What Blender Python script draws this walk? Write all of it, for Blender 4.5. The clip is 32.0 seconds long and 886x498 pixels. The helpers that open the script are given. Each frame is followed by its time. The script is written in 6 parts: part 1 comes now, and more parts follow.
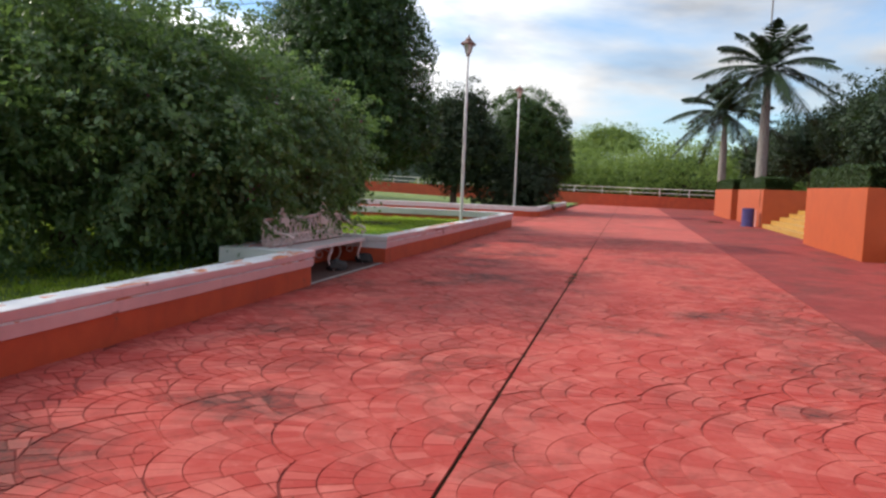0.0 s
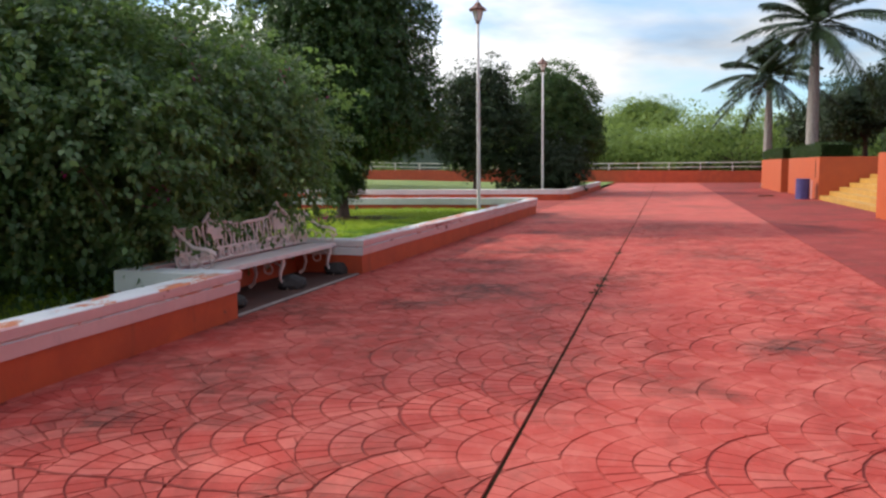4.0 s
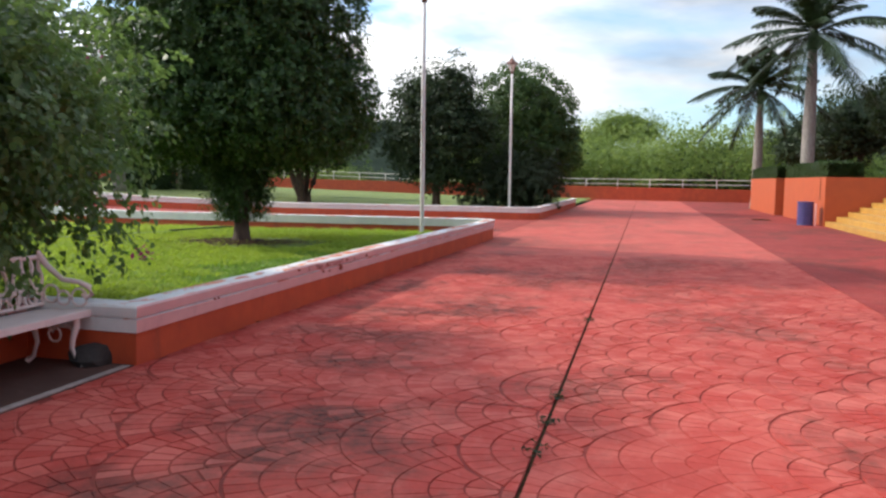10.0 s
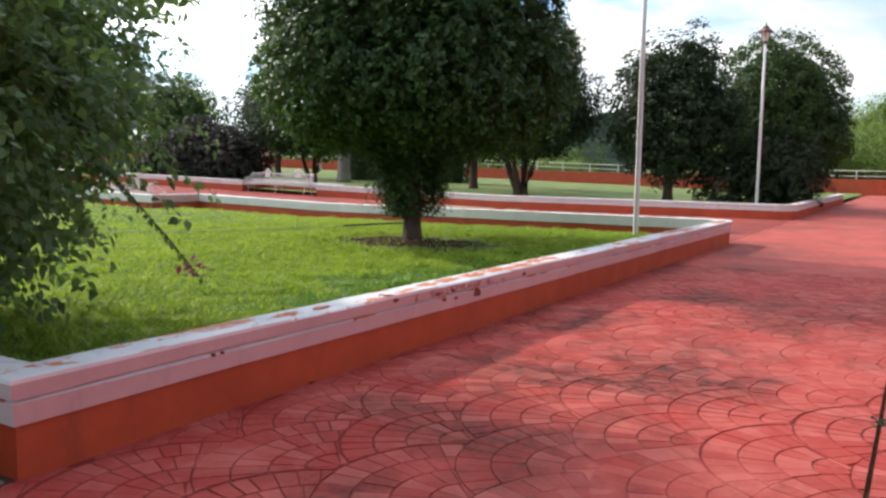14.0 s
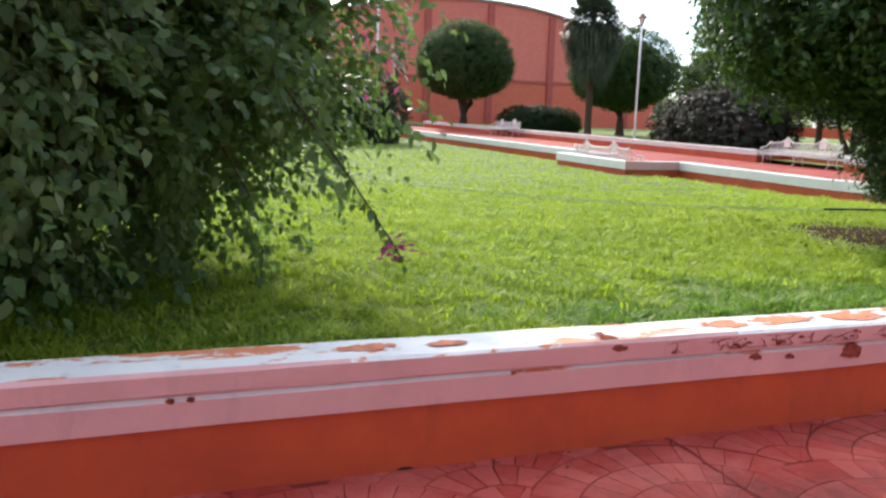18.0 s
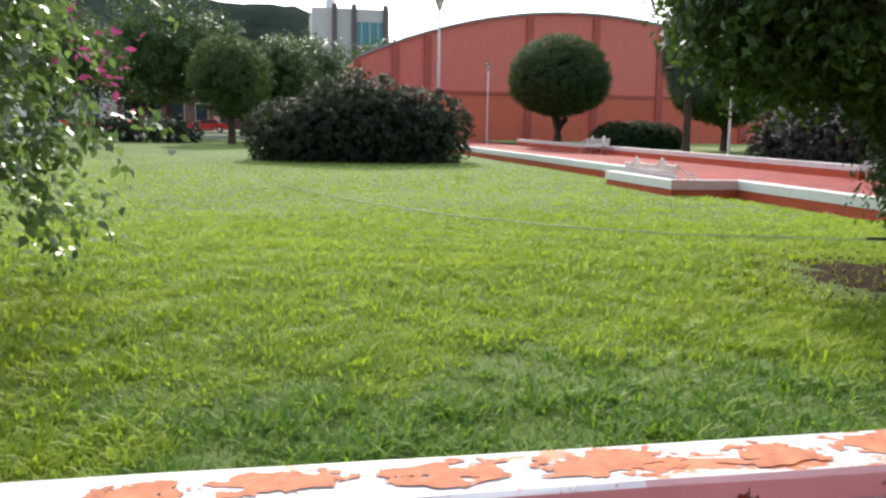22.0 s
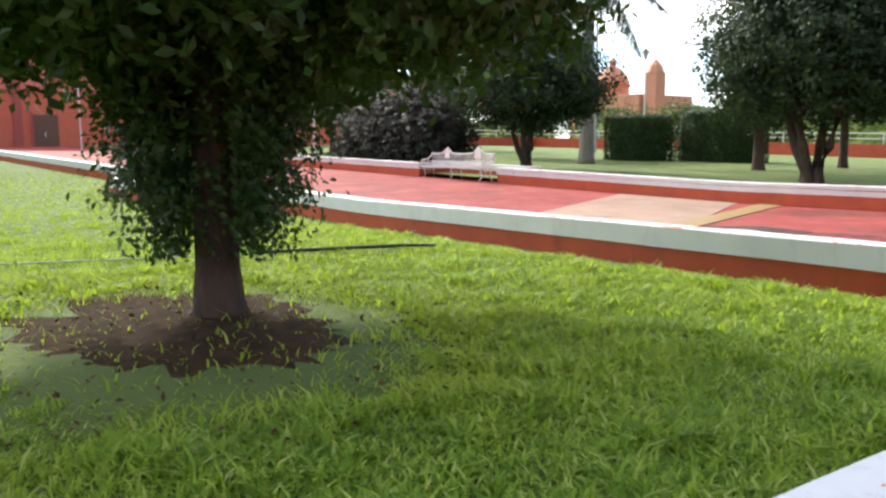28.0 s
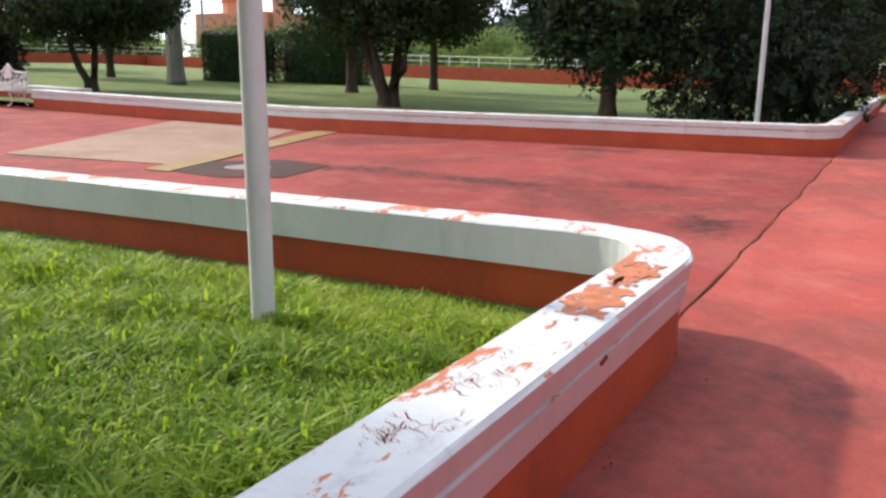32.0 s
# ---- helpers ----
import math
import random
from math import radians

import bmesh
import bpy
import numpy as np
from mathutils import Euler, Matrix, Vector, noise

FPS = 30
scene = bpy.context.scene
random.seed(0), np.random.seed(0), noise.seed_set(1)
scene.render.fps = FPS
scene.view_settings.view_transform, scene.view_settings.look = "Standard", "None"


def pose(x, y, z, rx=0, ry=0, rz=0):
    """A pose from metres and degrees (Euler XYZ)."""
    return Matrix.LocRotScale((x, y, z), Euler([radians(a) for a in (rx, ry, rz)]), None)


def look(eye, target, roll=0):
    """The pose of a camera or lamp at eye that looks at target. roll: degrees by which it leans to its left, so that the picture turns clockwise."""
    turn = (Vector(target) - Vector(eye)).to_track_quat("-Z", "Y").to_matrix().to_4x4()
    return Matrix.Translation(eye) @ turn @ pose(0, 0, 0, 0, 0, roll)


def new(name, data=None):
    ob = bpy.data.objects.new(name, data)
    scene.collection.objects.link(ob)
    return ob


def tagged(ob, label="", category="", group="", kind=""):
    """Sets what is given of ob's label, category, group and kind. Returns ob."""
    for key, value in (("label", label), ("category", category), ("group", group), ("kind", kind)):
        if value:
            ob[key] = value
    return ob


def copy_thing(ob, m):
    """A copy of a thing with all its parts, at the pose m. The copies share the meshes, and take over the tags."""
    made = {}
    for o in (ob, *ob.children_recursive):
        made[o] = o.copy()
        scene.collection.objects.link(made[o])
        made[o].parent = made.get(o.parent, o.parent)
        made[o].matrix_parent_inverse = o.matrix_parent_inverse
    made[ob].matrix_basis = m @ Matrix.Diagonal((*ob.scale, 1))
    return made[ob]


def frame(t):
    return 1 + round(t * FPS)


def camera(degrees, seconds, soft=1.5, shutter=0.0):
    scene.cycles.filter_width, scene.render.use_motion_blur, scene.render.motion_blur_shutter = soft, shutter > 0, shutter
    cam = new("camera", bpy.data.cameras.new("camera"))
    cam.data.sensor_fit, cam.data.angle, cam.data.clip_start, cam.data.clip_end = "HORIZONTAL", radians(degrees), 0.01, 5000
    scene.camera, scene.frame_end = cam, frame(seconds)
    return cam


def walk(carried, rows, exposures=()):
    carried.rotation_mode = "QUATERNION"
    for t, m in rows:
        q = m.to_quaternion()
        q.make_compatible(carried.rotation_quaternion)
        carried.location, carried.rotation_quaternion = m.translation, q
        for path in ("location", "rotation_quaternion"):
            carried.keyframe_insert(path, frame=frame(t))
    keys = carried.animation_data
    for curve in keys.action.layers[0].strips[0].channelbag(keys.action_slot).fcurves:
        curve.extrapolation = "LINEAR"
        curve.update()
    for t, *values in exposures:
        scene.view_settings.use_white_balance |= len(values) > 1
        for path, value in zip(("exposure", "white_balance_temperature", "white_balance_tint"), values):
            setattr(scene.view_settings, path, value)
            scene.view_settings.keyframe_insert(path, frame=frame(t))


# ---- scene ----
cam = camera(58.3, 32.0, soft=2.5)

PATH = [
    (0, (0.832, -0.792, 1.515), (0.385, 1.151, 1.348), 2.4),
    (0.5, (0.92, -0.312, 1.523), (0.589, 1.655, 1.379), 2.5),
    (1, (1.017, 0.033, 1.522), (0.673, 1.994, 1.332), 1.8),
    (1.5, (0.991, 0.426, 1.515), (0.607, 2.378, 1.308), 0.5),
    (2, (1.032, 0.807, 1.465), (0.621, 2.747, 1.204), -0.4),
    (2.5, (0.994, 1.158, 1.445), (0.521, 3.073, 1.110), 0.2),
    (3, (0.937, 1.54, 1.522), (0.450, 3.458, 1.221), -0.2),
    (3.5, (0.878, 1.954, 1.50), (0.332, 3.863, 1.256), -0.5),
    (5.5, (0.56, 3.58, 1.62), (0.13, 5.53, 1.47), -2.0),
    (6, (0.634, 3.943, 1.614), (0.291, 5.907, 1.463), -0.8),
    (6.5, (0.572, 4.485, 1.559), (0.237, 6.447, 1.367), 0.9),
    (7, (0.573, 4.95, 1.572), (0.247, 6.912, 1.364), 0.9),
    (7.5, (0.624, 5.346, 1.574), (0.249, 7.293, 1.315), 1.8),
    (8, (0.512, 5.746, 1.586), (0.08, 7.685, 1.348), 2.0),
    (8.5, (0.545, 6.195, 1.557), (0.12, 8.141, 1.378), 0.9),
    (9, (0.543, 6.565, 1.571), (0.072, 8.502, 1.4), 0.8),
    (9.5, (0.491, 6.967, 1.569), (0.042, 8.909, 1.399), 0.3),
    (10, (0.557, 7.458, 1.56), (0.071, 9.39, 1.384), 0.8),
    (10.5, (0.503, 7.85, 1.537), (-0.04, 9.77, 1.4), 0.5),
    (11, (0.56, 8.242, 1.542), (0.065, 10.178, 1.462), -0.2),
    (11.5, (0.532, 8.579, 1.582), (-0.006, 10.503, 1.48), 1.0),
    (12, (0.449, 8.968, 1.56), (-0.123, 10.881, 1.447), 1.3),
    (12.5, (0.427, 9.512, 1.557), (-0.152, 11.421, 1.417), 1.8),
    (13, (0.294, 9.989, 1.558), (-0.378, 11.866, 1.402), 0.8),
    (13.5, (0.162, 10.491, 1.519), (-0.609, 12.331, 1.387), 0.8),
    (14, (0.147, 10.995, 1.507), (-0.883, 12.697, 1.303), 0.9),
    (14.5, (-0.032, 11.42, 1.435), (-1.144, 13.064, 1.186), 2.3),
    (16.5, (-0.116, 12.989, 1.419), (-1.683, 14.197, 1.126), 2.3),
    (17, (-0.314, 13.42, 1.383), (-2.04, 14.384, 1.08), 2.8),
    (17.5, (-0.401, 13.792, 1.394), (-2.204, 14.609, 1.107), 1.9),
    (18, (-0.505, 14.199, 1.392), (-2.357, 14.888, 1.084), 1.8),
    (18.5, (-0.691, 14.556, 1.41), (-2.555, 15.218, 1.117), 1.5),
    (19, (-0.822, 15.005, 1.416), (-2.707, 15.619, 1.152), 1.9),
    (19.5, (-0.935, 15.363, 1.377), (-2.833, 15.951, 1.153), 1.8),
    (20, (-1.117, 15.825, 1.369), (-3.0, 16.471, 1.181), 0.8),
    (20.5, (-1.205, 16.173, 1.429), (-3.099, 16.77, 1.19), 1.3),
    (21, (-1.291, 16.366, 1.426), (-3.213, 16.86, 1.174), 1.1),
    (21.5, (-1.406, 16.728, 1.429), (-3.343, 17.165, 1.193), 1.3),
    (22, (-1.433, 17.13, 1.409), (-3.376, 17.519, 1.141), 0.9),
    (22.5, (-1.462, 17.516, 1.412), (-3.407, 17.902, 1.155), 1.7),
    (23, (-1.596, 17.961, 1.403), (-3.567, 18.165, 1.136), 1.6),
    (23.5, (-1.772, 18.234, 1.358), (-3.746, 18.306, 1.051), 2.6),
    (24, (-1.950, 18.577, 1.372), (-3.926, 18.516, 1.071), 3.2),
    (24.5, (-2.022, 18.898, 1.374), (-3.984, 18.641, 1.084), 0.6),
    (26.9, (-2.608, 20.817, 1.278), (-4.506, 21.427, 1.115), -0.6),
    (27, (-2.617, 20.895, 1.302), (-4.492, 21.568, 1.118), -0.3),
    (28, (-2.523, 21.622, 1.327), (-4.152, 22.754, 1.074), -0.3),
    (28.5, (-2.470, 22.050, 1.339), (-3.968, 23.345, 1.056), -0.6),
    (29, (-2.555, 22.340, 1.356), (-3.916, 23.770, 1.035), -0.4),
    (29.5, (-2.552, 22.744, 1.353), (-3.650, 24.392, 1.075), 1.3),
    (30, (-2.481, 23.159, 1.325), (-3.44, 24.877, 0.967), 2.1),
    (30.5, (-2.539, 23.493, 1.310), (-3.504, 25.195, 0.895), 1.3),
    (31, (-2.467, 23.875, 1.319), (-3.409, 25.591, 0.911), 0.6),
    (31.5, (-2.471, 24.244, 1.296), (-3.457, 25.925, 0.843), 1.3),
    (32, (-2.48, 24.648, 1.315), (-3.457, 26.335, 0.872), 0.5),
]
walk(cam, [(t, look(eye, target, roll)) for t, eye, target, roll in PATH],
     [(0, 0.77), (3, 0.80), (6, 1.0), (10, 1.0), (13, 0.90), (16.5, 1.45), (19, 1.45), (22, 1.2), (24.5, 1.1), (26.5, 1.65), (28, 1.5), (30, 1.16), (32, 1.02)])

# ---- world, sun, exposure ----
SUN_EL, SUN_DIR = radians(34), Vector((-1.0, 0.1, 0)).normalized()
world = bpy.data.worlds.new("sky")
scene.world = world
world.use_nodes = True
wn, wl = world.node_tree.nodes, world.node_tree.links
wn.clear()
sky = wn.new("ShaderNodeTexSky")
sky.sky_type = "NISHITA"
sky.sun_disc = False
sky.sun_elevation = SUN_EL
sky.sun_rotation = math.atan2(SUN_DIR.x, SUN_DIR.y)
sky.air_density, sky.dust_density, sky.ozone_density = 1.0, 0.6, 1.5
coord = wn.new("ShaderNodeTexCoord")
stretch = wn.new("ShaderNodeMapping")
stretch.inputs["Scale"].default_value = (1.0, 1.0, 3.2)
stretch.inputs["Location"].default_value = (3.7, 1.9, 0.4)
wl.new(coord.outputs["Generated"], stretch.inputs["Vector"])
cloud = wn.new("ShaderNodeTexNoise")
cloud.inputs["Scale"].default_value, cloud.inputs["Detail"].default_value = 2.4, 9.0
cloud.inputs["Roughness"].default_value, cloud.inputs["Distortion"].default_value = 0.52, 0.3
wl.new(stretch.outputs[0], cloud.inputs["Vector"])
cover = wn.new("ShaderNodeMapRange")
cover.inputs["From Min"].default_value, cover.inputs["From Max"].default_value = 0.41, 0.56
wl.new(cloud.outputs[0], cover.inputs["Value"])
grey = wn.new("ShaderNodeTexNoise")
grey.inputs["Scale"].default_value, grey.inputs["Detail"].default_value = 4.5, 6.0
wl.new(stretch.outputs[0], grey.inputs["Vector"])
tone = wn.new("ShaderNodeValToRGB")
tone.color_ramp.elements[0].position, tone.color_ramp.elements[0].color = 0.36, (2.9, 3.15, 3.6, 1)
tone.color_ramp.elements[1].position, tone.color_ramp.elements[1].color = 0.58, (5.7, 5.7, 5.7, 1)
wl.new(grey.outputs[0], tone.inputs[0])
both = wn.new("ShaderNodeMix")
both.data_type = "RGBA"
wl.new(cover.outputs[0], both.inputs[0])
clear = wn.new("ShaderNodeMix")
clear.data_type, clear.blend_type = "RGBA", "MULTIPLY"
clear.inputs[0].default_value = 1.0
clear.inputs[7].default_value = (0.72, 0.86, 1.0, 1)
wl.new(sky.outputs[0], clear.inputs[6])
wl.new(clear.outputs[2], both.inputs[6])
# thin cloud scatters forward: brighter round the sun, dimmer away from it
toward = wn.new("ShaderNodeVectorMath")
toward.operation = "DOT_PRODUCT"
toward.inputs[1].default_value = SUN_DIR * math.cos(SUN_EL) + Vector((0, 0, math.sin(SUN_EL)))
wl.new(coord.outputs["Generated"], toward.inputs[0])
glow = wn.new("ShaderNodeMapRange")
glow.interpolation_type = "SMOOTHSTEP"
for key, val in (("From Min", 0.0), ("From Max", 1.0), ("To Min", 0.66), ("To Max", 2.6)):
    glow.inputs[key].default_value = val
wl.new(toward.outputs["Value"], glow.inputs["Value"])
lit = wn.new("ShaderNodeVectorMath")
lit.operation = "SCALE"
wl.new(tone.outputs[0], lit.inputs[0])
wl.new(glow.outputs[0], lit.inputs["Scale"])
wl.new(lit.outputs[0], both.inputs[7])
back = wn.new("ShaderNodeBackground")
back.inputs["Strength"].default_value = 0.12
wl.new(both.outputs[2], back.inputs["Color"])
wout = wn.new("ShaderNodeOutputWorld")
wl.new(back.outputs[0], wout.inputs[0])

sun_data = bpy.data.lights.new("sun", "SUN")
sun_data.energy, sun_data.angle, sun_data.color = 1.9, radians(3.0), (1.0, 0.94, 0.82)
sun_ob = new("sun", sun_data)
to_sun = SUN_DIR * math.cos(SUN_EL) + Vector((0, 0, math.sin(SUN_EL)))
sun_ob.matrix_world = look(to_sun * 60, (0, 0, 0))


# ---- materials ----
def ramp_set(node, stops):
    r = node.color_ramp
    while len(r.elements) < len(stops):
        r.elements.new(0.5)
    for e, (p, c) in zip(r.elements, stops):
        e.position, e.color = p, (*c, 1)


class Mat:
    """A node material: a principled surface with helpers to chain nodes."""

    def __init__(self, name, rough=0.7, metal=0.0):
        self.m = bpy.data.materials.new(name)
        self.m.use_nodes = True
        self.t = self.m.node_tree
        self.b = self.t.nodes["Principled BSDF"]
        self.b.inputs["Roughness"].default_value = rough
        self.b.inputs["Metallic"].default_value = metal
        self.co = self.t.nodes.new("ShaderNodeTexCoord")

    def node(self, kind, **kw):
        n = self.t.nodes.new(kind)
        for k, v in kw.items():
            n.inputs[k.replace("_", " ")].default_value = v
        return n

    def link(self, a, b):
        self.t.links.new(a, b)

    def noise(self, scale, detail=4.0, rough=0.55, dist=0.0, stretch=None):
        n = self.node("ShaderNodeTexNoise", Scale=scale, Detail=detail, Roughness=rough, Distortion=dist)
        src = self.co.outputs["Object"]
        if stretch:
            mp = self.node("ShaderNodeMapping")
            mp.inputs["Scale"].default_value = stretch
            self.link(src, mp.inputs["Vector"])
            src = mp.outputs[0]
        self.link(src, n.inputs["Vector"])
        return n.outputs[0]

    def ramp(self, fac, stops):
        r = self.t.nodes.new("ShaderNodeValToRGB")
        ramp_set(r, stops)
        self.link(fac, r.inputs[0])
        return r.outputs[0]

    def mask(self, fac, lo, hi):
        r = self.node("ShaderNodeMapRange", From_Min=lo, From_Max=hi)
        self.link(fac, r.inputs["Value"])
        return r.outputs[0]

    def mix(self, fac, a, b, blend="MIX"):
        n = self.t.nodes.new("ShaderNodeMix")
        n.data_type, n.blend_type = "RGBA", blend
        for sock, v in ((n.inputs[0], fac), (n.inputs[6], a), (n.inputs[7], b)):
            if isinstance(v, (int, float)):
                sock.default_value = v
            elif isinstance(v, tuple):
                sock.default_value = (*v, 1)
            else:
                self.link(v, sock)
        return n.outputs[2]

    def math(self, op, a, b=0.0):
        n = self.t.nodes.new("ShaderNodeMath")
        n.operation = op
        for sock, v in ((n.inputs[0], a), (n.inputs[1], b)):
            if isinstance(v, (int, float)):
                sock.default_value = v
            else:
                self.link(v, sock)
        return n.outputs[0]

    def color(self, c):
        if isinstance(c, tuple):
            self.b.inputs["Base Color"].default_value = (*c, 1)
        else:
            self.link(c, self.b.inputs["Base Color"])
        return self

    def rough(self, fac, lo, hi):
        r = self.node("ShaderNodeMapRange", To_Min=lo, To_Max=hi)
        self.link(fac, r.inputs["Value"])
        self.link(r.outputs[0], self.b.inputs["Roughness"])
        return self

    def bump(self, h, strength=0.3, distance=0.01):
        n = self.node("ShaderNodeBump", Strength=strength, Distance=distance)
        self.link(h, n.inputs["Height"])
        self.link(n.outputs[0], self.b.inputs["Normal"])
        return self

    def spots(self, places):
        """Ragged stains of their own shape at plan places (x, y, half width, half length)."""
        warp, total = self.noise(1.6, 8, 0.7, 0.3), None
        for x, y, rx, ry in places:
            mp = self.node("ShaderNodeMapping")
            mp.inputs["Scale"].default_value, mp.inputs["Location"].default_value = (1 / rx, 1 / ry, 0), (-x / rx, -y / ry, 0)
            self.link(self.co.outputs["Object"], mp.inputs["Vector"])
            ln = self.t.nodes.new("ShaderNodeVectorMath")
            ln.operation = "LENGTH"
            self.link(mp.outputs[0], ln.inputs[0])
            one = self.math("SUBTRACT", 1.0, ln.outputs["Value"])
            total = one if total is None else self.math("MAXIMUM", total, one)
        return self.mask(self.math("ADD", self.math("MULTIPLY", warp, 2.2), self.math("MULTIPLY", total, 0.8)), 1.22, 1.75)

    def island(self):
        return self.t.nodes.new("ShaderNodeNewGeometry").outputs["Random Per Island"]

    def sheen_leaf(self, through_color, amount):
        """Light that shines through leaves."""
        tr = self.t.nodes.new("ShaderNodeBsdfTranslucent")
        if isinstance(through_color, tuple):
            tr.inputs[0].default_value = (*through_color, 1)
        else:
            self.link(through_color, tr.inputs[0])
        mx = self.t.nodes.new("ShaderNodeMixShader")
        mx.inputs[0].default_value = amount
        self.link(self.b.outputs[0], mx.inputs[1])
        self.link(tr.outputs[0], mx.inputs[2])
        out = [n for n in self.t.nodes if n.type == "OUTPUT_MATERIAL"][0]
        self.link(mx.outputs[0], out.inputs[0])
        return self


def plain(name, c, rough=0.6, metal=0.0, vary=0.12, scale=6.0, bump=0.1):
    m = Mat(name, rough, metal)
    if rough >= 0.95:
        m.b.inputs["Specular IOR Level"].default_value = 0.05
    n = m.noise(scale, 6)
    m.color(m.ramp(n, [(0.3, tuple(v * (1 - vary) for v in c)), (0.7, tuple(min(1, v * (1 + vary)) for v in c))]))
    m.bump(m.noise(scale * 12, 3), bump, 0.004)
    return m.m


def red_concrete(name, light, dark, worn, moss, pattern, stains=()):
    """Painted red concrete: faded, stained, with grime."""
    m = Mat(name, 0.75)
    m.b.inputs["Specular IOR Level"].default_value = 0.16
    big, mid, fine = m.noise(0.22, 5, 0.6), m.noise(1.5, 8, 0.62), m.noise(26, 5, 0.7)
    c = m.mix(m.mask(big, 0.38, 0.62), dark, light)
    c = m.mix(m.math("MULTIPLY", m.mask(mid, 0.45, 0.75), 0.75), c, worn)
    streak = m.noise(7, 7, 0.72, 0.5, (1.0, 0.7, 1.0))
    c = m.mix(m.math("MULTIPLY", m.mask(streak, 0.52, 0.72), 0.5), c, worn)
    grime = m.noise(0.5, 9, 0.72, 0.4, (1.0, 0.7, 1.0))
    speck = m.math("ADD", 0.45, m.math("MULTIPLY", m.mask(m.noise(7, 8, 0.75), 0.40, 0.60), 0.75))
    c = m.mix(m.math("MULTIPLY", m.math("MULTIPLY", m.mask(grime, 0.50, 0.60), moss), speck), c, (0.075, 0.040, 0.030))
    smear = m.noise(0.9, 10, 0.74, 0.5, (1.2, 0.7, 1.0))
    c = m.mix(m.math("MULTIPLY", m.mask(smear, 0.52, 0.70), moss), c, (0.15, 0.028, 0.022))
    c = m.mix(m.math("MULTIPLY", m.mask(fine, 0.35, 0.75), 0.22), c, (0.10, 0.016, 0.012))
    if stains:
        c = m.mix(m.math("MULTIPLY", m.math("MULTIPLY", m.spots(stains), speck), 0.85), c, (0.060, 0.026, 0.022))
    if pattern:
        c = m.mix(m.math("MULTIPLY", m.mask(m.island(), 0.5, 1.0), 0.34), c, worn)
        c = m.mix(m.math("MULTIPLY", m.mask(m.island(), 0.25, 0.0), 0.30), c, dark)
    m.color(c).rough(mid, 0.62, 0.9)
    m.bump(fine, 0.4, 0.006)
    return m.m


RED_L, RED_D, RED_W = (0.47, 0.066, 0.051), (0.36, 0.043, 0.034), (0.60, 0.175, 0.14)
STAINS = ((-1.5, 12.0, 1.0, 1.1), (-1.9, 16.4, 1.2, 0.6), (-1.3, 16.9, 1.0, 0.9), (-1.8, 13.7, 0.9, 0.45), (-2.0, 10.8, 0.6, 0.35), (-2.0, 20.7, 1.0, 0.9),
          (-1.6, 4.0, 0.8, 0.6), (-2.2, 14.9, 0.9, 0.5), (-2.5, 26.4, 0.9, 1.4), (-2.6, 28.0, 0.5, 0.7), (-2.3, 24.2, 0.7, 0.8), (1.9, 9.4, 0.7, 0.6), (2.2, 5.2, 0.5, 0.3), (-2.3, 2.6, 1.0, 0.9), (-1.4, 1.6, 0.9, 0.7), (-2.6, 6.4, 0.7, 0.7), (-2.7, 18.6, 0.6, 1.0))
mat_red = red_concrete("red_stamped_concrete", RED_L, RED_D, RED_W, 0.62, True, STAINS)
mat_red_joint = red_concrete("red_concrete_joints", (0.25, 0.034, 0.028), (0.17, 0.023, 0.019), (0.32, 0.07, 0.055), 0.6, False)
mat_red_side = red_concrete("dark_red_concrete", (0.25, 0.032, 0.030), (0.19, 0.024, 0.023), (0.31, 0.06, 0.05), 0.35, False)
mat_red_smooth = red_concrete("smooth_red_concrete", (0.38, 0.072, 0.06), (0.30, 0.05, 0.044), (0.48, 0.14, 0.115), 0.5, False, ((-8.7, 33.2, 1.6, 0.50), (-7.0, 37.6, 1.2, 0.40), (-3.9, 31.7, 0.5, 1.00), (-6.9, 33.1, 1.4, 0.35), (-5.0, 33.8, 1.0, 0.50)))
mat_strip = red_concrete("darker_red_concrete", (0.30, 0.041, 0.035), (0.235, 0.031, 0.027), (0.40, 0.095, 0.08), 0.6, False)
mat_tan = red_concrete("tan_concrete", (0.42, 0.27, 0.19), (0.35, 0.215, 0.15), (0.48, 0.35, 0.27), 0.2, False)
# dark tone for the damp drain stain and for shade on the niche floor
mat_dark_pave = red_concrete("worn_damp_shaded_concrete", (0.085, 0.045, 0.036), (0.055, 0.032, 0.027), (0.15, 0.09, 0.075), 0.5, False)


def paint_wall(name, c, dark, chip, amount, dirt=0.25):
    """Masonry paint with chips and grime."""
    m = Mat(name, 0.6)
    mid, fine = m.noise(2.2, 8, 0.65), m.noise(38, 4, 0.6)
    col = m.mix(m.mask(mid, 0.35, 0.7), dark, c)
    ch = m.noise(3.4, 9, 0.72, 0.25, (1.6, 0.6, 1.0))
    if amount:
        col = m.mix(m.mask(ch, 0.70 - amount, 0.715 - amount), col, chip)
    gr = m.noise(5.5, 8, 0.7, 0.3, (1, 1, 0.35))
    col = m.mix(m.math("MULTIPLY", m.mask(gr, 0.55, 0.8), dirt), col, (0.05, 0.035, 0.028))
    m.color(col).bump(m.math("ADD", m.math("MULTIPLY", fine, 0.35), m.mask(ch, 0.66 - amount, 0.71 - amount)), 0.28, 0.006)
    return m.m


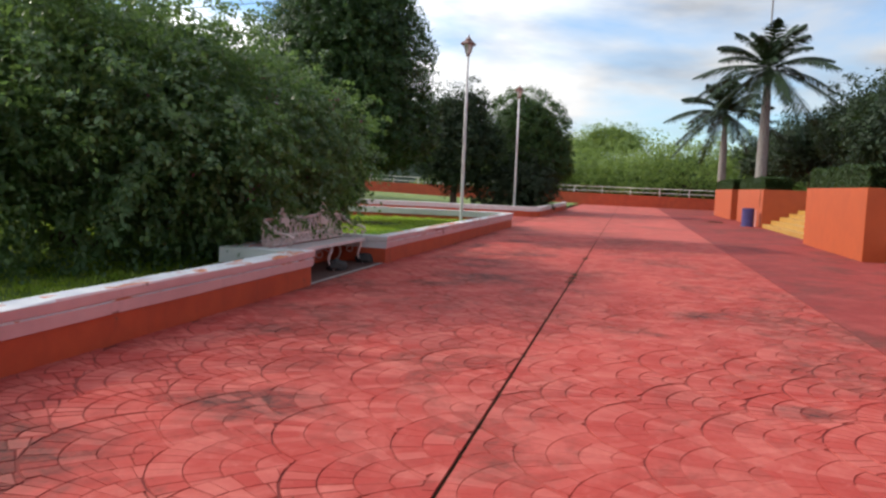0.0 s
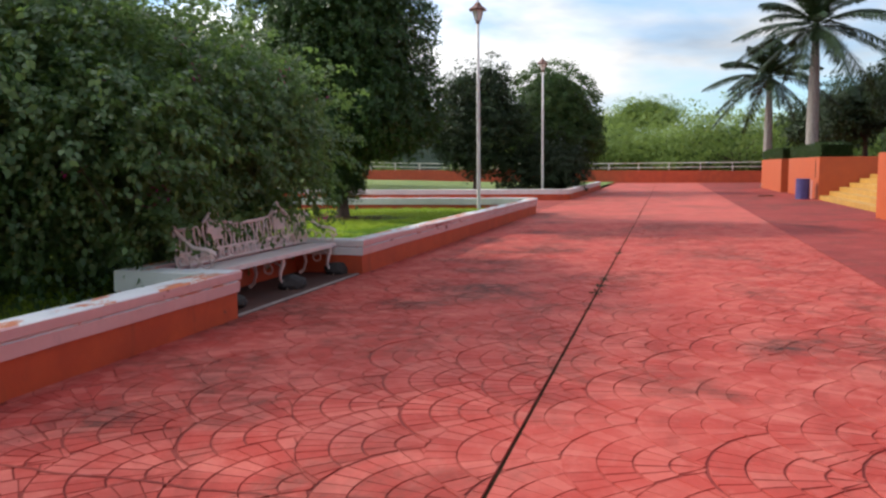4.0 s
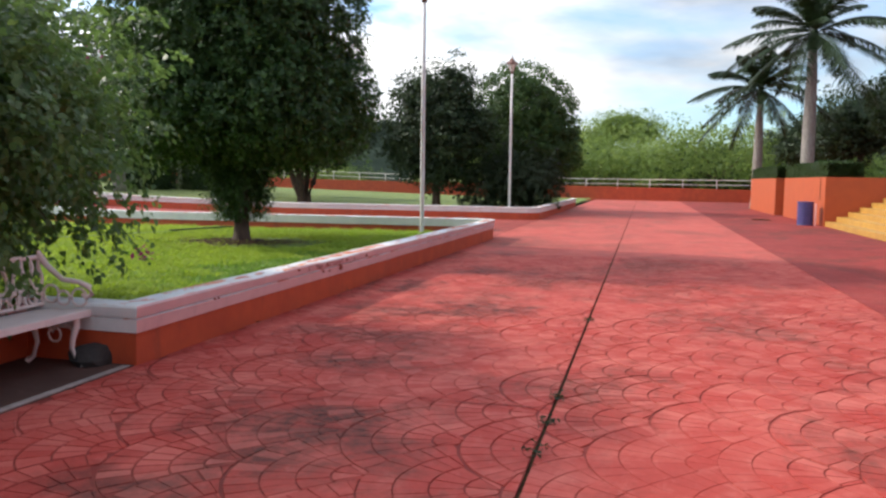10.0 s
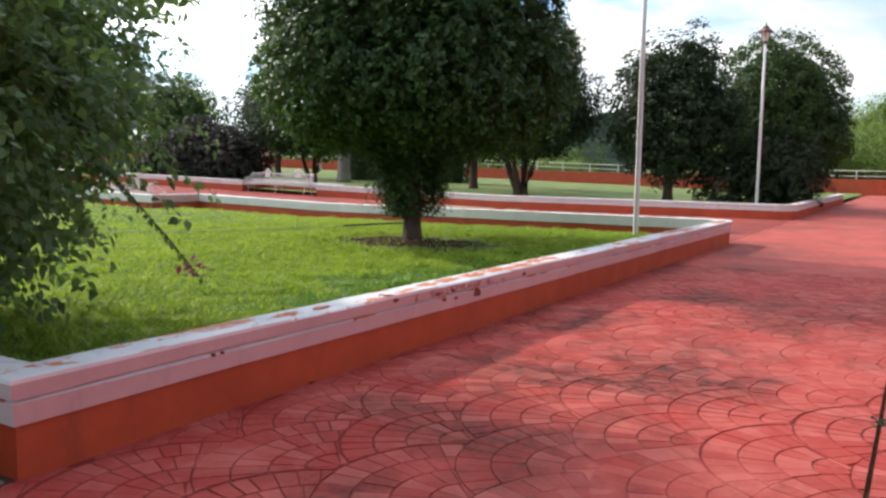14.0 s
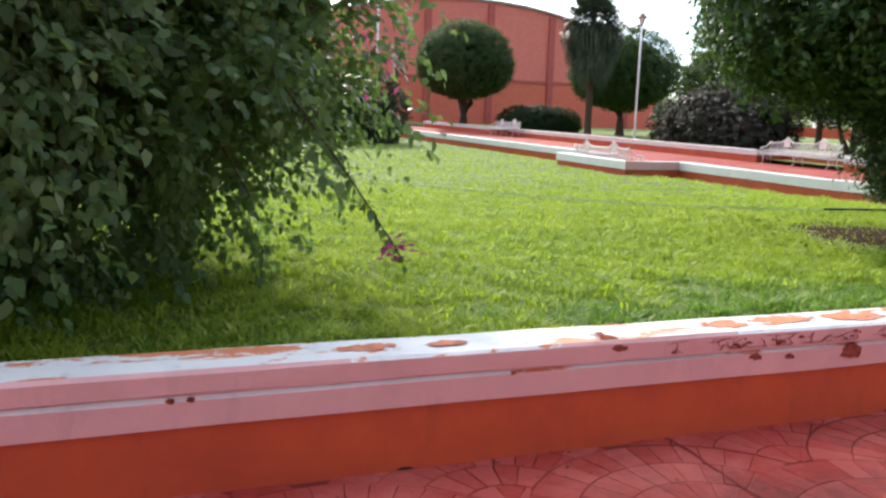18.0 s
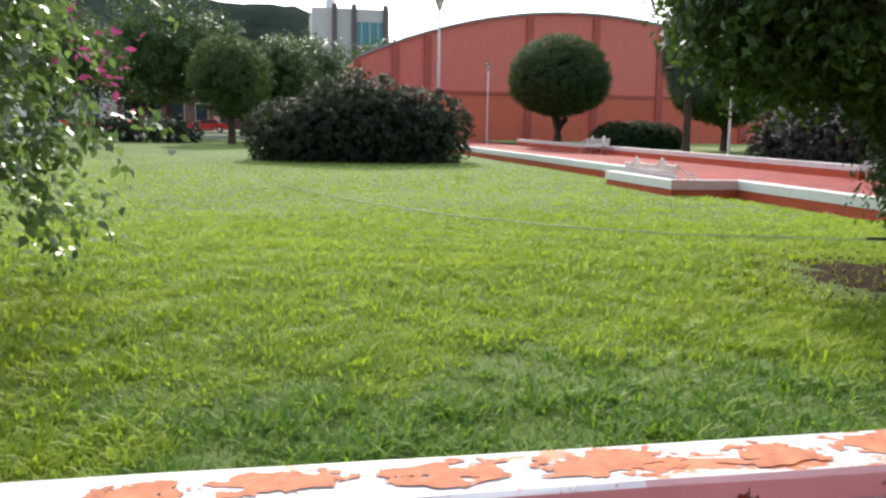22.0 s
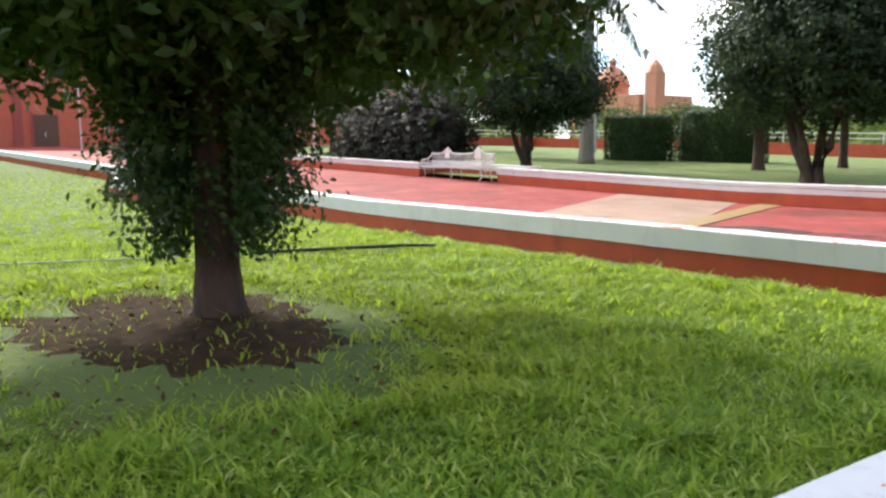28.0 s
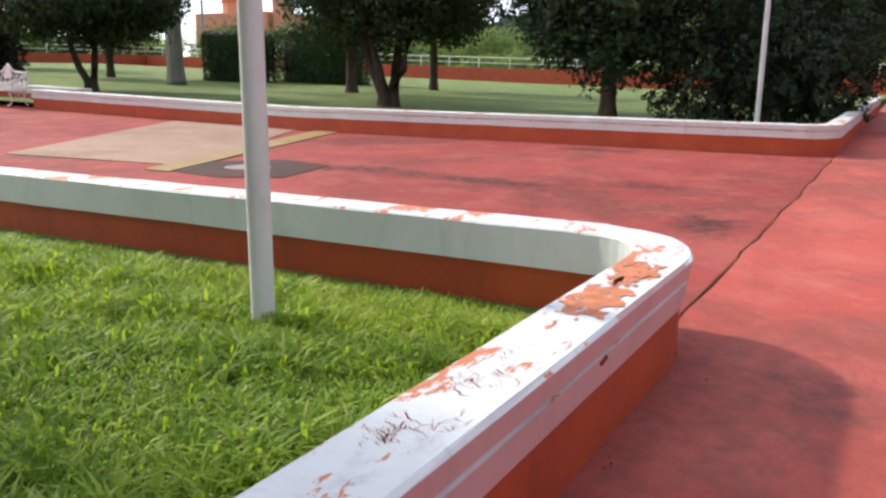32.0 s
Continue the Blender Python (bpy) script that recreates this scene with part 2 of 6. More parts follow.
mat_white_top = paint_wall("flaking_white_paint", (0.80, 0.79, 0.78), (0.70, 0.69, 0.69), (0.62, 0.20, 0.09), 0.145, 0.42)
mat_white = paint_wall("white_wall_paint", (0.76, 0.76, 0.74), (0.66, 0.66, 0.64), (0.30, 0.25, 0.22), 0.0)
mat_pink = paint_wall("pale_pink_paint", (0.72, 0.44, 0.42), (0.62, 0.36, 0.35), (0.26, 0.10, 0.07), 0.04)
mat_orange = paint_wall("deep_orange_paint", (0.53, 0.088, 0.026), (0.40, 0.060, 0.021), (0.15, 0.06, 0.04), 0.02, 0.45)
mat_planter = paint_wall("bright_orange_paint", (0.45, 0.082, 0.018), (0.39, 0.070, 0.016), (0.4, 0.12, 0.06), 0.0, 0.12)
mat_coral = paint_wall("coral_wall_paint", (0.76, 0.17, 0.09), (0.68, 0.145, 0.08), (0.4, 0.1, 0.07), 0.0, 0.08)
mat_gym_up = paint_wall("faded_red_wall_paint", (0.80, 0.21, 0.16), (0.72, 0.18, 0.135), (0.4, 0.1, 0.07), 0.0, 0.08)
mat_gym_trim = paint_wall("brown_red_pilaster_paint", (0.50, 0.10, 0.075), (0.44, 0.085, 0.065), (0.2, 0.05, 0.05), 0.0, 0.05)
mat_yellow = paint_wall("yellow_step_paint", (0.48, 0.27, 0.05), (0.38, 0.19, 0.038), (0.4, 0.3, 0.2), 0.03)
mat_yellow_line = paint_wall("worn_yellow_stripe", (0.36, 0.23, 0.06), (0.27, 0.16, 0.05), (0.27, 0.09, 0.06), 0.1)
mat_iron = paint_wall("chalky_white_iron_paint", (0.74, 0.70, 0.68), (0.62, 0.56, 0.54), (0.30, 0.20, 0.16), 0.0, 0.3)
mat_iron_pink = paint_wall("pale_pink_iron_paint", (0.78, 0.66, 0.62), (0.68, 0.54, 0.51), (0.3, 0.2, 0.16), 0.0, 0.3)
mat_pole = paint_wall("white_pole_paint", (0.74, 0.72, 0.71), (0.64, 0.6, 0.59), (0.28, 0.14, 0.1), 0.02, 0.2)
mat_rust = plain("dark_brown_metal", (0.16, 0.075, 0.055), 0.5, 0.4)
mat_glass_lamp = plain("frosted_lamp_glass", (0.75, 0.74, 0.7), 0.25, 0.0, 0.05)
mat_purple = plain("purple_drum_paint", (0.055, 0.045, 0.16), 0.45, 0.0, 0.2)
mat_salmon = paint_wall("salmon_wall_paint", (0.68, 0.29, 0.16), (0.58, 0.235, 0.13), (0.4, 0.2, 0.14), 0.0, 0.12)
mat_dirt = plain("dry_leaf_litter", (0.048, 0.028, 0.015), 0.95, 0.0, 0.5, 9.0, 0.6)
mat_litter = plain("brown_dry_leaves", (0.10, 0.058, 0.026), 0.95, 0.0, 0.5, 9.0, 0.6)
mat_flake = plain("exposed_orange_underpaint", (0.60, 0.20, 0.10), 0.85, 0.0, 0.3, 16.0, 0.5)
mat_vein = plain("rusty_paint_crack", (0.36, 0.11, 0.075), 0.95, 0.0, 0.4, 30.0, 0.5)
mat_chip = plain("dark_broken_render", (0.24, 0.065, 0.042), 0.95, 0.0, 0.4, 30.0, 0.5)
mat_black = plain("black_hose_rubber", (0.02, 0.03, 0.02), 0.5)
mat_hose = plain("pale_green_hose", (0.35, 0.42, 0.25), 0.5)
mat_stone = plain("dark_rubble_stone", (0.035, 0.03, 0.028), 0.9, 0, 0.3, 14, 0.5)
mat_window = plain("dark_window_glass", (0.03, 0.05, 0.055), 0.12, 0.0, 0.2)
mat_teal = plain("teal_window_glass", (0.05, 0.22, 0.22), 0.15, 0.0, 0.2)
mat_kerb = plain("pale_footpath_concrete", (0.55, 0.53, 0.50), 0.85)
# house red with the shade of the roadside trees mixed into it
mat_housered = plain("shaded_red_house_paint", (0.20, 0.10, 0.075), 0.85, 0, 0.2, 0.8)
mat_rib = plain("dark_rib_render", (0.16, 0.13, 0.125), 0.8)
mat_cream = plain("cream_render", (0.62, 0.60, 0.56), 0.8)
mat_grey = plain("grey_concrete", (0.42, 0.41, 0.39), 0.85)
mat_roof_grey = plain("corrugated_roof", (0.33, 0.33, 0.33), 0.6)
mat_door = plain("brown_sheet_metal", (0.17, 0.08, 0.05), 0.6)
mat_carred = plain("red_car_paint", (0.45, 0.03, 0.025), 0.25)
mat_carwhite = plain("white_car_paint", (0.7, 0.7, 0.7), 0.25)
mat_tyre = plain("tyre_rubber", (0.02, 0.02, 0.02), 0.8)
mat_chrome = plain("dull_rail_metal", (0.72, 0.70, 0.62), 0.5)
mat_cement = plain("bare_cement", (0.30, 0.24, 0.22), 0.9, 0, 0.25, 10, 0.4)


def bark(name, c1, c2):
    m = Mat(name, 0.9)
    n = m.noise(9, 8, 0.7, 0.4, (1, 1, 0.25))
    m.color(m.ramp(n, [(0.3, c1), (0.72, c2)])).bump(n, 0.8, 0.03)
    return m.m


mat_bark = bark("dark_tree_bark", (0.028, 0.018, 0.013), (0.12, 0.072, 0.05))
mat_bark_grey = bark("grey_palm_bark", (0.16, 0.14, 0.125), (0.36, 0.33, 0.30))


def leaf(name, dark, light, thru, amount=0.25, rough=0.55, patch=1.6):
    m = Mat(name, rough)
    m.b.inputs["Specular IOR Level"].default_value = 0.22
    c = m.ramp(m.island(), [(0.0, dark), (0.6, tuple((a + b) / 2 for a, b in zip(dark, light))), (1.0, light)])
    c = m.mix(m.math("MULTIPLY", m.mask(m.noise(patch, 6, 0.7), 0.40, 0.64), 0.85), c, dark)
    m.color(c).sheen_leaf(thru, amount)
    return m.m


mat_leaf_ficus = leaf("dark_ficus_leaf", (0.014, 0.038, 0.012), (0.085, 0.155, 0.045), (0.15, 0.27, 0.04), 0.2, 0.38, 3.2)
mat_leaf_ball = leaf("clipped_ficus_leaf", (0.022, 0.05, 0.015), (0.07, 0.13, 0.035), (0.16, 0.26, 0.04), 0.2)
mat_leaf_boug = leaf("bougainvillea_leaf", (0.036, 0.072, 0.032), (0.18, 0.27, 0.11), (0.27, 0.42, 0.10), 0.36, 0.34, 1.6)
mat_bract = leaf("magenta_bract", (0.25, 0.02, 0.10), (0.55, 0.07, 0.28), (0.6, 0.1, 0.3), 0.3)
mat_leaf_bush = leaf("dusky_shrub_leaf", (0.013, 0.024, 0.012), (0.055, 0.075, 0.035), (0.12, 0.16, 0.05), 0.15)
mat_leaf_plum = leaf("plum_shrub_leaf", (0.016, 0.018, 0.014), (0.060, 0.058, 0.040), (0.10, 0.08, 0.06), 0.12)
mat_leaf_fan = leaf("fan_palm_leaf", (0.024, 0.042, 0.028), (0.10, 0.135, 0.085), (0.14, 0.19, 0.09), 0.12, 0.5)
mat_leaf_palm = leaf("palm_leaflet", (0.014, 0.030, 0.013), (0.05, 0.08, 0.032), (0.08, 0.12, 0.03), 0.06, 0.5)
mat_leaf_far = leaf("pale_acacia_leaf", (0.09, 0.14, 0.04), (0.22, 0.30, 0.09), (0.38, 0.50, 0.12), 0.36)
mat_leaf_mid = leaf("mid_green_leaf", (0.03, 0.06, 0.02), (0.09, 0.14, 0.04), (0.18, 0.28, 0.05), 0.22)
mat_leaf_dark = leaf("blackish_green_leaf", (0.010, 0.022, 0.010), (0.050, 0.082, 0.034), (0.10, 0.16, 0.04), 0.15)
mat_hedge = leaf("hedge_leaf", (0.014, 0.032, 0.01), (0.05, 0.09, 0.025), (0.12, 0.2, 0.03), 0.15)


def grass_blade():
    m = Mat("lawn_grass_blade", 0.55)
    m.b.inputs["Specular IOR Level"].default_value = 0.18
    c = m.ramp(m.island(), [(0.0, (0.06, 0.13, 0.018)), (0.45, (0.17, 0.30, 0.033)), (0.8, (0.37, 0.48, 0.07)), (1.0, (0.64, 0.62, 0.22))])
    c = m.mix(m.math("MULTIPLY", m.mask(m.noise(0.55, 6, 0.65), 0.44, 0.62), 0.6), c, (0.50, 0.55, 0.06))
    c = m.mix(m.math("MULTIPLY", m.mask(m.noise(2.3, 5, 0.6), 0.52, 0.70), 0.5), c, (0.09, 0.17, 0.035))
    m.color(c).sheen_leaf((0.48, 0.63, 0.05), 0.42)
    return m.m


# blade colours darkened to stand for the shade band beside the wall
def shaded_blade():
    m = Mat("shaded_grass_blade", 0.55)
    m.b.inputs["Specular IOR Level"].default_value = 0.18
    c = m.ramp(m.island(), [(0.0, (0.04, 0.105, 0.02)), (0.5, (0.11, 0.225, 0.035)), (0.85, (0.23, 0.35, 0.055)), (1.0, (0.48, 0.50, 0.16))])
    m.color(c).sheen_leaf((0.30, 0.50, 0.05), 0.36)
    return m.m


mat_grass, mat_shaded_grass = grass_blade(), shaded_blade()


def lawn_soil(name="lawn_turf", low=(0.085, 0.14, 0.016), high=(0.14, 0.20, 0.022), pale=(0.17, 0.23, 0.03)):
    m = Mat(name, 0.9)
    big, mid, fine = m.noise(0.35, 6, 0.6), m.noise(4, 8, 0.7), m.noise(60, 4, 0.7)
    c = m.mix(m.mask(big, 0.35, 0.68), low, high)
    c = m.mix(m.math("MULTIPLY", m.mask(mid, 0.45, 0.75), 0.5), c, pale)
    c = m.mix(m.math("MULTIPLY", m.mask(fine, 0.5, 0.75), 0.6), c, (0.07, 0.12, 0.014))
    m.color(c).bump(fine, 0.9, 0.03)
    return m.m


mat_lawn = lawn_soil()
# far lawn turf, dulled so its colour holds the shade of the trees
mat_lawn_shaded = lawn_soil("shaded_turf", (0.11, 0.17, 0.03), (0.19, 0.23, 0.05), (0.24, 0.26, 0.065))


def far_land():
    m = Mat("scrub_land", 0.95)
    n = m.noise(0.02, 8, 0.65)
    m.color(m.ramp(n, [(0.3, (0.05, 0.075, 0.025)), (0.55, (0.10, 0.12, 0.045)), (0.75, (0.16, 0.14, 0.08))]))
    return m.m


mat_land = far_land()


def hill_mat():
    m = Mat("wooded_hillside", 0.95)
    a, b = m.noise(0.012, 9, 0.7), m.noise(0.09, 6, 0.7)
    c = m.mix(m.mask(a, 0.35, 0.65), (0.022, 0.032, 0.024), (0.044, 0.058, 0.044))
    c = m.mix(m.math("MULTIPLY", m.mask(b, 0.4, 0.7), 0.5), c, (0.035, 0.05, 0.04))
    m.b.inputs["Specular IOR Level"].default_value = 0.0
    m.color(c).bump(b, 1.0, 4.0)
    return m.m


mat_hill = hill_mat()


# ---- mesh helpers ----
def link_bm(name, bm, material, parent=None, label="", smooth=False):
    me = bpy.data.meshes.new(name)
    bm.normal_update()
    bm.to_mesh(me)
    bm.free()
    for mm in material if isinstance(material, (list, tuple)) else [material]:
        me.materials.append(mm)
    if smooth:
        me.polygons.foreach_set("use_smooth", [True] * len(me.polygons))
    ob = new(name, me)
    ob.parent = parent
    if label:
        ob["label"] = label
    return ob


def part(name, bm, material, parent, label="", smooth=False):
    return link_bm(name, bm, material, parent, label, smooth)


def raw(name, verts, faces, material, parent=None, label="", smooth=False):
    me = bpy.data.meshes.new(name)
    me.from_pydata(verts, [], faces)
    me.materials.append(material)
    if smooth:
        me.polygons.foreach_set("use_smooth", [True] * len(me.polygons))
    ob = new(name, me)
    ob.parent = parent
    if label:
        ob["label"] = label
    return ob


def empty(name, m=None):
    ob = new(name)
    ob.empty_display_size = 0.2
    if m is not None:
        ob.matrix_world = m
    return ob


def box(bm, x0, x1, y0, y1, z0, z1, bevel=0.0):
    r = bmesh.ops.create_cube(bm, size=1, matrix=Matrix.Translation(((x0 + x1) / 2, (y0 + y1) / 2, (z0 + z1) / 2))
                              @ Matrix.Diagonal((x1 - x0, y1 - y0, z1 - z0, 1)))
    if bevel:
        es = list({e for v in r["verts"] for e in v.link_edges})
        bmesh.ops.bevel(bm, geom=es, offset=bevel, segments=2, profile=0.6, affect="EDGES")
    return bm


def boxed(*a, bevel=0.0):
    return box(bmesh.new(), *a, bevel=bevel)


def tube(bm, pts, radii, sides=8, cap=True):
    """A round tube along points."""
    rings, up = [], Vector((0, 0, 1))
    pts = [Vector(p) for p in pts]
    for i, p in enumerate(pts):
        d = (pts[min(i + 1, len(pts) - 1)] - pts[max(i - 1, 0)]).normalized()
        a = d.cross(up if abs(d.z) < 0.95 else Vector((1, 0, 0))).normalized()
        b = a.cross(d)
        r = radii[i] if isinstance(radii, (list, tuple)) else radii
        rings.append([bm.verts.new(p + (a * math.cos(k * math.tau / sides) + b * math.sin(k * math.tau / sides)) * r) for k in range(sides)])
    for r0, r1 in zip(rings, rings[1:]):
        for k in range(sides):
            bm.faces.new((r0[k], r0[(k + 1) % sides], r1[(k + 1) % sides], r1[k]))
    if cap:
        bm.faces.new(rings[0])
        bm.faces.new(rings[-1][::-1])
    return bm


def lathe(bm, prof, sides=16, at=(0, 0, 0)):
    rings = []
    for r, z in prof:
        rings.append([bm.verts.new((at[0] + r * math.cos(k * math.tau / sides), at[1] + r * math.sin(k * math.tau / sides), at[2] + z)) for k in range(sides)])
    for r0, r1 in zip(rings, rings[1:]):
        for k in range(sides):
            bm.faces.new((r0[k], r0[(k + 1) % sides], r1[(k + 1) % sides], r1[k]))
    bm.faces.new(rings[0][::-1])
    bm.faces.new(rings[-1])
    return bm


def rise(x):
    """The land rises gently towards the west."""
    return 0.025 * max(0.0, -x - 14)


def round_path(pts, radius=0.5, n=10):
    """A polyline with its inner corners rounded; pts of (x, y, rounded)."""
    out = []
    for i, (x, y, rd) in enumerate(pts):
        p = Vector((x, y))
        if not rd or i in (0, len(pts) - 1):
            out.append(p)
            continue
        a, b = Vector(pts[i - 1][:2]), Vector(pts[i + 1][:2])
        pa, pb = p + (a - p).normalized() * radius, p + (b - p).normalized() * radius
        for k in range(n + 1):
            u = k / n
            out.append((pa * (1 - u) + p * u) * (1 - u) + (p * (1 - u) + pb * u) * u)
    dense = [out[0]]
    for q in out[1:]:
        steps = max(1, int((q - dense[-1]).length / 0.45))
        p0 = dense[-1]
        dense += [p0.lerp(q, (k + 1) / steps) for k in range(steps)]
    return dense


def sweep(bm, path, prof, jitter=0.0, seed=3):
    """Sweep a closed profile of (offset to the right of the way, z) along a plan path."""
    rnd = random.Random(seed)
    rings = []
    for i, p in enumerate(path):
        d0 = (p - path[i - 1]).normalized() if i else (path[1] - p).normalized()
        d1 = (path[i + 1] - p).normalized() if i + 1 < len(path) else d0
        n0, n1 = Vector((d0.y, -d0.x)), Vector((d1.y, -d1.x))
        nn = (n0 + n1).normalized()
        nn = nn / max(0.35, nn.dot(n0))
        j = [rnd.uniform(-jitter, jitter) for _ in prof]
        rings.append([bm.verts.new((p.x + nn.x * (o + j[k] * 0.6), p.y + nn.y * (o + j[k] * 0.6), z + j[k] + rise(p.x))) for k, (o, z) in enumerate(prof)])
    m = len(prof)
    for r0, r1 in zip(rings, rings[1:]):
        for k in range(m):
            bm.faces.new((r0[k], r1[k], r1[(k + 1) % m], r0[(k + 1) % m]))
    bm.faces.new(rings[0])
    bm.faces.new(rings[-1][::-1])
    bmesh.ops.recalc_face_normals(bm, faces=bm.faces)
    return bm


# ---- leaves ----
def leaf_mesh(name, centres, normals, size, material, parent, rng, label="", long=1.7, inner=None):
    """Many small pointed leaves in one mesh."""
    n = len(centres)
    s = size * rng.uniform(0.6, 1.35, n)[:, None]
    if inner is not None:
        centres = np.concatenate([centres, inner])
        normals = np.concatenate([normals, rng.normal(0, 1, inner.shape)])
        s = np.concatenate([s, np.full((len(inner), 1), size * 1.2)])
        n = len(centres)
    nrm = normals + rng.normal(0, 0.55, (n, 3))
    nrm /= np.linalg.norm(nrm, axis=1)[:, None] + 1e-9
    a = np.cross(nrm, rng.normal(0, 1, (n, 3)))
    a /= np.linalg.norm(a, axis=1)[:, None] + 1e-9
    b = np.cross(nrm, a)
    v = np.empty((n, 4, 3))
    v[:, 0] = centres - a * s * long * 0.5
    v[:, 1] = centres + b * s * 0.42 + nrm * s * 0.14
    v[:, 2] = centres + a * s * long * 0.5
    v[:, 3] = centres - b * s * 0.42 + nrm * s * 0.14
    me = bpy.data.meshes.new(name)
    me.vertices.add(n * 4)
    me.vertices.foreach_set("co", v.ravel())
    me.loops.add(n * 6)
    i = np.arange(n)[:, None] * 4
    me.loops.foreach_set("vertex_index", np.concatenate([i, i + 1, i + 2, i, i + 2, i + 3], 1).ravel())
    me.polygons.add(n * 2)
    me.polygons.foreach_set("loop_start", np.arange(n * 2) * 3)
    me.update()
    me.materials.append(material)
    ob = new(name, me)
    ob.parent = parent
    if label:
        ob["label"] = label
    return ob


def hanging_sprays(rng, blobs, clusters, each, per, length, lump):
    """Leaves set in two rows along arching, drooping shoots; the shoots grow in loose bunches. Gives centres, leaf ways and normals."""
    base, out = blob_points(rng, blobs, clusters, 1, 0.02, lump)
    base, out = np.repeat(base, each, 0), np.repeat(out + rng.normal(0, 0.30, out.shape), each, 0)
    k = len(base)
    base = base + rng.normal(0, 0.2, (k, 3))
    way = out + rng.normal(0, 0.42, (k, 3)) + np.array((0, 0, 0.3))
    way /= np.linalg.norm(way, axis=1)[:, None]
    ln = (length * rng.uniform(0.55, 1.3, k))[:, None, None]
    u = np.linspace(0.05, 1.0, per)[None, :, None] ** 0.75
    down = np.array((0, 0, -1.0))
    pts = base[:, None, :] - way[:, None, :] * ln * 0.45 + way[:, None, :] * ln * u + down * ln * 0.5 * u * u
    tan = way[:, None, :] + down * 1.0 * u
    tan /= np.linalg.norm(tan, axis=2)[:, :, None]
    side = np.cross(tan, np.array((0, 0, 1.0))) * np.where(np.arange(per) % 2, 1.0, -1.0)[None, :, None]
    axis = tan * 0.75 + side * 0.8 + down * 0.35
    nrm = np.array((0, 0, 1.0)) + out[:, None, :] * 0.7 + 0.0 * u
    pts = pts + axis * 0.04 + rng.normal(0, 0.03, pts.shape)
    return pts.reshape(-1, 3), axis.reshape(-1, 3), nrm.reshape(-1, 3)


def pointed_leaves(name, c, axis, nrm, size, material, parent, rng, label=""):
    """Six-cornered pointed leaves with a given long axis."""
    n = len(c)
    s = size * rng.uniform(0.65, 1.3, n)[:, None]
    axis = axis + rng.normal(0, 0.5, (n, 3))
    axis /= np.linalg.norm(axis, axis=1)[:, None]
    nrm = nrm + rng.normal(0, 0.45, (n, 3))
    b = np.cross(nrm, axis)
    b /= np.linalg.norm(b, axis=1)[:, None] + 1e-9
    up = np.cross(axis, b)
    v = np.empty((n, 6, 3))
    for i, (p, w, h) in enumerate(((-0.85, 0, 0), (-0.25, 0.56, 0.12), (0.3, 0.42, 0.07), (0.95, 0, -0.14), (0.3, -0.42, 0.07), (-0.25, -0.56, 0.12))):
        v[:, i] = c + axis * s * p + b * s * w + up * s * h
    me = bpy.data.meshes.new(name)
    me.vertices.add(n * 6)
    me.vertices.foreach_set("co", v.ravel())
    me.loops.add(n * 6)
    me.loops.foreach_set("vertex_index", np.arange(n * 6))
    me.polygons.add(n)
    me.polygons.foreach_set("loop_start", np.arange(n) * 6)
    me.update()
    me.materials.append(material)
    ob = new(name, me)
    ob.parent = parent
    if label:
        ob["label"] = label
    return ob


def blob_points(rng, blobs, clumps, per, spread, lump=0.16):
    """Leaf centres and outward ways on lumpy ellipsoids (cx, cy, cz, rx, ry, rz)."""
    cs, ns = [], []
    area = np.array([(b[3] * b[4] + b[4] * b[5] + b[3] * b[5]) for b in blobs])
    share = np.maximum(1, (clumps * area / area.sum()).astype(int))
    for b, k in zip(blobs, share):
        d = rng.normal(0, 1, (k, 3))
        d /= np.linalg.norm(d, axis=1)[:, None]
        r = 1.0 + lump * rng.normal(0, 1, k).clip(-1.6, 1.3)
        deep = rng.uniform(0, 1, k) < 0.28
        r[deep] *= rng.uniform(0.5, 0.85, deep.sum())
        rad = np.array(b[3:6])
        c = np.array(b[:3]) + d * rad * r[:, None]
        p = np.repeat(c, per, 0) + rng.normal(0, spread, (k * per, 3)) * np.array((1, 1, 0.7))
        cs.append(p)
        ns.append(np.repeat(d / rad / np.linalg.norm(d / rad, axis=1)[:, None], per, 0))
    return np.concatenate(cs), np.concatenate(ns)


def inside(rng, blobs, count, floor=None):
    """Points for broad leaves deep in the crown, which close it."""
    out = []
    vol = np.array([b[3] * b[4] * b[5] for b in blobs])
    for b, k in zip(blobs, (count * 0.42 * vol / vol.sum()).astype(int) + 4):
        d = rng.normal(0, 1, (k, 3))
        d /= np.linalg.norm(d, axis=1)[:, None]
        out.append(np.array(b[:3]) + d * np.array(b[3:6]) * (0.78 * rng.uniform(0.35, 1, k) ** 0.4)[:, None])
    c = np.concatenate(out)
    return c[c[:, 2] > floor + 0.15] if floor is not None else c


def spray_points(rng, blobs, clumps, per, length, lump):
    """Leaf centres along short drooping twigs that start on lumpy ellipsoids."""
    c, n = blob_points(rng, blobs, clumps, 1, 0.02, lump)
    k = len(c)
    way = n + rng.normal(0, 0.45, (k, 3)) + np.array((0, 0, 0.15))
    way /= np.linalg.norm(way, axis=1)[:, None]
    ln = length * rng.uniform(0.35, 1.5, k)
    u = np.linspace(-0.35, 1.0, per)[None, :, None]
    pts = c[:, None, :] + way[:, None, :] * (ln[:, None, None] * u) - np.array((0, 0, 1.0)) * (ln[:, None, None] * 0.75 * u * np.abs(u))
    pts = pts + rng.normal(0, 0.045, pts.shape)
    return pts.reshape(-1, 3), np.repeat(n + np.array((0, 0, 0.3)), per, 0)


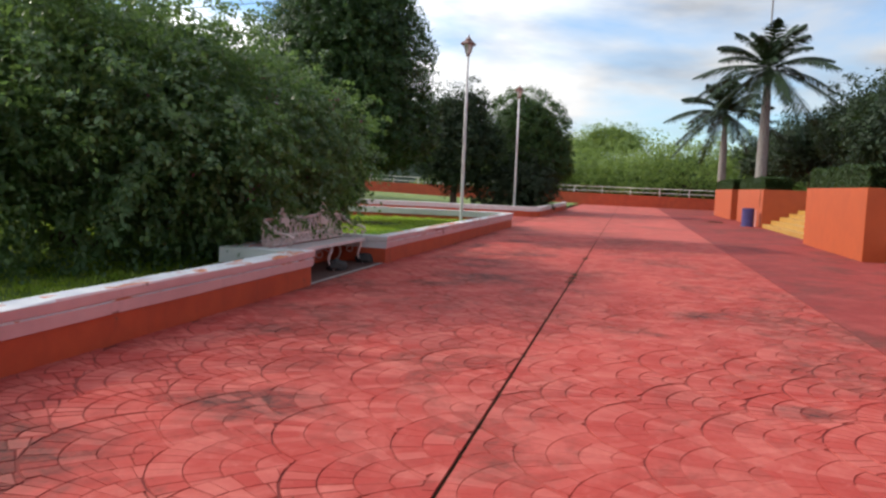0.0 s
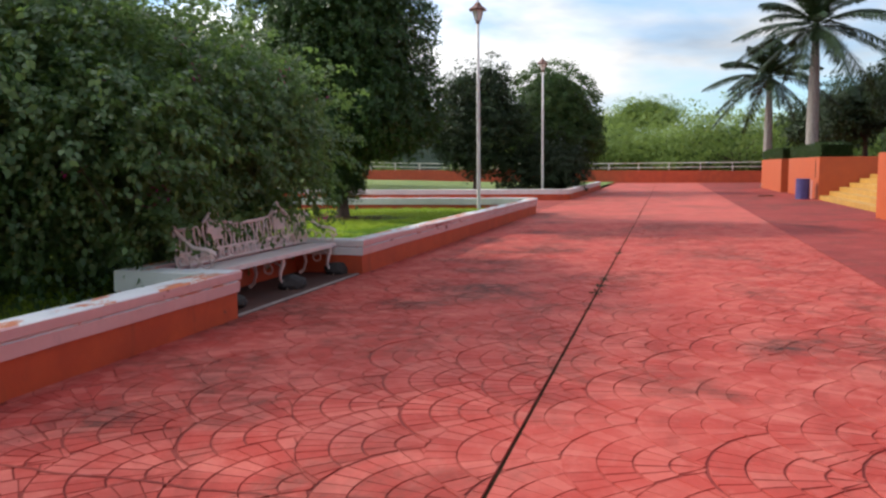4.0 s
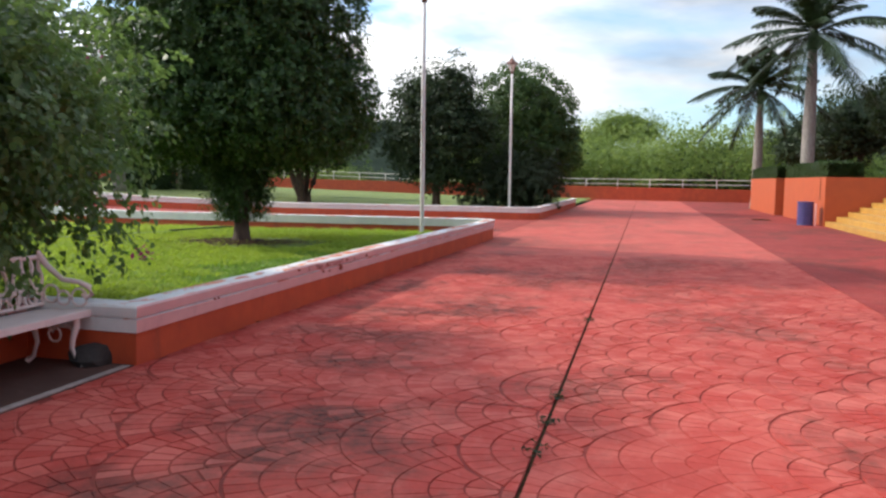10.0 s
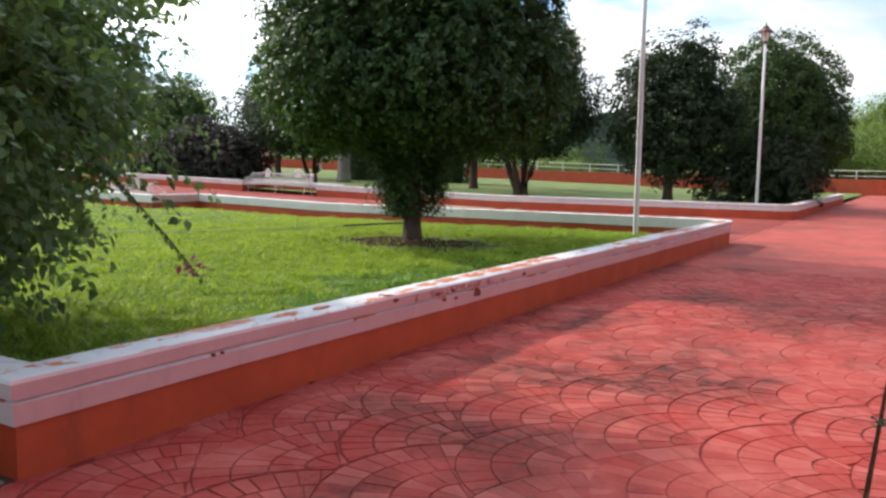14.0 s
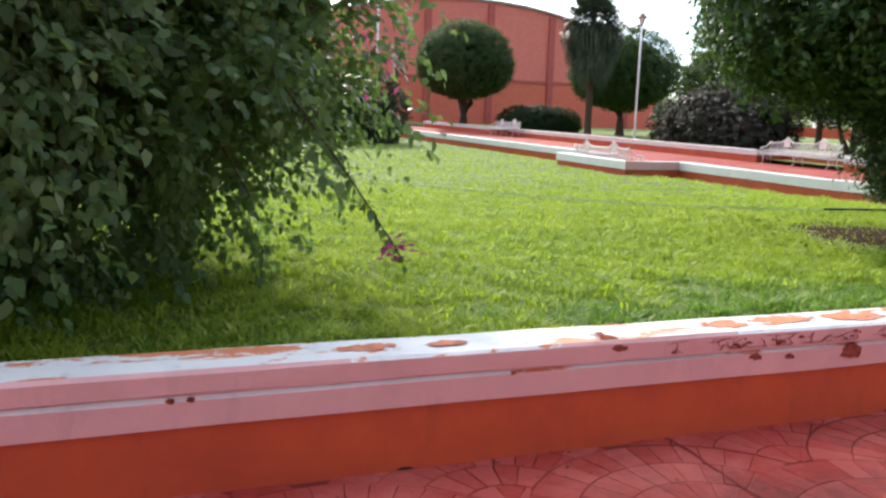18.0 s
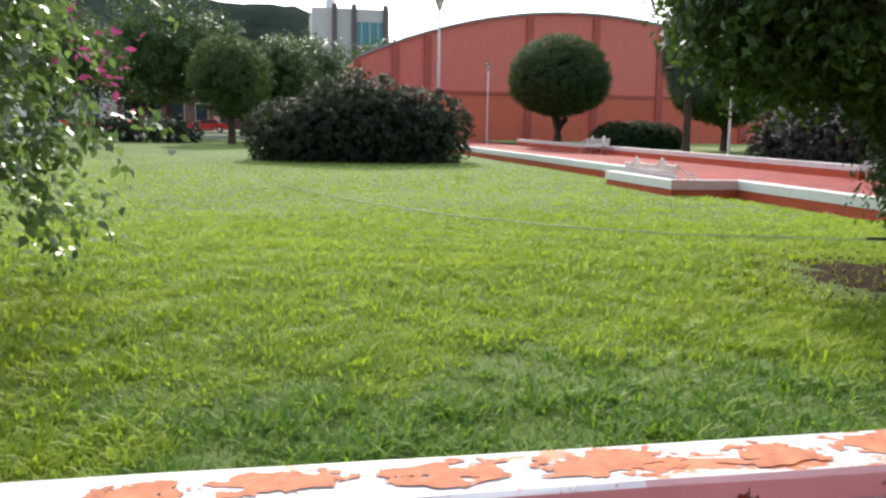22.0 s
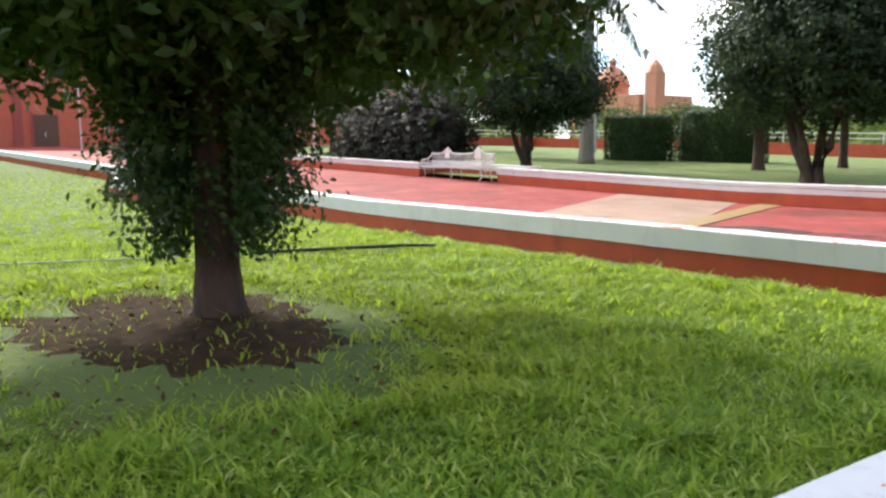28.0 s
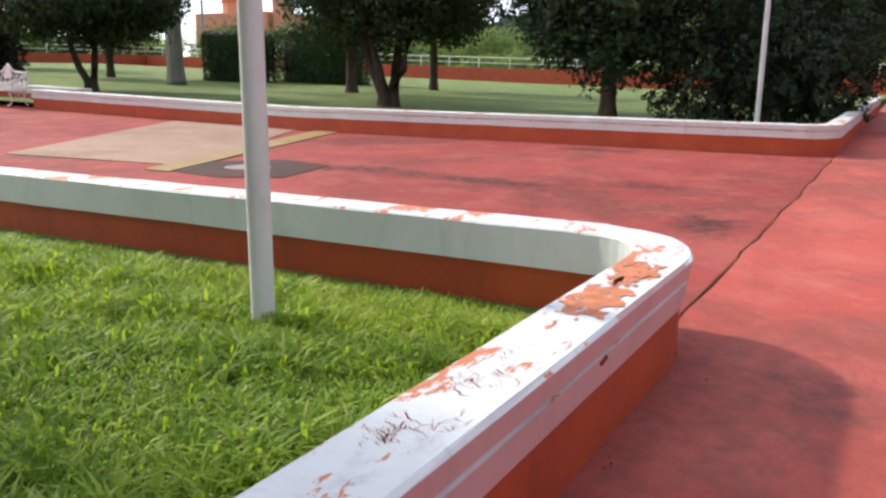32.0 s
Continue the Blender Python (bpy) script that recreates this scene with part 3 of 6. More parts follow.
def crown(name, parent, blobs, clumps, per, spread, size, material, seed, lump=0.16, label="", floor=None, spray=0.0, clear=0.0, bare=None):
    rng = np.random.default_rng(seed)
    c, n = spray_points(rng, blobs, clumps, per, spray, lump) if spray else blob_points(rng, blobs, clumps, per, spread, lump)
    if floor is not None:
        keep = c[:, 2] > floor
        c, n = c[keep], n[keep]
    if clear:
        keep = np.hypot(c[:, 0], c[:, 1]) > clear
        c, n = c[keep], n[keep]
    if bare:
        ahead, across = c[:, 0] * bare[0] + c[:, 1] * bare[1], c[:, 0] * bare[1] - c[:, 1] * bare[0]
        keep = (ahead < 0.05) | (np.abs(across) > 0.2) | (rng.uniform(0, 1, len(c)) < 0.12)
        c, n = c[keep], n[keep]
    n = n + np.array((0, 0, 0.35))
    return leaf_mesh(name, c, n, size, material, parent, rng, label, inner=None if clear else inside(rng, blobs, len(c), floor))


def limb(bm, p0, p1, r0, r1, rnd, sides=7, bend=0.08, steps=5):
    p0, p1 = Vector(p0), Vector(p1)
    l = (p1 - p0).length
    pts, rad = [], []
    for k in range(steps + 1):
        u = k / steps
        off = Vector((rnd.uniform(-1, 1), rnd.uniform(-1, 1), rnd.uniform(-0.3, 0.3))) * l * bend * (0 if k in (0, steps) else 1)
        pts.append(p0.lerp(p1, u) + off)
        rad.append(r0 * (1 - u) + r1 * u)
    tube(bm, pts, rad, sides)
    return bm


def tree(name, x, y, z, trunk_h, r, blobs, clumps, per, spread, size, material, seed, label, stems=1, lump=0.16, flare=1.5, group="", bark_mat=None, cat="tree", spray=0.0):
    """A tree: tapered trunk with limbs, and a leafy crown; blobs are relative to its foot."""
    ob = empty(name, pose(x, y, z))
    rnd = random.Random(seed)
    bm = bmesh.new()
    top = max(b[2] for b in blobs)
    for s in range(stems):
        a = s * math.tau / stems + rnd.uniform(-0.4, 0.4)
        lean = 0.0 if stems == 1 else 0.30 * trunk_h
        fx, fy = (0, 0) if stems == 1 else (math.cos(a) * r * 1.1, math.sin(a) * r * 1.1)
        fork = Vector((fx + math.cos(a) * lean, fy + math.sin(a) * lean, trunk_h))
        tube(bm, [(fx, fy, -0.12), (fx, fy, 0.06), (fx * 1.05, fy * 1.05, 0.35), tuple(Vector((fx, fy, 0)).lerp(fork, 0.55)), tuple(fork)],
             [r * flare, r * 1.22, r, r * 0.92, r * 0.75], 10)
        for k in range(5 if stems == 1 else 3):
            b = rnd.choice(blobs)
            end = Vector((b[0] + rnd.uniform(-0.5, 0.5) * b[3], b[1] + rnd.uniform(-0.5, 0.5) * b[4], b[2] + rnd.uniform(-0.2, 0.5) * b[5]))
            limb(bm, fork, end, r * 0.6, r * 0.12, rnd)
    part("trunk", bm, bark_mat or mat_bark, ob, smooth=True)
    crown("crown", ob, blobs, clumps, per, spread, size, material, seed, lump, spray=spray)
    return tagged(ob, label, cat, group)


# ---- ground and paving ----
def sheet(name, xs, ys, height, material, parent=None, keep=None, label=""):
    verts = [(x, y, height(x, y)) for y in ys for x in xs]
    nx = len(xs)
    faces = []
    for j in range(len(ys) - 1):
        for i in range(nx - 1):
            if keep and not keep((xs[i] + xs[i + 1]) / 2, (ys[j] + ys[j + 1]) / 2):
                continue
            a = j * nx + i
            faces.append((a, a + 1, a + nx + 1, a + nx))
    return raw(name, verts, faces, material, parent, label, smooth=True)


def land(x, y):
    z = rise(max(x, -130)) - 0.10
    if y > 76:
        z -= min(4.0, (y - 76) * 0.10)
    return z


tagged(sheet("ground", [-2500, -900, -400, -200, -130, -100, -80, -60, -40, -25, -14, -8, -4, 4, 12, 30, 80, 300, 900, 2500],
             [-2500, -800, -200, -60, -25, 0, 30, 60, 76, 90, 110, 130, 200, 400, 1000, 2500], land, mat_land),
       "dry scrub land reaching the horizon", "ground", kind="structure")

# promenade: two stamped strips with a joint between, a dark side strip, and the cross path
pave = tagged(empty("pavement"), "faded red stamped concrete promenade with fan pattern", "pavement", kind="structure")
for x0, x1 in ((-3.45, -0.012), (0.012, 3.4)):
    part("slab_bed", boxed(x0, x1, -25, 76, -0.16, -0.007), mat_red_joint, pave, "dark red recessed concrete bed")
part("joint_filler", boxed(-0.012, 0.012, -25, 76, -0.16, -0.016), mat_dirt, pave, "dirt-filled expansion joint")
part("side_strip", boxed(3.404, 16, -25, 76, -0.16, -0.002), mat_strip, pave, "smooth darker red concrete strip")


def tilt(x):
    """Plan offset: the cross path is not quite square to the promenade."""
    return 0.06 * min(0.0, x + 3.6)


cross_xs = [-3.452, -6, -8.5, -10.4, -14] + [-14 - 4 * k for k in range(1, 17)]
tagged(raw("path", [(x, y + tilt(x), rise(x) - 0.004) for x in cross_xs for y in (28.4, 31.6, 35, 39.2)],
           [(4 * i + j, 4 * i + j + 1, 4 * i + j + 5, 4 * i + j + 4) for i in range(len(cross_xs) - 1) for j in range(3)], mat_red_smooth),
       "smooth faded red concrete cross path", "path", kind="structure")
crack_rnd = random.Random(12)
crack_pts = [(-3.43 + 0.012 * math.sin(k * 0.9) + crack_rnd.uniform(-0.012, 0.012), 27.4 + 0.28 * k, crack_rnd.uniform(0.003, 0.010)) for k in range(41)]
raw("crack", [(x + s * w, y, 0.0022) for x, y, w in crack_pts for s in (-1, 1)], [(2 * k, 2 * k + 1, 2 * k + 3, 2 * k + 2) for k in range(40)], mat_dirt, pave, "dark crack along the paving edge")


def flat_patch(name, corners, z, material, label, cat):
    n = len(corners)
    bm = bmesh.new()
    top = [bm.verts.new((x, y, z + rise(x))) for x, y in corners]
    low = [bm.verts.new((x, y, z - 0.03 + rise(x))) for x, y in corners]
    bm.faces.new(top)
    for k in range(n):
        bm.faces.new((top[k], low[k], low[(k + 1) % n], top[(k + 1) % n]))
    bmesh.ops.recalc_face_normals(bm, faces=bm.faces)
    return tagged(link_bm(name, bm, material), label, cat, kind="structure")


flat_patch("paving_patch", [(-10.9, 32.2), (-13.9, 38.0), (-17.2, 37.6), (-14.2, 31.7)], 0.008, mat_tan, "pale tan concrete paving square on the cross path", "pavement")
flat_patch("ramp_stripe", [(-10.55, 31.6), (-12.75, 38.0), (-13.35, 38.0), (-11.0, 31.6)], 0.014, mat_yellow_line, "worn yellow painted stripe across the path", "stripe")
flat_patch("paving_patch", [(-9.0, 32.0), (-9.3, 33.3), (-10.3, 33.5), (-11.0, 32.7), (-10.6, 31.7), (-9.7, 31.6)], 0.003, mat_dark_pave, "dark damp stain round a drain cover", "stain")
bm = lathe(bmesh.new(), [(0.30, 0.0), (0.31, 0.012), (0.27, 0.016), (0.26, 0.012)], 24, (-10.05, 32.5, 0.0))
tagged(link_bm("drain_cover", bm, mat_cement), "pale round concrete drain cover in the path", "drain cover")
# floor colour is darkened with the shade inside the niche
flat_patch("niche_floor", [(-3.452, 9.55), (-3.452, 13.08), (-4.52, 13.08), (-4.52, 9.55)], 0.002, mat_dark_pave, "bare cement floor of the bench niche, its shade put into the colour", "floor")

tagged(link_bm("niche_kerb", boxed(-3.52, -3.456, 9.62, 13.01, -0.05, 0.012, bevel=0.006), mat_cement), "pale worn flush kerb along the bench niche", "kerb", kind="structure")


def dip(x, y):
    """The turf sinks towards the cross path's wall."""
    u = np.clip((y - (28.6 + 0.06 * np.minimum(0.0, x + 3.6)) + 1.0) / 0.8, 0, 1) * (y < 30)
    return 0.085 * u * u * (3 - 2 * u)


def lawn_z(x, y):
    return 0.13 - float(dip(x, y)) + rise(x) + 0.018 * noise.noise(Vector((x * 0.35, y * 0.35, 3)))


def lawn_keep(x, y):
    if -4.66 < x and 9.4 < y < 13.2:
        return False
    return not (-22.0 < x < -18.5 and y > 26.8 + tilt(x))


lawn_xs = [-3.48] + [-3.8, -4.12, -4.44, -4.67, -5.0] + [-5.4 - 0.6 * k for k in range(30)] + [-23.4 - 2.2 * k for k in range(22)]
lawn_ys = [-25, -18, -12, -6, -2, 2, 5, 7, 8.4, 9.4] + [9.4 + 0.6333 * k for k in range(1, 7)] + [13.2 + 0.7 * k for k in range(1, 22)]


def lawn_edge(x, y):
    return min(y, 28.6 + tilt(x) - 0.02)


sheet_l = sheet("lawn", lawn_xs, lawn_ys[:-1] + [27.3, 27.6, 27.9, 28.2, 28.55], lawn_z, mat_lawn, keep=lawn_keep)
for v in sheet_l.data.vertices:
    v.co.y = lawn_edge(v.co.x, v.co.y)
tagged(sheet_l, "sunlit green lawn inside the low walls", "lawn", kind="structure")
c_xs = [-3.62, -4.5, -6, -8, -10, -13] + [-16 - 3 * k for k in range(20)]
sheet_c = sheet("lawn", c_xs, [38.75, 40, 42, 45, 50, 56, 64, 74.6], lawn_z, mat_lawn_shaded)
for v in sheet_c.data.vertices:
    if v.co.y < 39:
        v.co.y = 38.75 + tilt(v.co.x)
tagged(sheet_c, "far lawn with trees behind the white-capped wall", "lawn", kind="structure")


# ---- low walls ----
BODY = [(0.17, -0.12), (0.17, 0.31), (-0.034, 0.31), (-0.034, -0.12)]
CAP = [(0.188, 0.272), (0.197, 0.378), (0.174, 0.388), (0.174, 0.396), (0.206, 0.406), (0.214, 0.480), (0.198, 0.494),
       (-0.05, 0.494), (-0.064, 0.482), (-0.064, 0.272), (-0.036, 0.268), (-0.036, 0.33), (0.17, 0.302)]


def low_wall(name, pts, label, side):
    ob = tagged(empty(name), label, "wall", kind="structure")
    path = round_path(pts)
    part("wall_body", sweep(bmesh.new(), path, BODY, 0.004), mat_orange, ob, "deep orange painted masonry")
    bm = sweep(bmesh.new(), path, CAP, 0.004, 5)
    bm.normal_update()
    for f in bm.faces:
        n = f.normal
        f.material_index = 0 if n.z > 0.75 else (1 if side and n.x > 0.6 else 2)
    part("coping", bm, [mat_white_top, mat_pink, mat_white], ob, "flaking white coping with a moulded edge")
    return ob


low_wall("wall_1", [(-3.6, -25, 0), (-3.6, 9.4, 0), (-4.66, 9.4, 0), (-4.66, 13.23, 0), (-3.6, 13.23, 0), (-3.6, 14, 0), (-3.455, 28.6, 1), (-5.4, 28.6 + tilt(-5.4), 0),
                    (-18.6, 28.6 + tilt(-18.6), 0), (-18.6, 26.9 + tilt(-18.6), 0), (-21.9, 26.9 + tilt(-21.9), 0), (-21.9, 28.6 + tilt(-21.9), 0), (-66, 28.6 + tilt(-66), 0)],
         "low orange garden wall with pink and white coping", True)
low_wall("wall_2", [(-62, 38.75 + tilt(-62), 0), (-26.6, 38.75 + tilt(-26.6), 0), (-26.6, 40.1 + tilt(-26.6), 0), (-22.1, 40.1 + tilt(-22.1), 0), (-22.1, 38.75 + tilt(-22.1), 0),
                    (-5.2, 38.75 + tilt(-5.2), 0), (-3.6, 38.75, 1), (-3.6, 56, 0)],
         "low orange wall with white coping round the far lawn", False)


# ---- far boundary wall with railing ----
def far_wall(name, x0, y0, x1, y1):
    ob = tagged(empty(name), "orange boundary wall with a pale pipe railing", "wall", kind="structure")
    a, b = Vector((x0, y0)), Vector((x1, y1))
    bm = bmesh.new()
    sweep(bm, [a, (a + b) / 2, b], [(0.15, -0.3), (0.15, 0.98), (-0.15, 0.98), (-0.15, -0.3)])
    part("wall_body", bm, mat_orange, ob)
    n = int((b - a).length / 2.6)
    for k in range(n + 1):
        p = a.lerp(b, k / n)
        z = rise(p.x) + 0.9
        part("rail_post", tube(bmesh.new(), [(p.x, p.y, z), (p.x, p.y, z + 0.86)], 0.045, 6), mat_chrome, ob)
    for h in (0.84, 0.45):
        part("rail", tube(bmesh.new(), [(p.x, p.y, rise(p.x) + 0.9 + h) for p in (a.lerp(b, k / 8) for k in range(9))], 0.035, 6), mat_chrome, ob)
    return ob


far_wall("wall_3", 11.5, 75.2, -70, 81)
far_wall("wall_4", -70, 81, -70, 62)

# ---- raised planters, terrace and steps on the east side ----
BACK_X = 9.8


def planter(name, x0, x1, y0, y1, z, label):
    ob = tagged(empty(name, pose(0, 0, 0)), label, "planter", "raised planters", kind="structure")
    bm = boxed(x0, x1, y0, y1, -0.1, z, bevel=0.012)
    part("planter_wall", bm, mat_planter, ob)
    rng = np.random.default_rng(int(y0 * 10) % 1000 + 7)
    ln, wd = y1 - y0 - 0.1, x1 - x0 - 0.1
    n = min(26000, int(2600 * ln * 1.0))
    y = rng.uniform(y0 + 0.05, y1 - 0.05, n)
    face = rng.uniform(0, 1, n)
    x = np.where(face < 0.45, x0 + 0.06 + abs(rng.normal(0, 0.03, n)), rng.uniform(x0 + 0.05, x0 + min(1.3, wd), n))
    zz = np.where(face < 0.45, rng.uniform(z, z + 0.54, n), z + 0.52 + 0.05 * np.sin(y * 1.7) + rng.normal(0, 0.04, n))
    ends = face > 0.85
    y = np.where(ends, np.where(rng.uniform(0, 1, n) < 0.5, y0 + 0.06, y1 - 0.06), y)
    zz = np.where(ends, rng.uniform(z, z + 0.54, n), zz)
    nrm = np.stack([np.where(face < 0.45, -1.0, 0), np.zeros(n), np.where(face < 0.45, 0.2, 1.0)], 1)
    core = part("hedge_core", boxed(x0 + 0.14, x0 + min(1.25, wd), y0 + 0.14, y1 - 0.14, z, z + 0.45, bevel=0.06), mat_hedge, ob, "dark inside of the hedge")
    leaf_mesh("hedge", np.stack([x, y, zz], 1), nrm, 0.055, mat_hedge, ob, rng, "clipped dark green hedge")
    return ob


planter("planter_1", 6.5, BACK_X, -14, 17.6, 1.82, "bright orange raised planter with clipped hedge on top")
planter("planter_2", 6.5, BACK_X, 20.5, 27.3, 1.82, "bright orange raised planter beside yellow steps")
planter("planter_3", 7.05, BACK_X, 39.5, 48.4, 1.82, "bright orange raised planter beside a purple drum")
planter("planter_4", 6.85, BACK_X, 49.7, 59, 1.82, "bright orange raised planter under tall palms")
tagged(link_bm("niche_wall", boxed(8.2, BACK_X, 17.61, 20.49, -0.1, 1.8), mat_planter), "orange back wall of the bench recess", "wall", kind="structure")
tagged(link_bm("niche_wall", boxed(8.2, BACK_X, 48.41, 49.69, -0.1, 1.8), mat_planter), "orange back wall of a narrow recess", "wall", kind="structure")
tagged(link_bm("terrace", boxed(BACK_X + 0.01, 60, -25, 76, -0.2, 1.25), mat_red_side), "raised terrace behind the planters", "terrace", kind="structure")
stairs = tagged(empty("stairs"), "wide yellow painted concrete steps between orange planters", "stairs", kind="structure")
for k in range(7):
    part("step", boxed(7.1 + 0.38 * k, 7.1 + 0.38 * (k + 1) + (0.02 if k < 6 else 0.1), 27.31, 39.49, -0.05 if k == 0 else 0.18 * k - 0.02, 0.18 * (k + 1), bevel=0.012),
         mat_yellow if k < 6 else mat_red_side, stairs)


# ---- things ----
def lamp_post(name, x, y, z, h, label, group="plaza lamp posts"):
    ob = tagged(empty(name, pose(x, y, z, 0, 0, 17 * x)), label, "lamp post", group)
    bm = bmesh.new()
    lathe(bm, [(0.058, -0.1), (0.056, 0.05), (0.054, h * 0.5), (0.045, h - 0.62), (0.035, h - 0.62)], 14)
    part("pole", bm, mat_pole, ob, "white painted steel pole", smooth=True)
    bm = bmesh.new()
    lathe(bm, [(0.05, h - 0.66), (0.085, h - 0.62), (0.06, h - 0.58), (0.075, h - 0.56)], 12)
    part("collar", bm, mat_rust, ob, "brown cast collar")
    bm = bmesh.new()
    lathe(bm, [(0.09, h - 0.56), (0.185, h - 0.24), (0.18, h - 0.22)], 6)
    glass = part("lantern_glass", bm, mat_glass_lamp, ob, "frosted lantern panes")
    for k in range(6):
        a = k * math.tau / 6
        bm = bmesh.new()
        tube(bm, [(0.095 * math.cos(a), 0.095 * math.sin(a), h - 0.56), (0.19 * math.cos(a), 0.19 * math.sin(a), h - 0.235)], 0.011, 5)
        part("lantern_rib", bm, mat_rust, glass, "brown metal rib")
    bm = bmesh.new()
    lathe(bm, [(0.30, h - 0.25), (0.30, h - 0.22), (0.16, h - 0.12), (0.13, h - 0.12), (0.12, h - 0.06), (0.05, h), (0.018, h + 0.03), (0.022, h + 0.07), (0.006, h + 0.13)], 6)
    part("lantern_roof", bm, mat_rust, ob, "brown metal hood with a finial")
    return ob


lamp_post("street_lamp", -5.02, 27.34, 0.12, 6.55, "tall white lamp post with brown lantern on the lawn")
lamp_post("street_lamp", -5.24, 42.46, 0.15, 6.7, "tall white lamp post in front of dark shrubs")
lamp_post("street_lamp", -36.0, 37.75, 0.55, 6.75, "tall white lamp post behind the far wall")
lamp_post("street_lamp", -33.2, 23.2, 0.6, 6.6, "tall white lamp post rising from a broad shrub")
lamp_post("street_lamp", -63.6, 33.0, 1.3, 6.4, "distant white lamp post before the red hall")
lamp_post("street_lamp", -36.9, 61.0, 0.6, 6.8, "distant lamp post among the trees")


def bench(name, m, label, length=3.15, material=None, group="cast iron plaza benches"):
    """A long cast-iron bench with three legs, an open scrollwork back with two pointed crests and scrolled arms. Local: x along, front at -y."""
    ob = tagged(empty(name, m), label, "bench", group)
    mt = material or mat_iron
    half = length / 2
    for k in range(6):
        y = -0.24 + 0.082 * k
        part("seat_slat", boxed(-half, half, y, y + 0.07, 0.425 - 0.004 * k, 0.448 - 0.004 * k, bevel=0.006), mat_iron_pink, ob)
    part("seat_rail", boxed(-half, half, -0.262, -0.244, 0.39, 0.446, bevel=0.005), mt, ob)
    for s in (-half + 0.14, 0.0, half - 0.14):
        bm = bmesh.new()
        tube(bm, [(s, -0.22, 0.42), (s, -0.23, 0.33), (s, -0.19, 0.22), (s, -0.18, 0.14), (s, -0.23, 0.05), (s, -0.29, 0.02), (s, -0.31, 0.035)],
             [0.028, 0.03, 0.024, 0.02, 0.024, 0.03, 0.014], 7)
        tube(bm, [(s, 0.17, 0.40), (s, 0.18, 0.3), (s, 0.15, 0.18), (s, 0.19, 0.06), (s, 0.25, 0.015)], [0.026, 0.026, 0.02, 0.02, 0.026], 7)
        tube(bm, [(s, -0.19, 0.30), (s, -0.08, 0.36), (s, 0.0, 0.27), (s, 0.08, 0.36), (s, 0.16, 0.29)], 0.013, 6)
        ring = [(s, -0.02 + 0.06 * math.cos(a), 0.25 + 0.06 * math.sin(a)) for a in [k * math.tau / 10 for k in range(11)]]
        tube(bm, ring, 0.01, 5)
        part("leg", bm, mt, ob, smooth=True)

    def crest(x):
        u = abs(abs(x) - half * 0.5) / (half * 0.5)
        return 0.86 + 0.16 * max(0.0, 1 - u * 3.2) + 0.05 * (1 - u) ** 2

    def lean(z):
        return 0.20 + 0.10 * (z - 0.44)

    n = 40
    top = [(-half + length * k / n, lean(crest(-half + length * k / n)), crest(-half + length * k / n)) for k in range(n + 1)]
    part("crest_rail", tube(bmesh.new(), top, 0.022, 6), mt, ob, "scrolled top rail with two pointed crests", smooth=True)
    for z in (0.47, 0.60):
        part("back_rail", tube(bmesh.new(), [(-half, lean(z), z), (0, lean(z), z), (half, lean(z), z)], 0.016, 6), mt, ob)
    count = 34
    for k in range(count + 1):
        x = -half + length * k / count
        zt = crest(x)
        bm = bmesh.new()
        w = 0.02 if k % 2 else -0.02
        tube(bm, [(x, lean(0.47), 0.47), (x + w, lean(0.56), 0.56), (x - w, lean(0.68), 0.68), (x + w * 0.6, lean(0.78), 0.78), (x, lean(zt), zt)],
             [0.012, 0.017, 0.013, 0.018, 0.012], 5)
        part("back_baluster", bm, mt, ob)
    for k in range(16):
        x = -half + length * (k + 0.5) / 16
        ring = [(x + 0.06 * math.cos(a), lean(0.535), 0.535 + 0.05 * math.sin(a)) for a in [j * math.tau / 10 for j in range(11)]]
        part("back_scroll", tube(bmesh.new(), ring, 0.010, 5), mt, ob)
    for s in (-1, 1):
        bm = bmesh.new()
        out = [(-0.15, 0.70), (0.15, 0.70), (0.17, 0.80), (0.12, 0.93), (0.05, 0.985), (0.0, 1.04), (-0.05, 0.985), (-0.12, 0.93), (-0.17, 0.80)]
        fr = [bm.verts.new((s * half * 0.5 + px, lean(pz) - 0.012, pz)) for px, pz in out]
        face = bm.faces.new(fr)
        r = bmesh.ops.extrude_face_region(bm, geom=[face])
        bmesh.ops.translate(bm, verts=[v for v in r["geom"] if isinstance(v, bmesh.types.BMVert)], vec=(0, 0.024, 0))
        bmesh.ops.recalc_face_normals(bm, faces=bm.faces)
        part("crest_medallion", bm, mat_iron_pink, ob, "solid pink medallion under the crest")
    for s in (-1, 1):
        x = s * half
        bm = bmesh.new()
        tube(bm, [(x, lean(0.95), 0.90), (x, 0.14, 0.78), (x, 0.0, 0.68), (x, -0.16, 0.665), (x, -0.25, 0.63), (x, -0.27, 0.57), (x, -0.22, 0.54), (x, -0.18, 0.57)], [0.03, 0.025, 0.022, 0.022, 0.024, 0.022, 0.02, 0.016], 7)
        for cy, cz, r in ((-0.15, 0.54, 0.075), (0.0, 0.53, 0.06), (0.12, 0.56, 0.075)):
            tube(bm, [(x, cy + r * math.cos(a), cz + r * math.sin(a)) for a in [j * math.tau / 10 for j in range(11)]], 0.011, 5)
        part("armrest", bm, mt, ob, smooth=True)
    return ob


bench_a = bench("bench", pose(-4.08, 11.42, 0.004, 0, 0, 90), "long pale pink cast iron bench under the bougainvillea", 3.2, mat_iron_pink)
bench_w = bench("bench", pose(-24.35, 39.05 + tilt(-24.3) - 0.45, rise(-24.3), 0, 0, -2), "long white cast iron bench in the far wall niche", 3.7, mat_iron)


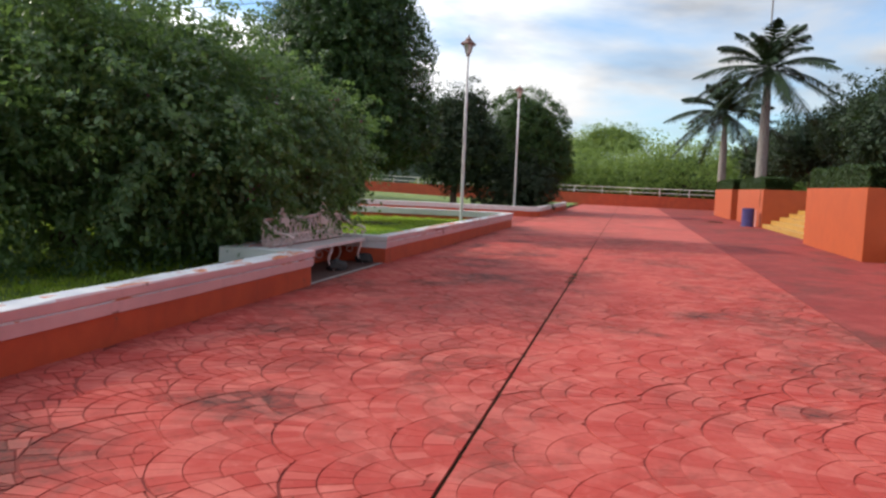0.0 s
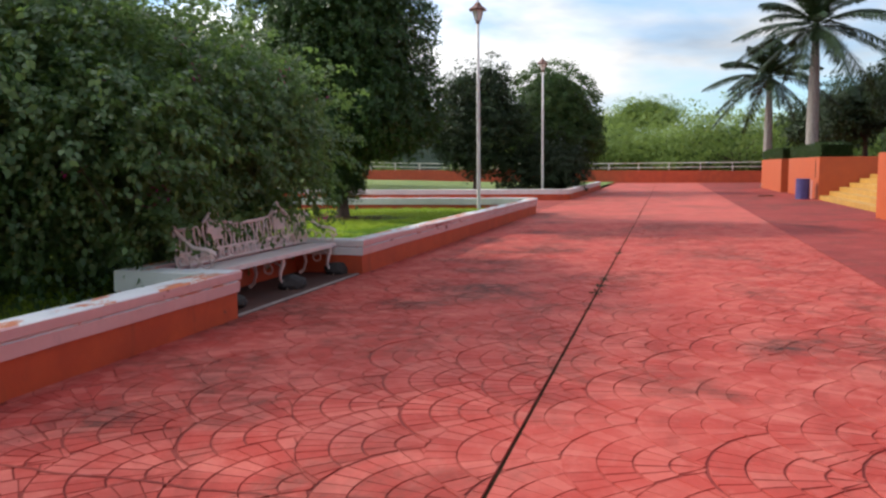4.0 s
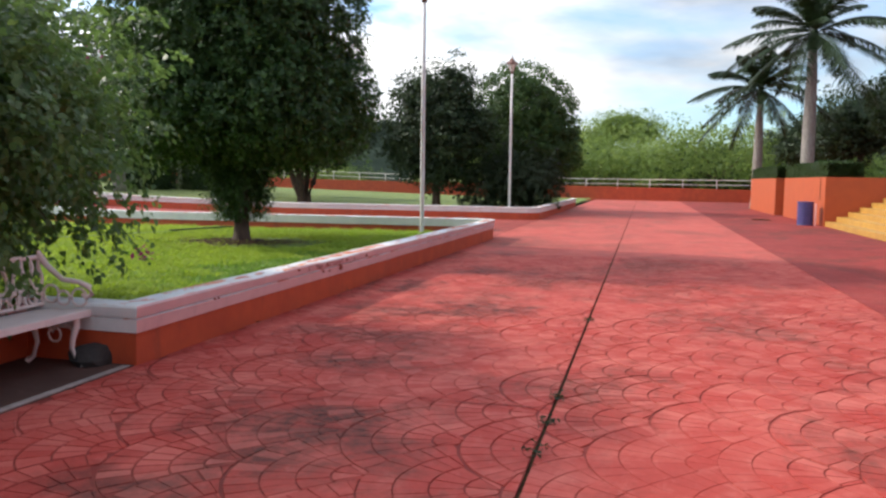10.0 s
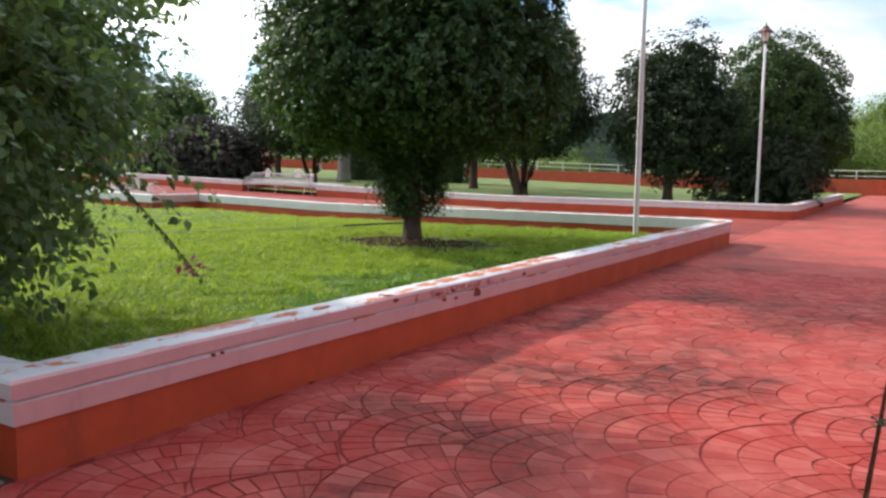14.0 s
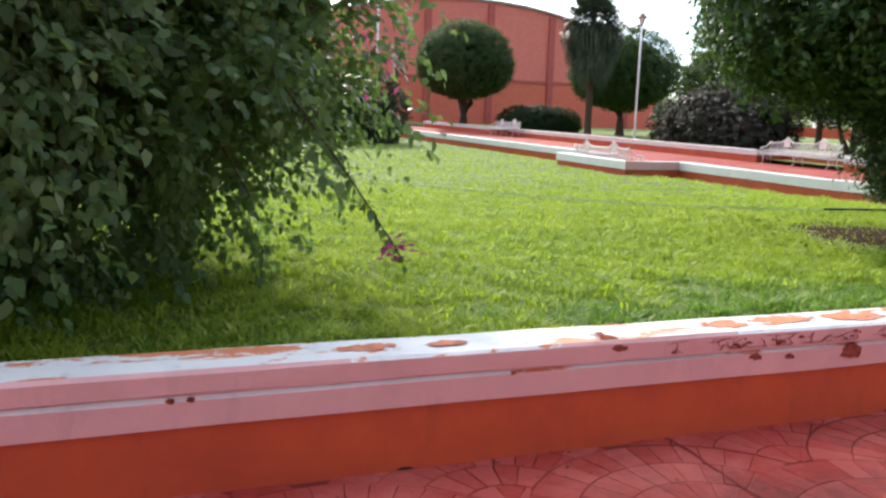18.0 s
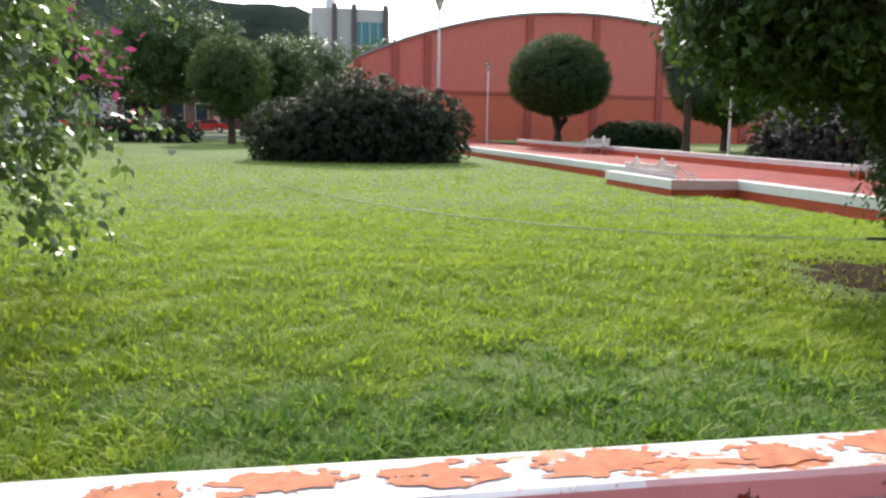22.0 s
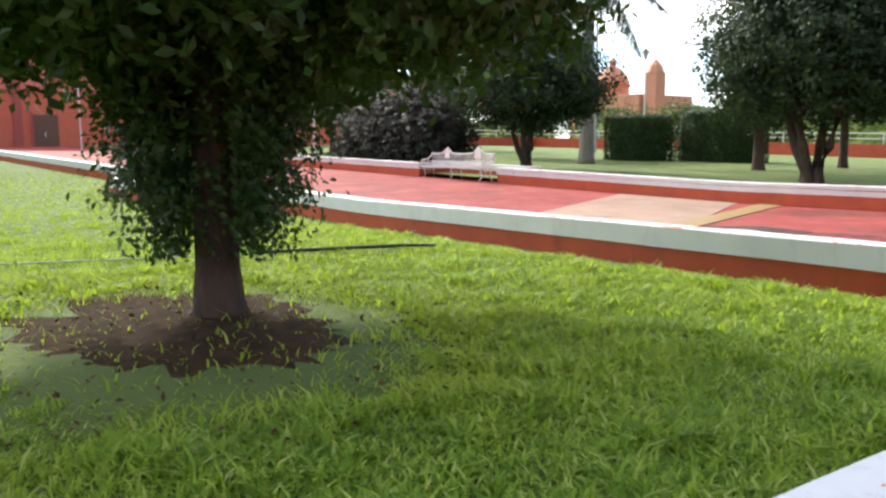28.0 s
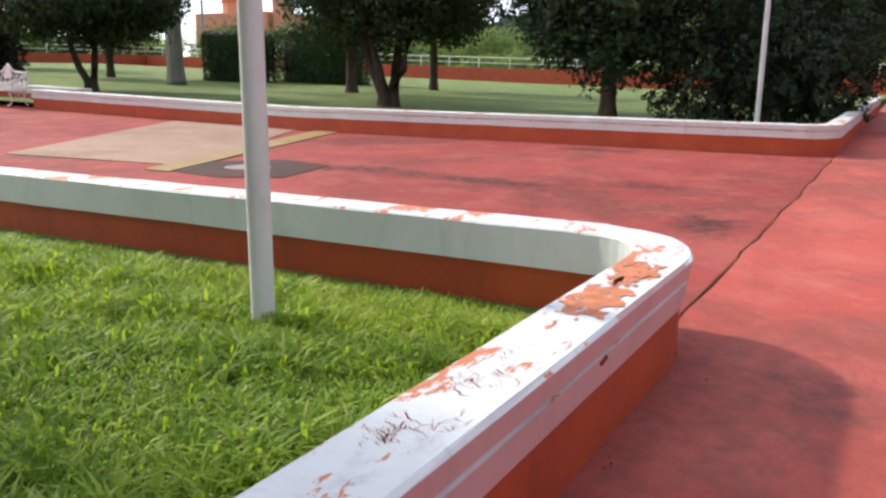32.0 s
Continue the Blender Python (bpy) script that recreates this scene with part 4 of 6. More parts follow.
def bench_white(x, y, rz, label):
    b = copy_thing(bench_w, pose(x, y, rise(x), 0, 0, rz))
    b["label"] = label
    return b


b_n = bench_white(-20.25, 27.45 + tilt(-20.6), 180, "long white cast iron bench facing the cross path")
bench_white(-47.5, 38.25 + tilt(-47.5), 0, "distant white cast iron bench on the cross path")
b_e = copy_thing(bench_w, pose(7.3, 19.05, 0, 0, 0, -90))
b_e["label"] = "white cast iron bench in an orange recess"
b_e.scale = (0.72, 1, 1)
b_n.scale = (0.78, 1, 0.88)


def drum(x, y):
    ob = tagged(empty("trash_drum", pose(x, y, 0)), "purple painted steel drum used as a bin", "bin")
    lathe_p = [(0.285, 0.0), (0.295, 0.02), (0.285, 0.05), (0.285, 0.29), (0.297, 0.305), (0.285, 0.32), (0.285, 0.57), (0.297, 0.585), (0.285, 0.60), (0.285, 0.86), (0.298, 0.88),
               (0.27, 0.88), (0.27, 0.25)]
    part("drum_body", lathe(bmesh.new(), lathe_p, 24), mat_purple, ob)
    part("drum_rim", lathe(bmesh.new(), [(0.285, 0.868), (0.303, 0.872), (0.303, 0.892), (0.285, 0.896)], 24), mat_purple, ob)
    return ob


drum(6.5, 40.0)
tagged(link_bm("board", boxed(6.78, 6.82, 39.62, 39.78, 0, 0.82, bevel=0.006), mat_pink), "pale board leaning beside the purple drum", "board")
bm = bmesh.new()
for k in range(5):
    limb(bm, (5.0 + 0.09 * k, 43.0 + 0.1 * k, 0.03), (5.5 + 0.05 * k, 43.2 - 0.14 * k, 0.05), 0.025, 0.012, random.Random(k))
tagged(link_bm("fallen_palm_sheath", bm, mat_dirt), "dry fallen palm debris on the paving", "debris")
bm = bmesh.new()
tube(bm, [(7.045, 40.3, 1.8), (7.03, 40.32, 1.3), (7.04, 40.25, 0.95)], 0.012, 5)
tagged(link_bm("cable", bm, mat_black), "black cable hanging down the planter wall", "cable")

# blocks under the bench feet, and stones along the niche
for k, (sx, sy) in enumerate(((-3.83, 12.88), (-3.84, 11.42), (-3.86, 9.96))):
    bm = bmesh.new()
    bmesh.ops.create_icosphere(bm, subdivisions=2, radius=0.16)
    for v in bm.verts:
        v.co *= 1 + 0.25 * noise.noise(v.co * 9 + Vector((k, 0, 0)))
        v.co = Vector((v.co.x * 1.15 + sx + 0.02, v.co.y * 1.3 + sy + 0.16, max(0.002, v.co.z * 0.75 + 0.05)))
    tagged(link_bm("stone", bm, mat_stone), "dark stone lying beside a bench foot", "stone")


# ---- trees and shrubs ----
def tree1():
    blobs = [(-0.1, 0, 5.0, 2.6, 2.65, 2.8), (-0.1, 0.3, 6.6, 1.9, 1.9, 1.7)]
    blobs += [(1.6 * math.cos(k * 1.0472 + 0.3), 1.6 * math.sin(k * 1.0472 + 0.3), 3.2, 1.3, 1.3, 1.1) for k in range(6)]
    ob = tree("tree", -8.13, 23.53, 0.13, 2.1, 0.165, blobs, 9400, 20, 0.20, 0.064, mat_leaf_ficus, 11,
              "large dark ficus with leafy shoots round its trunk", lump=0.07, flare=1.9, spray=0.22)
    crown("trunk_foliage", ob, [(-0.05, 0.0, 1.2, 0.55, 0.55, 0.7), (0.0, 0.0, 1.9, 0.62, 0.62, 0.5)], 2300, 14, 0.085, 0.040, mat_leaf_ficus, 12, 0.16, "leafy shoots on the trunk", floor=0.42, spray=0.2, clear=0.2, bare=(0.88, -0.47))
    crown("skirt_foliage", ob, [(0, 0, 2.55, 2.4, 2.4, 0.6), (0.7, 1.1, 2.35, 1.3, 1.3, 0.5), (-0.9, -0.8, 2.35, 1.2, 1.2, 0.5), (0, 0, 2.2, 1.3, 1.3, 0.5)], 2200, 18, 0.12, 0.066, mat_leaf_ficus, 13, 0.12, "low hanging leaves under the crown", spray=0.2)
    return ob


tree1()
tree("tree", -9.0, 44.0, 0.16, 1.7, 0.2, [(0, 0, 3.4, 2.1, 2.1, 1.9), (-0.5, 0, 5.0, 1.5, 1.5, 1.5), (0.9, 0, 5.2, 1.0, 1.0, 1.6), (-1.2, 0, 3.0, 1.3, 1.4, 1.2), (1.5, 0, 3.6, 1.1, 1.2, 1.2), (0.1, 0, 2.0, 1.5, 1.5, 1.0)],
     1500, 22, 0.17, 0.10, mat_leaf_dark, 21, "dark ragged ficus tree behind the low wall", lump=0.24)
tree("tree", -5.6, 48.5, 0.16, 1.4, 0.2, [(0, 0, 4.4, 2.6, 2.6, 2.9), (0.4, 0, 3.0, 2.5, 2.5, 2.0)], 1600, 22, 0.15, 0.10, mat_leaf_ball, 22, "tall rounded clipped ficus tree", lump=0.06)


def shrub(x, y, z, blobs, clumps, size, material, seed, label, spread=0.16, lump=0.14, per=20, extra=None):
    ob = tagged(empty("shrub", pose(x, y, z)), label, "shrub")
    rnd = random.Random(seed)
    for k in range(7):
        b = rnd.choice(blobs)
        bm = limb(bmesh.new(), (b[0] * 0.35 + rnd.uniform(-0.1, 0.1), b[1] * 0.35 + rnd.uniform(-0.1, 0.1), -0.1), (b[0] + rnd.uniform(-0.5, 0.5) * b[3], b[1] + rnd.uniform(-0.5, 0.5) * b[4], b[2] + 0.3 * b[5]), 0.05, 0.012, rnd, 5)
        part("stem", bm, mat_bark, ob)
    crown("foliage", ob, blobs, clumps, per, spread, size, material, seed, lump, floor=0.0, spray=0.16)
    if extra:
        rng = np.random.default_rng(seed + 5)
        c, n = blob_points(rng, blobs, extra, 9, 0.10, 0.10)
        c, n = c[c[:, 2] > 0.2], n[c[:, 2] > 0.2]
        leaf_mesh("bract_foliage", c, n, 0.05, mat_bract, ob, rng, "magenta bracts")["kind"] = "stuff"
    return ob


shrub(-5.5, 44.4, 0.14, [(-1.4, 0, 1.1, 1.3, 1.2, 1.4), (0.4, 0.2, 1.4, 1.4, 1.3, 1.7), (1.5, 0.1, 1.2, 1.1, 1.1, 1.5), (-0.2, 1.2, 1.5, 2.0, 1.2, 1.6)], 1300, 0.066, mat_leaf_bush, 31, "broad dark shrub behind the white pole", 0.2, 0.2)
tree("tree", -16.2, 45.0, 0.2, 2.0, 0.17, [(0, 0, 4.6, 3.1, 3.0, 2.6), (-1.6, 0.4, 3.6, 1.9, 1.8, 1.6), (1.7, 0.2, 3.9, 1.8, 1.8, 1.7), (0.1, 0.2, 6.4, 2.2, 2.2, 1.8)], 2000, 24, 0.2, 0.1, mat_leaf_dark, 41,
     "wide dark ficus with a cluster of stems", stems=4, lump=0.15)
tree("tree", -22.2, 51.2, 0.34, 2.1, 0.24, [(0, 0, 4.6, 2.0, 2.0, 2.4), (0.3, 0, 3.2, 1.6, 1.6, 1.2)], 600, 20, 0.2, 0.12, mat_leaf_dark, 42, "dark tree with a straight leafy trunk")
tree("tree", -26.9, 42.7, 0.45, 1.5, 0.13, [(0, 0, 3.9, 3.0, 3.0, 2.1), (1.2, 0, 3.2, 2.0, 2.0, 1.4), (-1.4, 0.3, 3.4, 2.0, 2.0, 1.5), (0, 0, 5.6, 2.0, 2.0, 1.5), (0.3, 0, 2.7, 2.4, 2.4, 0.7)], 1900, 24, 0.2, 0.1, mat_leaf_dark, 43,
     "dark spreading ficus with a forked trunk", stems=3)
tree("tree", -21.8, 57.0, 0.35, 2.3, 0.2, [(0, 0, 4.7, 2.6, 2.6, 2.3), (0.6, 0, 3.4, 2.0, 2.0, 1.2)], 600, 20, 0.2, 0.13, mat_leaf_dark, 44, "dark tree further back on the far lawn")
tree("tree", -38.0, 52.0, 0.75, 2.2, 0.2, [(0, 0, 4.4, 3.0, 3.0, 2.5), (1.0, 0, 3.3, 2.2, 2.2, 1.5)], 700, 20, 0.22, 0.13, mat_leaf_dark, 45, "broad dark tree beyond the cross path")
tree("tree", -51.0, 46.4, 1.0, 1.3, 0.3, [(0, 0, 4.8, 3.6, 3.6, 2.9), (0, 0, 4.1, 3.6, 3.6, 2.0)], 3600, 20, 0.13, 0.09, mat_leaf_ball, 46, "rounded clipped green tree near the red hall", lump=0.05)
tree("tree", -54.0, 57.0, 1.1, 2.0, 0.22, [(0, 0, 4.6, 3.4, 3.4, 2.9)], 600, 20, 0.24, 0.15, mat_leaf_mid, 47, "rounded green tree far on the lawn")
tree("tree", -59.0, 37.3, 1.2, 1.0, 0.36, [(0, 0, 5.2, 3.5, 3.5, 2.9), (0, 0, 4.2, 3.5, 3.5, 1.75), (0, 0, 5.7, 3.4, 3.4, 2.2), (0, 0, 4.9, 3.65, 3.65, 1.9)], 5600, 22, 0.12, 0.085, mat_leaf_ball, 48, "clipped ball-shaped ficus before the red hall", lump=0.035)

shrub(-32.6, 39.6, 0.6, [(-2.0, 0.6, 1.1, 2.2, 1.7, 1.6), (0.6, 0.6, 1.3, 2.4, 1.8, 1.8), (2.8, 0.5, 1.1, 1.8, 1.5, 1.5)], 3200, 0.08, mat_leaf_plum, 51, "long dusky purple-green shrub behind the wall", 0.16, 0.12, extra=14)
shrub(-54.0, 41.7, 1.05, [(-0.5, -1.6, 0.7, 1.4, 1.7, 1.15), (-0.5, 0, 0.75, 1.5, 1.7, 1.2), (-0.5, 1.6, 0.7, 1.4, 1.6, 1.15)], 2400, 0.08, mat_hedge, 52, "low clipped shrub before the red hall", 0.14, 0.06)
shrub(-33.0, 20.0, 0.5, [(0, -2.3, 1.1, 1.7, 2.0, 1.3), (0, 0, 1.5, 2.0, 2.4, 1.9), (0, 2.2, 1.3, 1.8, 2.2, 1.6)], 3400, 0.078, mat_leaf_bush, 53, "broad mounded shrub at the end of the lawn", 0.14, 0.07)


def clipped_hedge(x, y, z, rx, ry, h, seed, label):
    ob = tagged(empty("hedge_block", pose(x, y, z)), label, "hedge", "clipped hedge blocks")
    rng = np.random.default_rng(seed)
    n = 6000
    a, u = rng.uniform(0, math.tau, n), rng.uniform(0, 1, n)
    topm = rng.uniform(0, 1, n) < 0.3
    rr = np.where(topm, np.sqrt(rng.uniform(0, 1, n)), 1.0)
    c = np.stack([np.cos(a) * rx * rr, np.sin(a) * ry * rr, np.where(topm, h, u * h)], 1) + rng.normal(0, 0.04, (n, 3))
    nn = np.stack([np.cos(a), np.sin(a), np.where(topm, 2.0, 0.2)], 1)
    bm = bmesh.new()
    lathe(bm, [(0.86, 0.0), (0.88, h * 0.5), (0.86, h - 0.12)], 14)
    for v in bm.verts:
        v.co.x *= rx
        v.co.y *= ry
    part("hedge_core", bm, mat_hedge, ob, "dark inside of the hedge")
    leaf_mesh("foliage", c, nn, 0.1, mat_hedge, ob, rng)
    return ob


clipped_hedge(-32.5, 55.5, 0.5, 1.9, 1.6, 2.4, 61, "dark clipped round hedge by a palm trunk")
clipped_hedge(-29.5, 58.5, 0.45, 2.7, 1.8, 2.7, 62, "broad dark clipped hedge on the far lawn")


BRACT_NORTH = ((1.0, 4.75, 1.75), (0.2, 0.14, 0.2), 55)


def bougainvillea():
    ob = tagged(empty("bougainvillea", pose(-8.0, 11.2, 0.1)), "sprawling bougainvillea with a few magenta flowers over the bench", "shrub")
    rnd = random.Random(71)
    for k in range(12):
        a = rnd.uniform(0, math.tau)
        bm = limb(bmesh.new(), (rnd.uniform(-0.4, 0.4), rnd.uniform(-0.4, 0.4), -0.1), (math.cos(a) * 2.4, math.sin(a) * 3.1, rnd.uniform(1.6, 4.0)), 0.07, 0.015, rnd, 6, 0.12, 7)
        part("stem", bm, mat_bark, ob)
    blobs = [(0, 0, 2.2, 2.7, 3.2, 2.4), (1.6, 1.0, 1.7, 1.6, 2.0, 1.6), (0.9, -2.2, 2.2, 2.2, 2.4, 2.0), (-0.4, -1.2, 3.3, 2.2, 2.6, 1.3), (1.8, -0.6, 2.6, 1.4, 2.2, 1.3),
             (0.2, 2.3, 1.5, 1.8, 1.9, 1.4), (2.7, 0.8, 1.7, 1.1, 2.2, 1.0), (2.6, 1.7, 2.5, 1.1, 1.5, 1.0), (2.7, -1.2, 1.7, 1.0, 1.8, 1.0), (3.3, 1.2, 1.75, 0.8, 1.6, 0.75), (3.0, 2.1, 2.3, 0.9, 1.1, 0.8), (1.5, 0.5, 3.0, 1.5, 2.0, 0.9), (-0.2, -5.0, 1.8, 2.4, 2.6, 1.7), (1.2, 3.2, 2.9, 1.1, 1.1, 0.9), (1.6, 3.2, 2.2, 1.35, 1.3, 1.2), (1.7, 3.7, 2.6, 1.0, 1.0, 0.8), (1.3, 2.8, 1.3, 1.2, 1.3, 1.0), (1.7, 2.6, 1.7, 0.9, 1.2, 0.9), (3.0, 0.6, 2.3, 0.9, 1.6, 0.7), (2.9, -1.35, 1.6, 0.6, 0.7, 0.7)]
    rng = np.random.default_rng(72)
    c, ax, nn = hanging_sprays(rng, blobs, 2700, 4, 20, 0.60, 0.17)
    keep = c[:, 2] > 0.03
    pointed_leaves("foliage", c[keep], ax[keep], nn[keep], 0.045, mat_leaf_boug, ob, rng)
    c = inside(rng, blobs, 260000, 0.0)
    leaf_mesh("inner_foliage", c, rng.normal(0, 1, c.shape), 0.066, mat_leaf_boug, ob, rng)
    # sprays that hang over the bench
    drape = [(3.45, -1.55, 1.15, 0.3, 0.35, 0.6), (3.4, -1.0, 1.5, 0.35, 0.6, 0.4), (3.3, -1.4, 1.9, 0.5, 0.6, 0.4)]
    c, ax, nn = hanging_sprays(rng, drape, 90, 4, 18, 0.5, 0.15)
    keep = c[:, 2] > 0.5
    pointed_leaves("drape_foliage", c[keep], ax[keep], nn[keep], 0.05, mat_leaf_boug, ob, rng)
    rng = np.random.default_rng(73)
    # long arching shoots that hang out of the mass
    cs, ns = [], []
    tips = [((1.7, 3.0, 2.4), (2.9, 4.45, 0.46)), ((1.2, 2.6, 2.2), (2.3, 3.6, 0.8)), ((2.2, 1.4, 2.4), (3.7, 2.0, 1.0)), ((1.8, 2.0, 3.0), (3.2, 2.9, 2.2)),
            ((2.0, -1.0, 3.0), (3.6, -0.6, 1.6)), ((1.0, 1.2, 3.8), (1.9, 2.6, 4.0)), ((0.2, -2.0, 4.8), (0.8, -1.0, 5.4)), 
            ((2.2, 0.2, 2.2), (3.9, 0.9, 0.75)), ((2.2, -2.0, 2.2), (3.6, -2.2, 0.9)), ((-1.4, 2.4, 3.2), (-1.6, 4.0, 2.9))]
    for p, q in tips:
        p, q = Vector(p), Vector(q)
        mid = p.lerp(q, 0.5) + Vector((0, 0, 0.35))
        pts = [(p * (1 - u) + mid * u) * (1 - u) + (mid * (1 - u) + q * u) * u for u in [k / 8 for k in range(9)]]
        part("shoot", tube(bmesh.new(), pts, [0.014 - 0.0012 * k for k in range(9)], 5), mat_bark, ob)
        for q_i, u in enumerate(np.linspace(0.08, 1.0, 46)):
            i = min(7, int(u * 8))
            at, tan = pts[i].lerp(pts[i + 1], u * 8 - i), (pts[i + 1] - pts[i]).normalized()
            side = tan.cross(Vector((0, 0, 1)))
            for s_i in (-1, 1):
                way = tan * 0.6 + side * s_i * rng.uniform(0.4, 1.0) + Vector((0, 0, -0.5))
                cs.append(np.array(at + way * 0.05)[None, :])
                ns.append(np.array(way)[None, :])
    cs, ns = np.concatenate(cs), np.concatenate(ns)
    pointed_leaves("shoot_foliage", cs, ns, np.tile((0.3, 0.1, 1.0), (len(cs), 1)), 0.048, mat_leaf_boug, ob, rng)
    c, n = blob_points(rng, blobs, 110, 9, 0.09, 0.1)
    keep = c[:, 2] > 0.4
    extra = np.concatenate([np.array(at) + rng.normal(0, 1, (k, 3)) * np.array(sp) for at, sp, k in (((2.88, 4.42, 0.55), (0.05, 0.05, 0.05), 26), ((3.62, -1.55, 1.35), (0.1, 0.12, 0.16), 70), BRACT_NORTH)])
    leaf_mesh("bract_foliage", np.concatenate([c[keep], extra]), np.concatenate([n[keep], np.tile((0, 0, 1.0), (len(extra), 1))]), 0.045, mat_bract, ob, rng, "magenta bracts")["kind"] = "stuff"
    return ob


bougainvillea()


# ---- palms ----
def palm(x, y, z, h, r, fronds, length, seed, label, droop=1.0):
    ob = tagged(empty("palm_tree", pose(x, y, z)), label, "palm")
    rnd = random.Random(seed)
    bm = bmesh.new()
    prof = [(r * 1.35, -0.1), (r * 1.15, 0.25), (r, 0.9), (r * 0.95, h * 0.45), (r * 0.8, h * 0.8), (r * 0.62, h)]
    lathe(bm, prof, 12)
    part("trunk", bm, mat_bark_grey, ob, "smooth grey ringed trunk", smooth=True)
    bm = bmesh.new()
    lathe(bm, [(r * 0.66, h - 0.1), (r * 0.85, h + 0.3), (r * 0.5, h + 1.0)], 10)
    part("crown_shaft", bm, mat_leaf_palm, ob, "green crown shaft")
    for k in range(fronds):
        a = k * 2.39996 + rnd.uniform(-0.2, 0.2)
        lift = 1.45 - 1.95 * (k / fronds) + rnd.uniform(-0.12, 0.12)
        ln = length * rnd.uniform(0.85, 1.1)
        dirv = Vector((math.cos(a), math.sin(a), 0))
        pts = []
        n = 12
        for i in range(n + 1):
            u = i / n
            out = ln * u * (1.0 - 0.16 * u) * max(0.22, math.cos(lift))
            up = ln * (math.sin(lift) * u - droop * 0.48 * u * u)
            pts.append(Vector((0, 0, h + 0.8)) + dirv * (out + 0.12 * ln * u * u) + Vector((0, 0, up)))
        verts, faces = [], []
        side = Vector((-dirv.y, dirv.x, 0))
        for i in range(n):
            for j in range(7):
                u = (i + j / 7) / n
                if u < 0.08:
                    continue
                p = pts[i].lerp(pts[i + 1], j / 7)
                t = (pts[i + 1] - pts[i]).normalized()
                w = ln * 0.21 * (math.sin(math.pi * min(1, u * 0.92 + 0.08)) ** 0.7) * rnd.uniform(0.6, 1.2)
                for s in (-1, 1):
                    tip = p + side * s * w * rnd.uniform(0.55, 0.85) + t * w * rnd.uniform(0.35, 0.7) + Vector((0, 0, -w * (0.35 + 0.5 * u) * droop + w * 0.1))
                    b = len(verts)
                    q = t * 0.052
                    verts += [p - q * 0.5, p + q * 0.5, p.lerp(tip, 0.5) + q * 0.9 + Vector((0, 0, 0.06 * w)), tip, p.lerp(tip, 0.5) - q * 0.5 + Vector((0, 0, 0.06 * w))]
                    faces += [(b, b + 1, b + 2, b + 4), (b + 4, b + 2, b + 3)]
        rb = len(verts)
        for i, p in enumerate(pts):
            verts += [p + side * 0.035, p - side * 0.035, p + Vector((0, 0, -0.045))]
        for i in range(n):
            c = rb + 3 * i
            faces += [(c, c + 1, c + 4, c + 3), (c + 1, c + 2, c + 5, c + 4), (c + 2, c, c + 3, c + 5)]
        raw("frond", [tuple(v) for v in verts], faces, mat_leaf_palm, ob)
    return ob


palm(9.2, 55.0, 1.2, 7.7, 0.36, 32, 5.2, 81, "tall royal palm above the orange planters", 0.9)
palm(7.4, 61.0, 0.0, 6.6, 0.30, 28, 4.7, 82, "shorter palm beside the tall one", 1.0)
palm(-30.1, 49.2, 0.5, 8.3, 0.36, 20, 4.2, 83, "grey-trunked palm on the far lawn")
palm(-40.5, 4.8, 0.77, 8.4, 0.37, 15, 3.8, 84, "grey-trunked palm on the near lawn")
palm(-34.5, 3.8, 0.62, 8.4, 0.40, 15, 3.8, 85, "grey-trunked palm standing apart on the lawn")


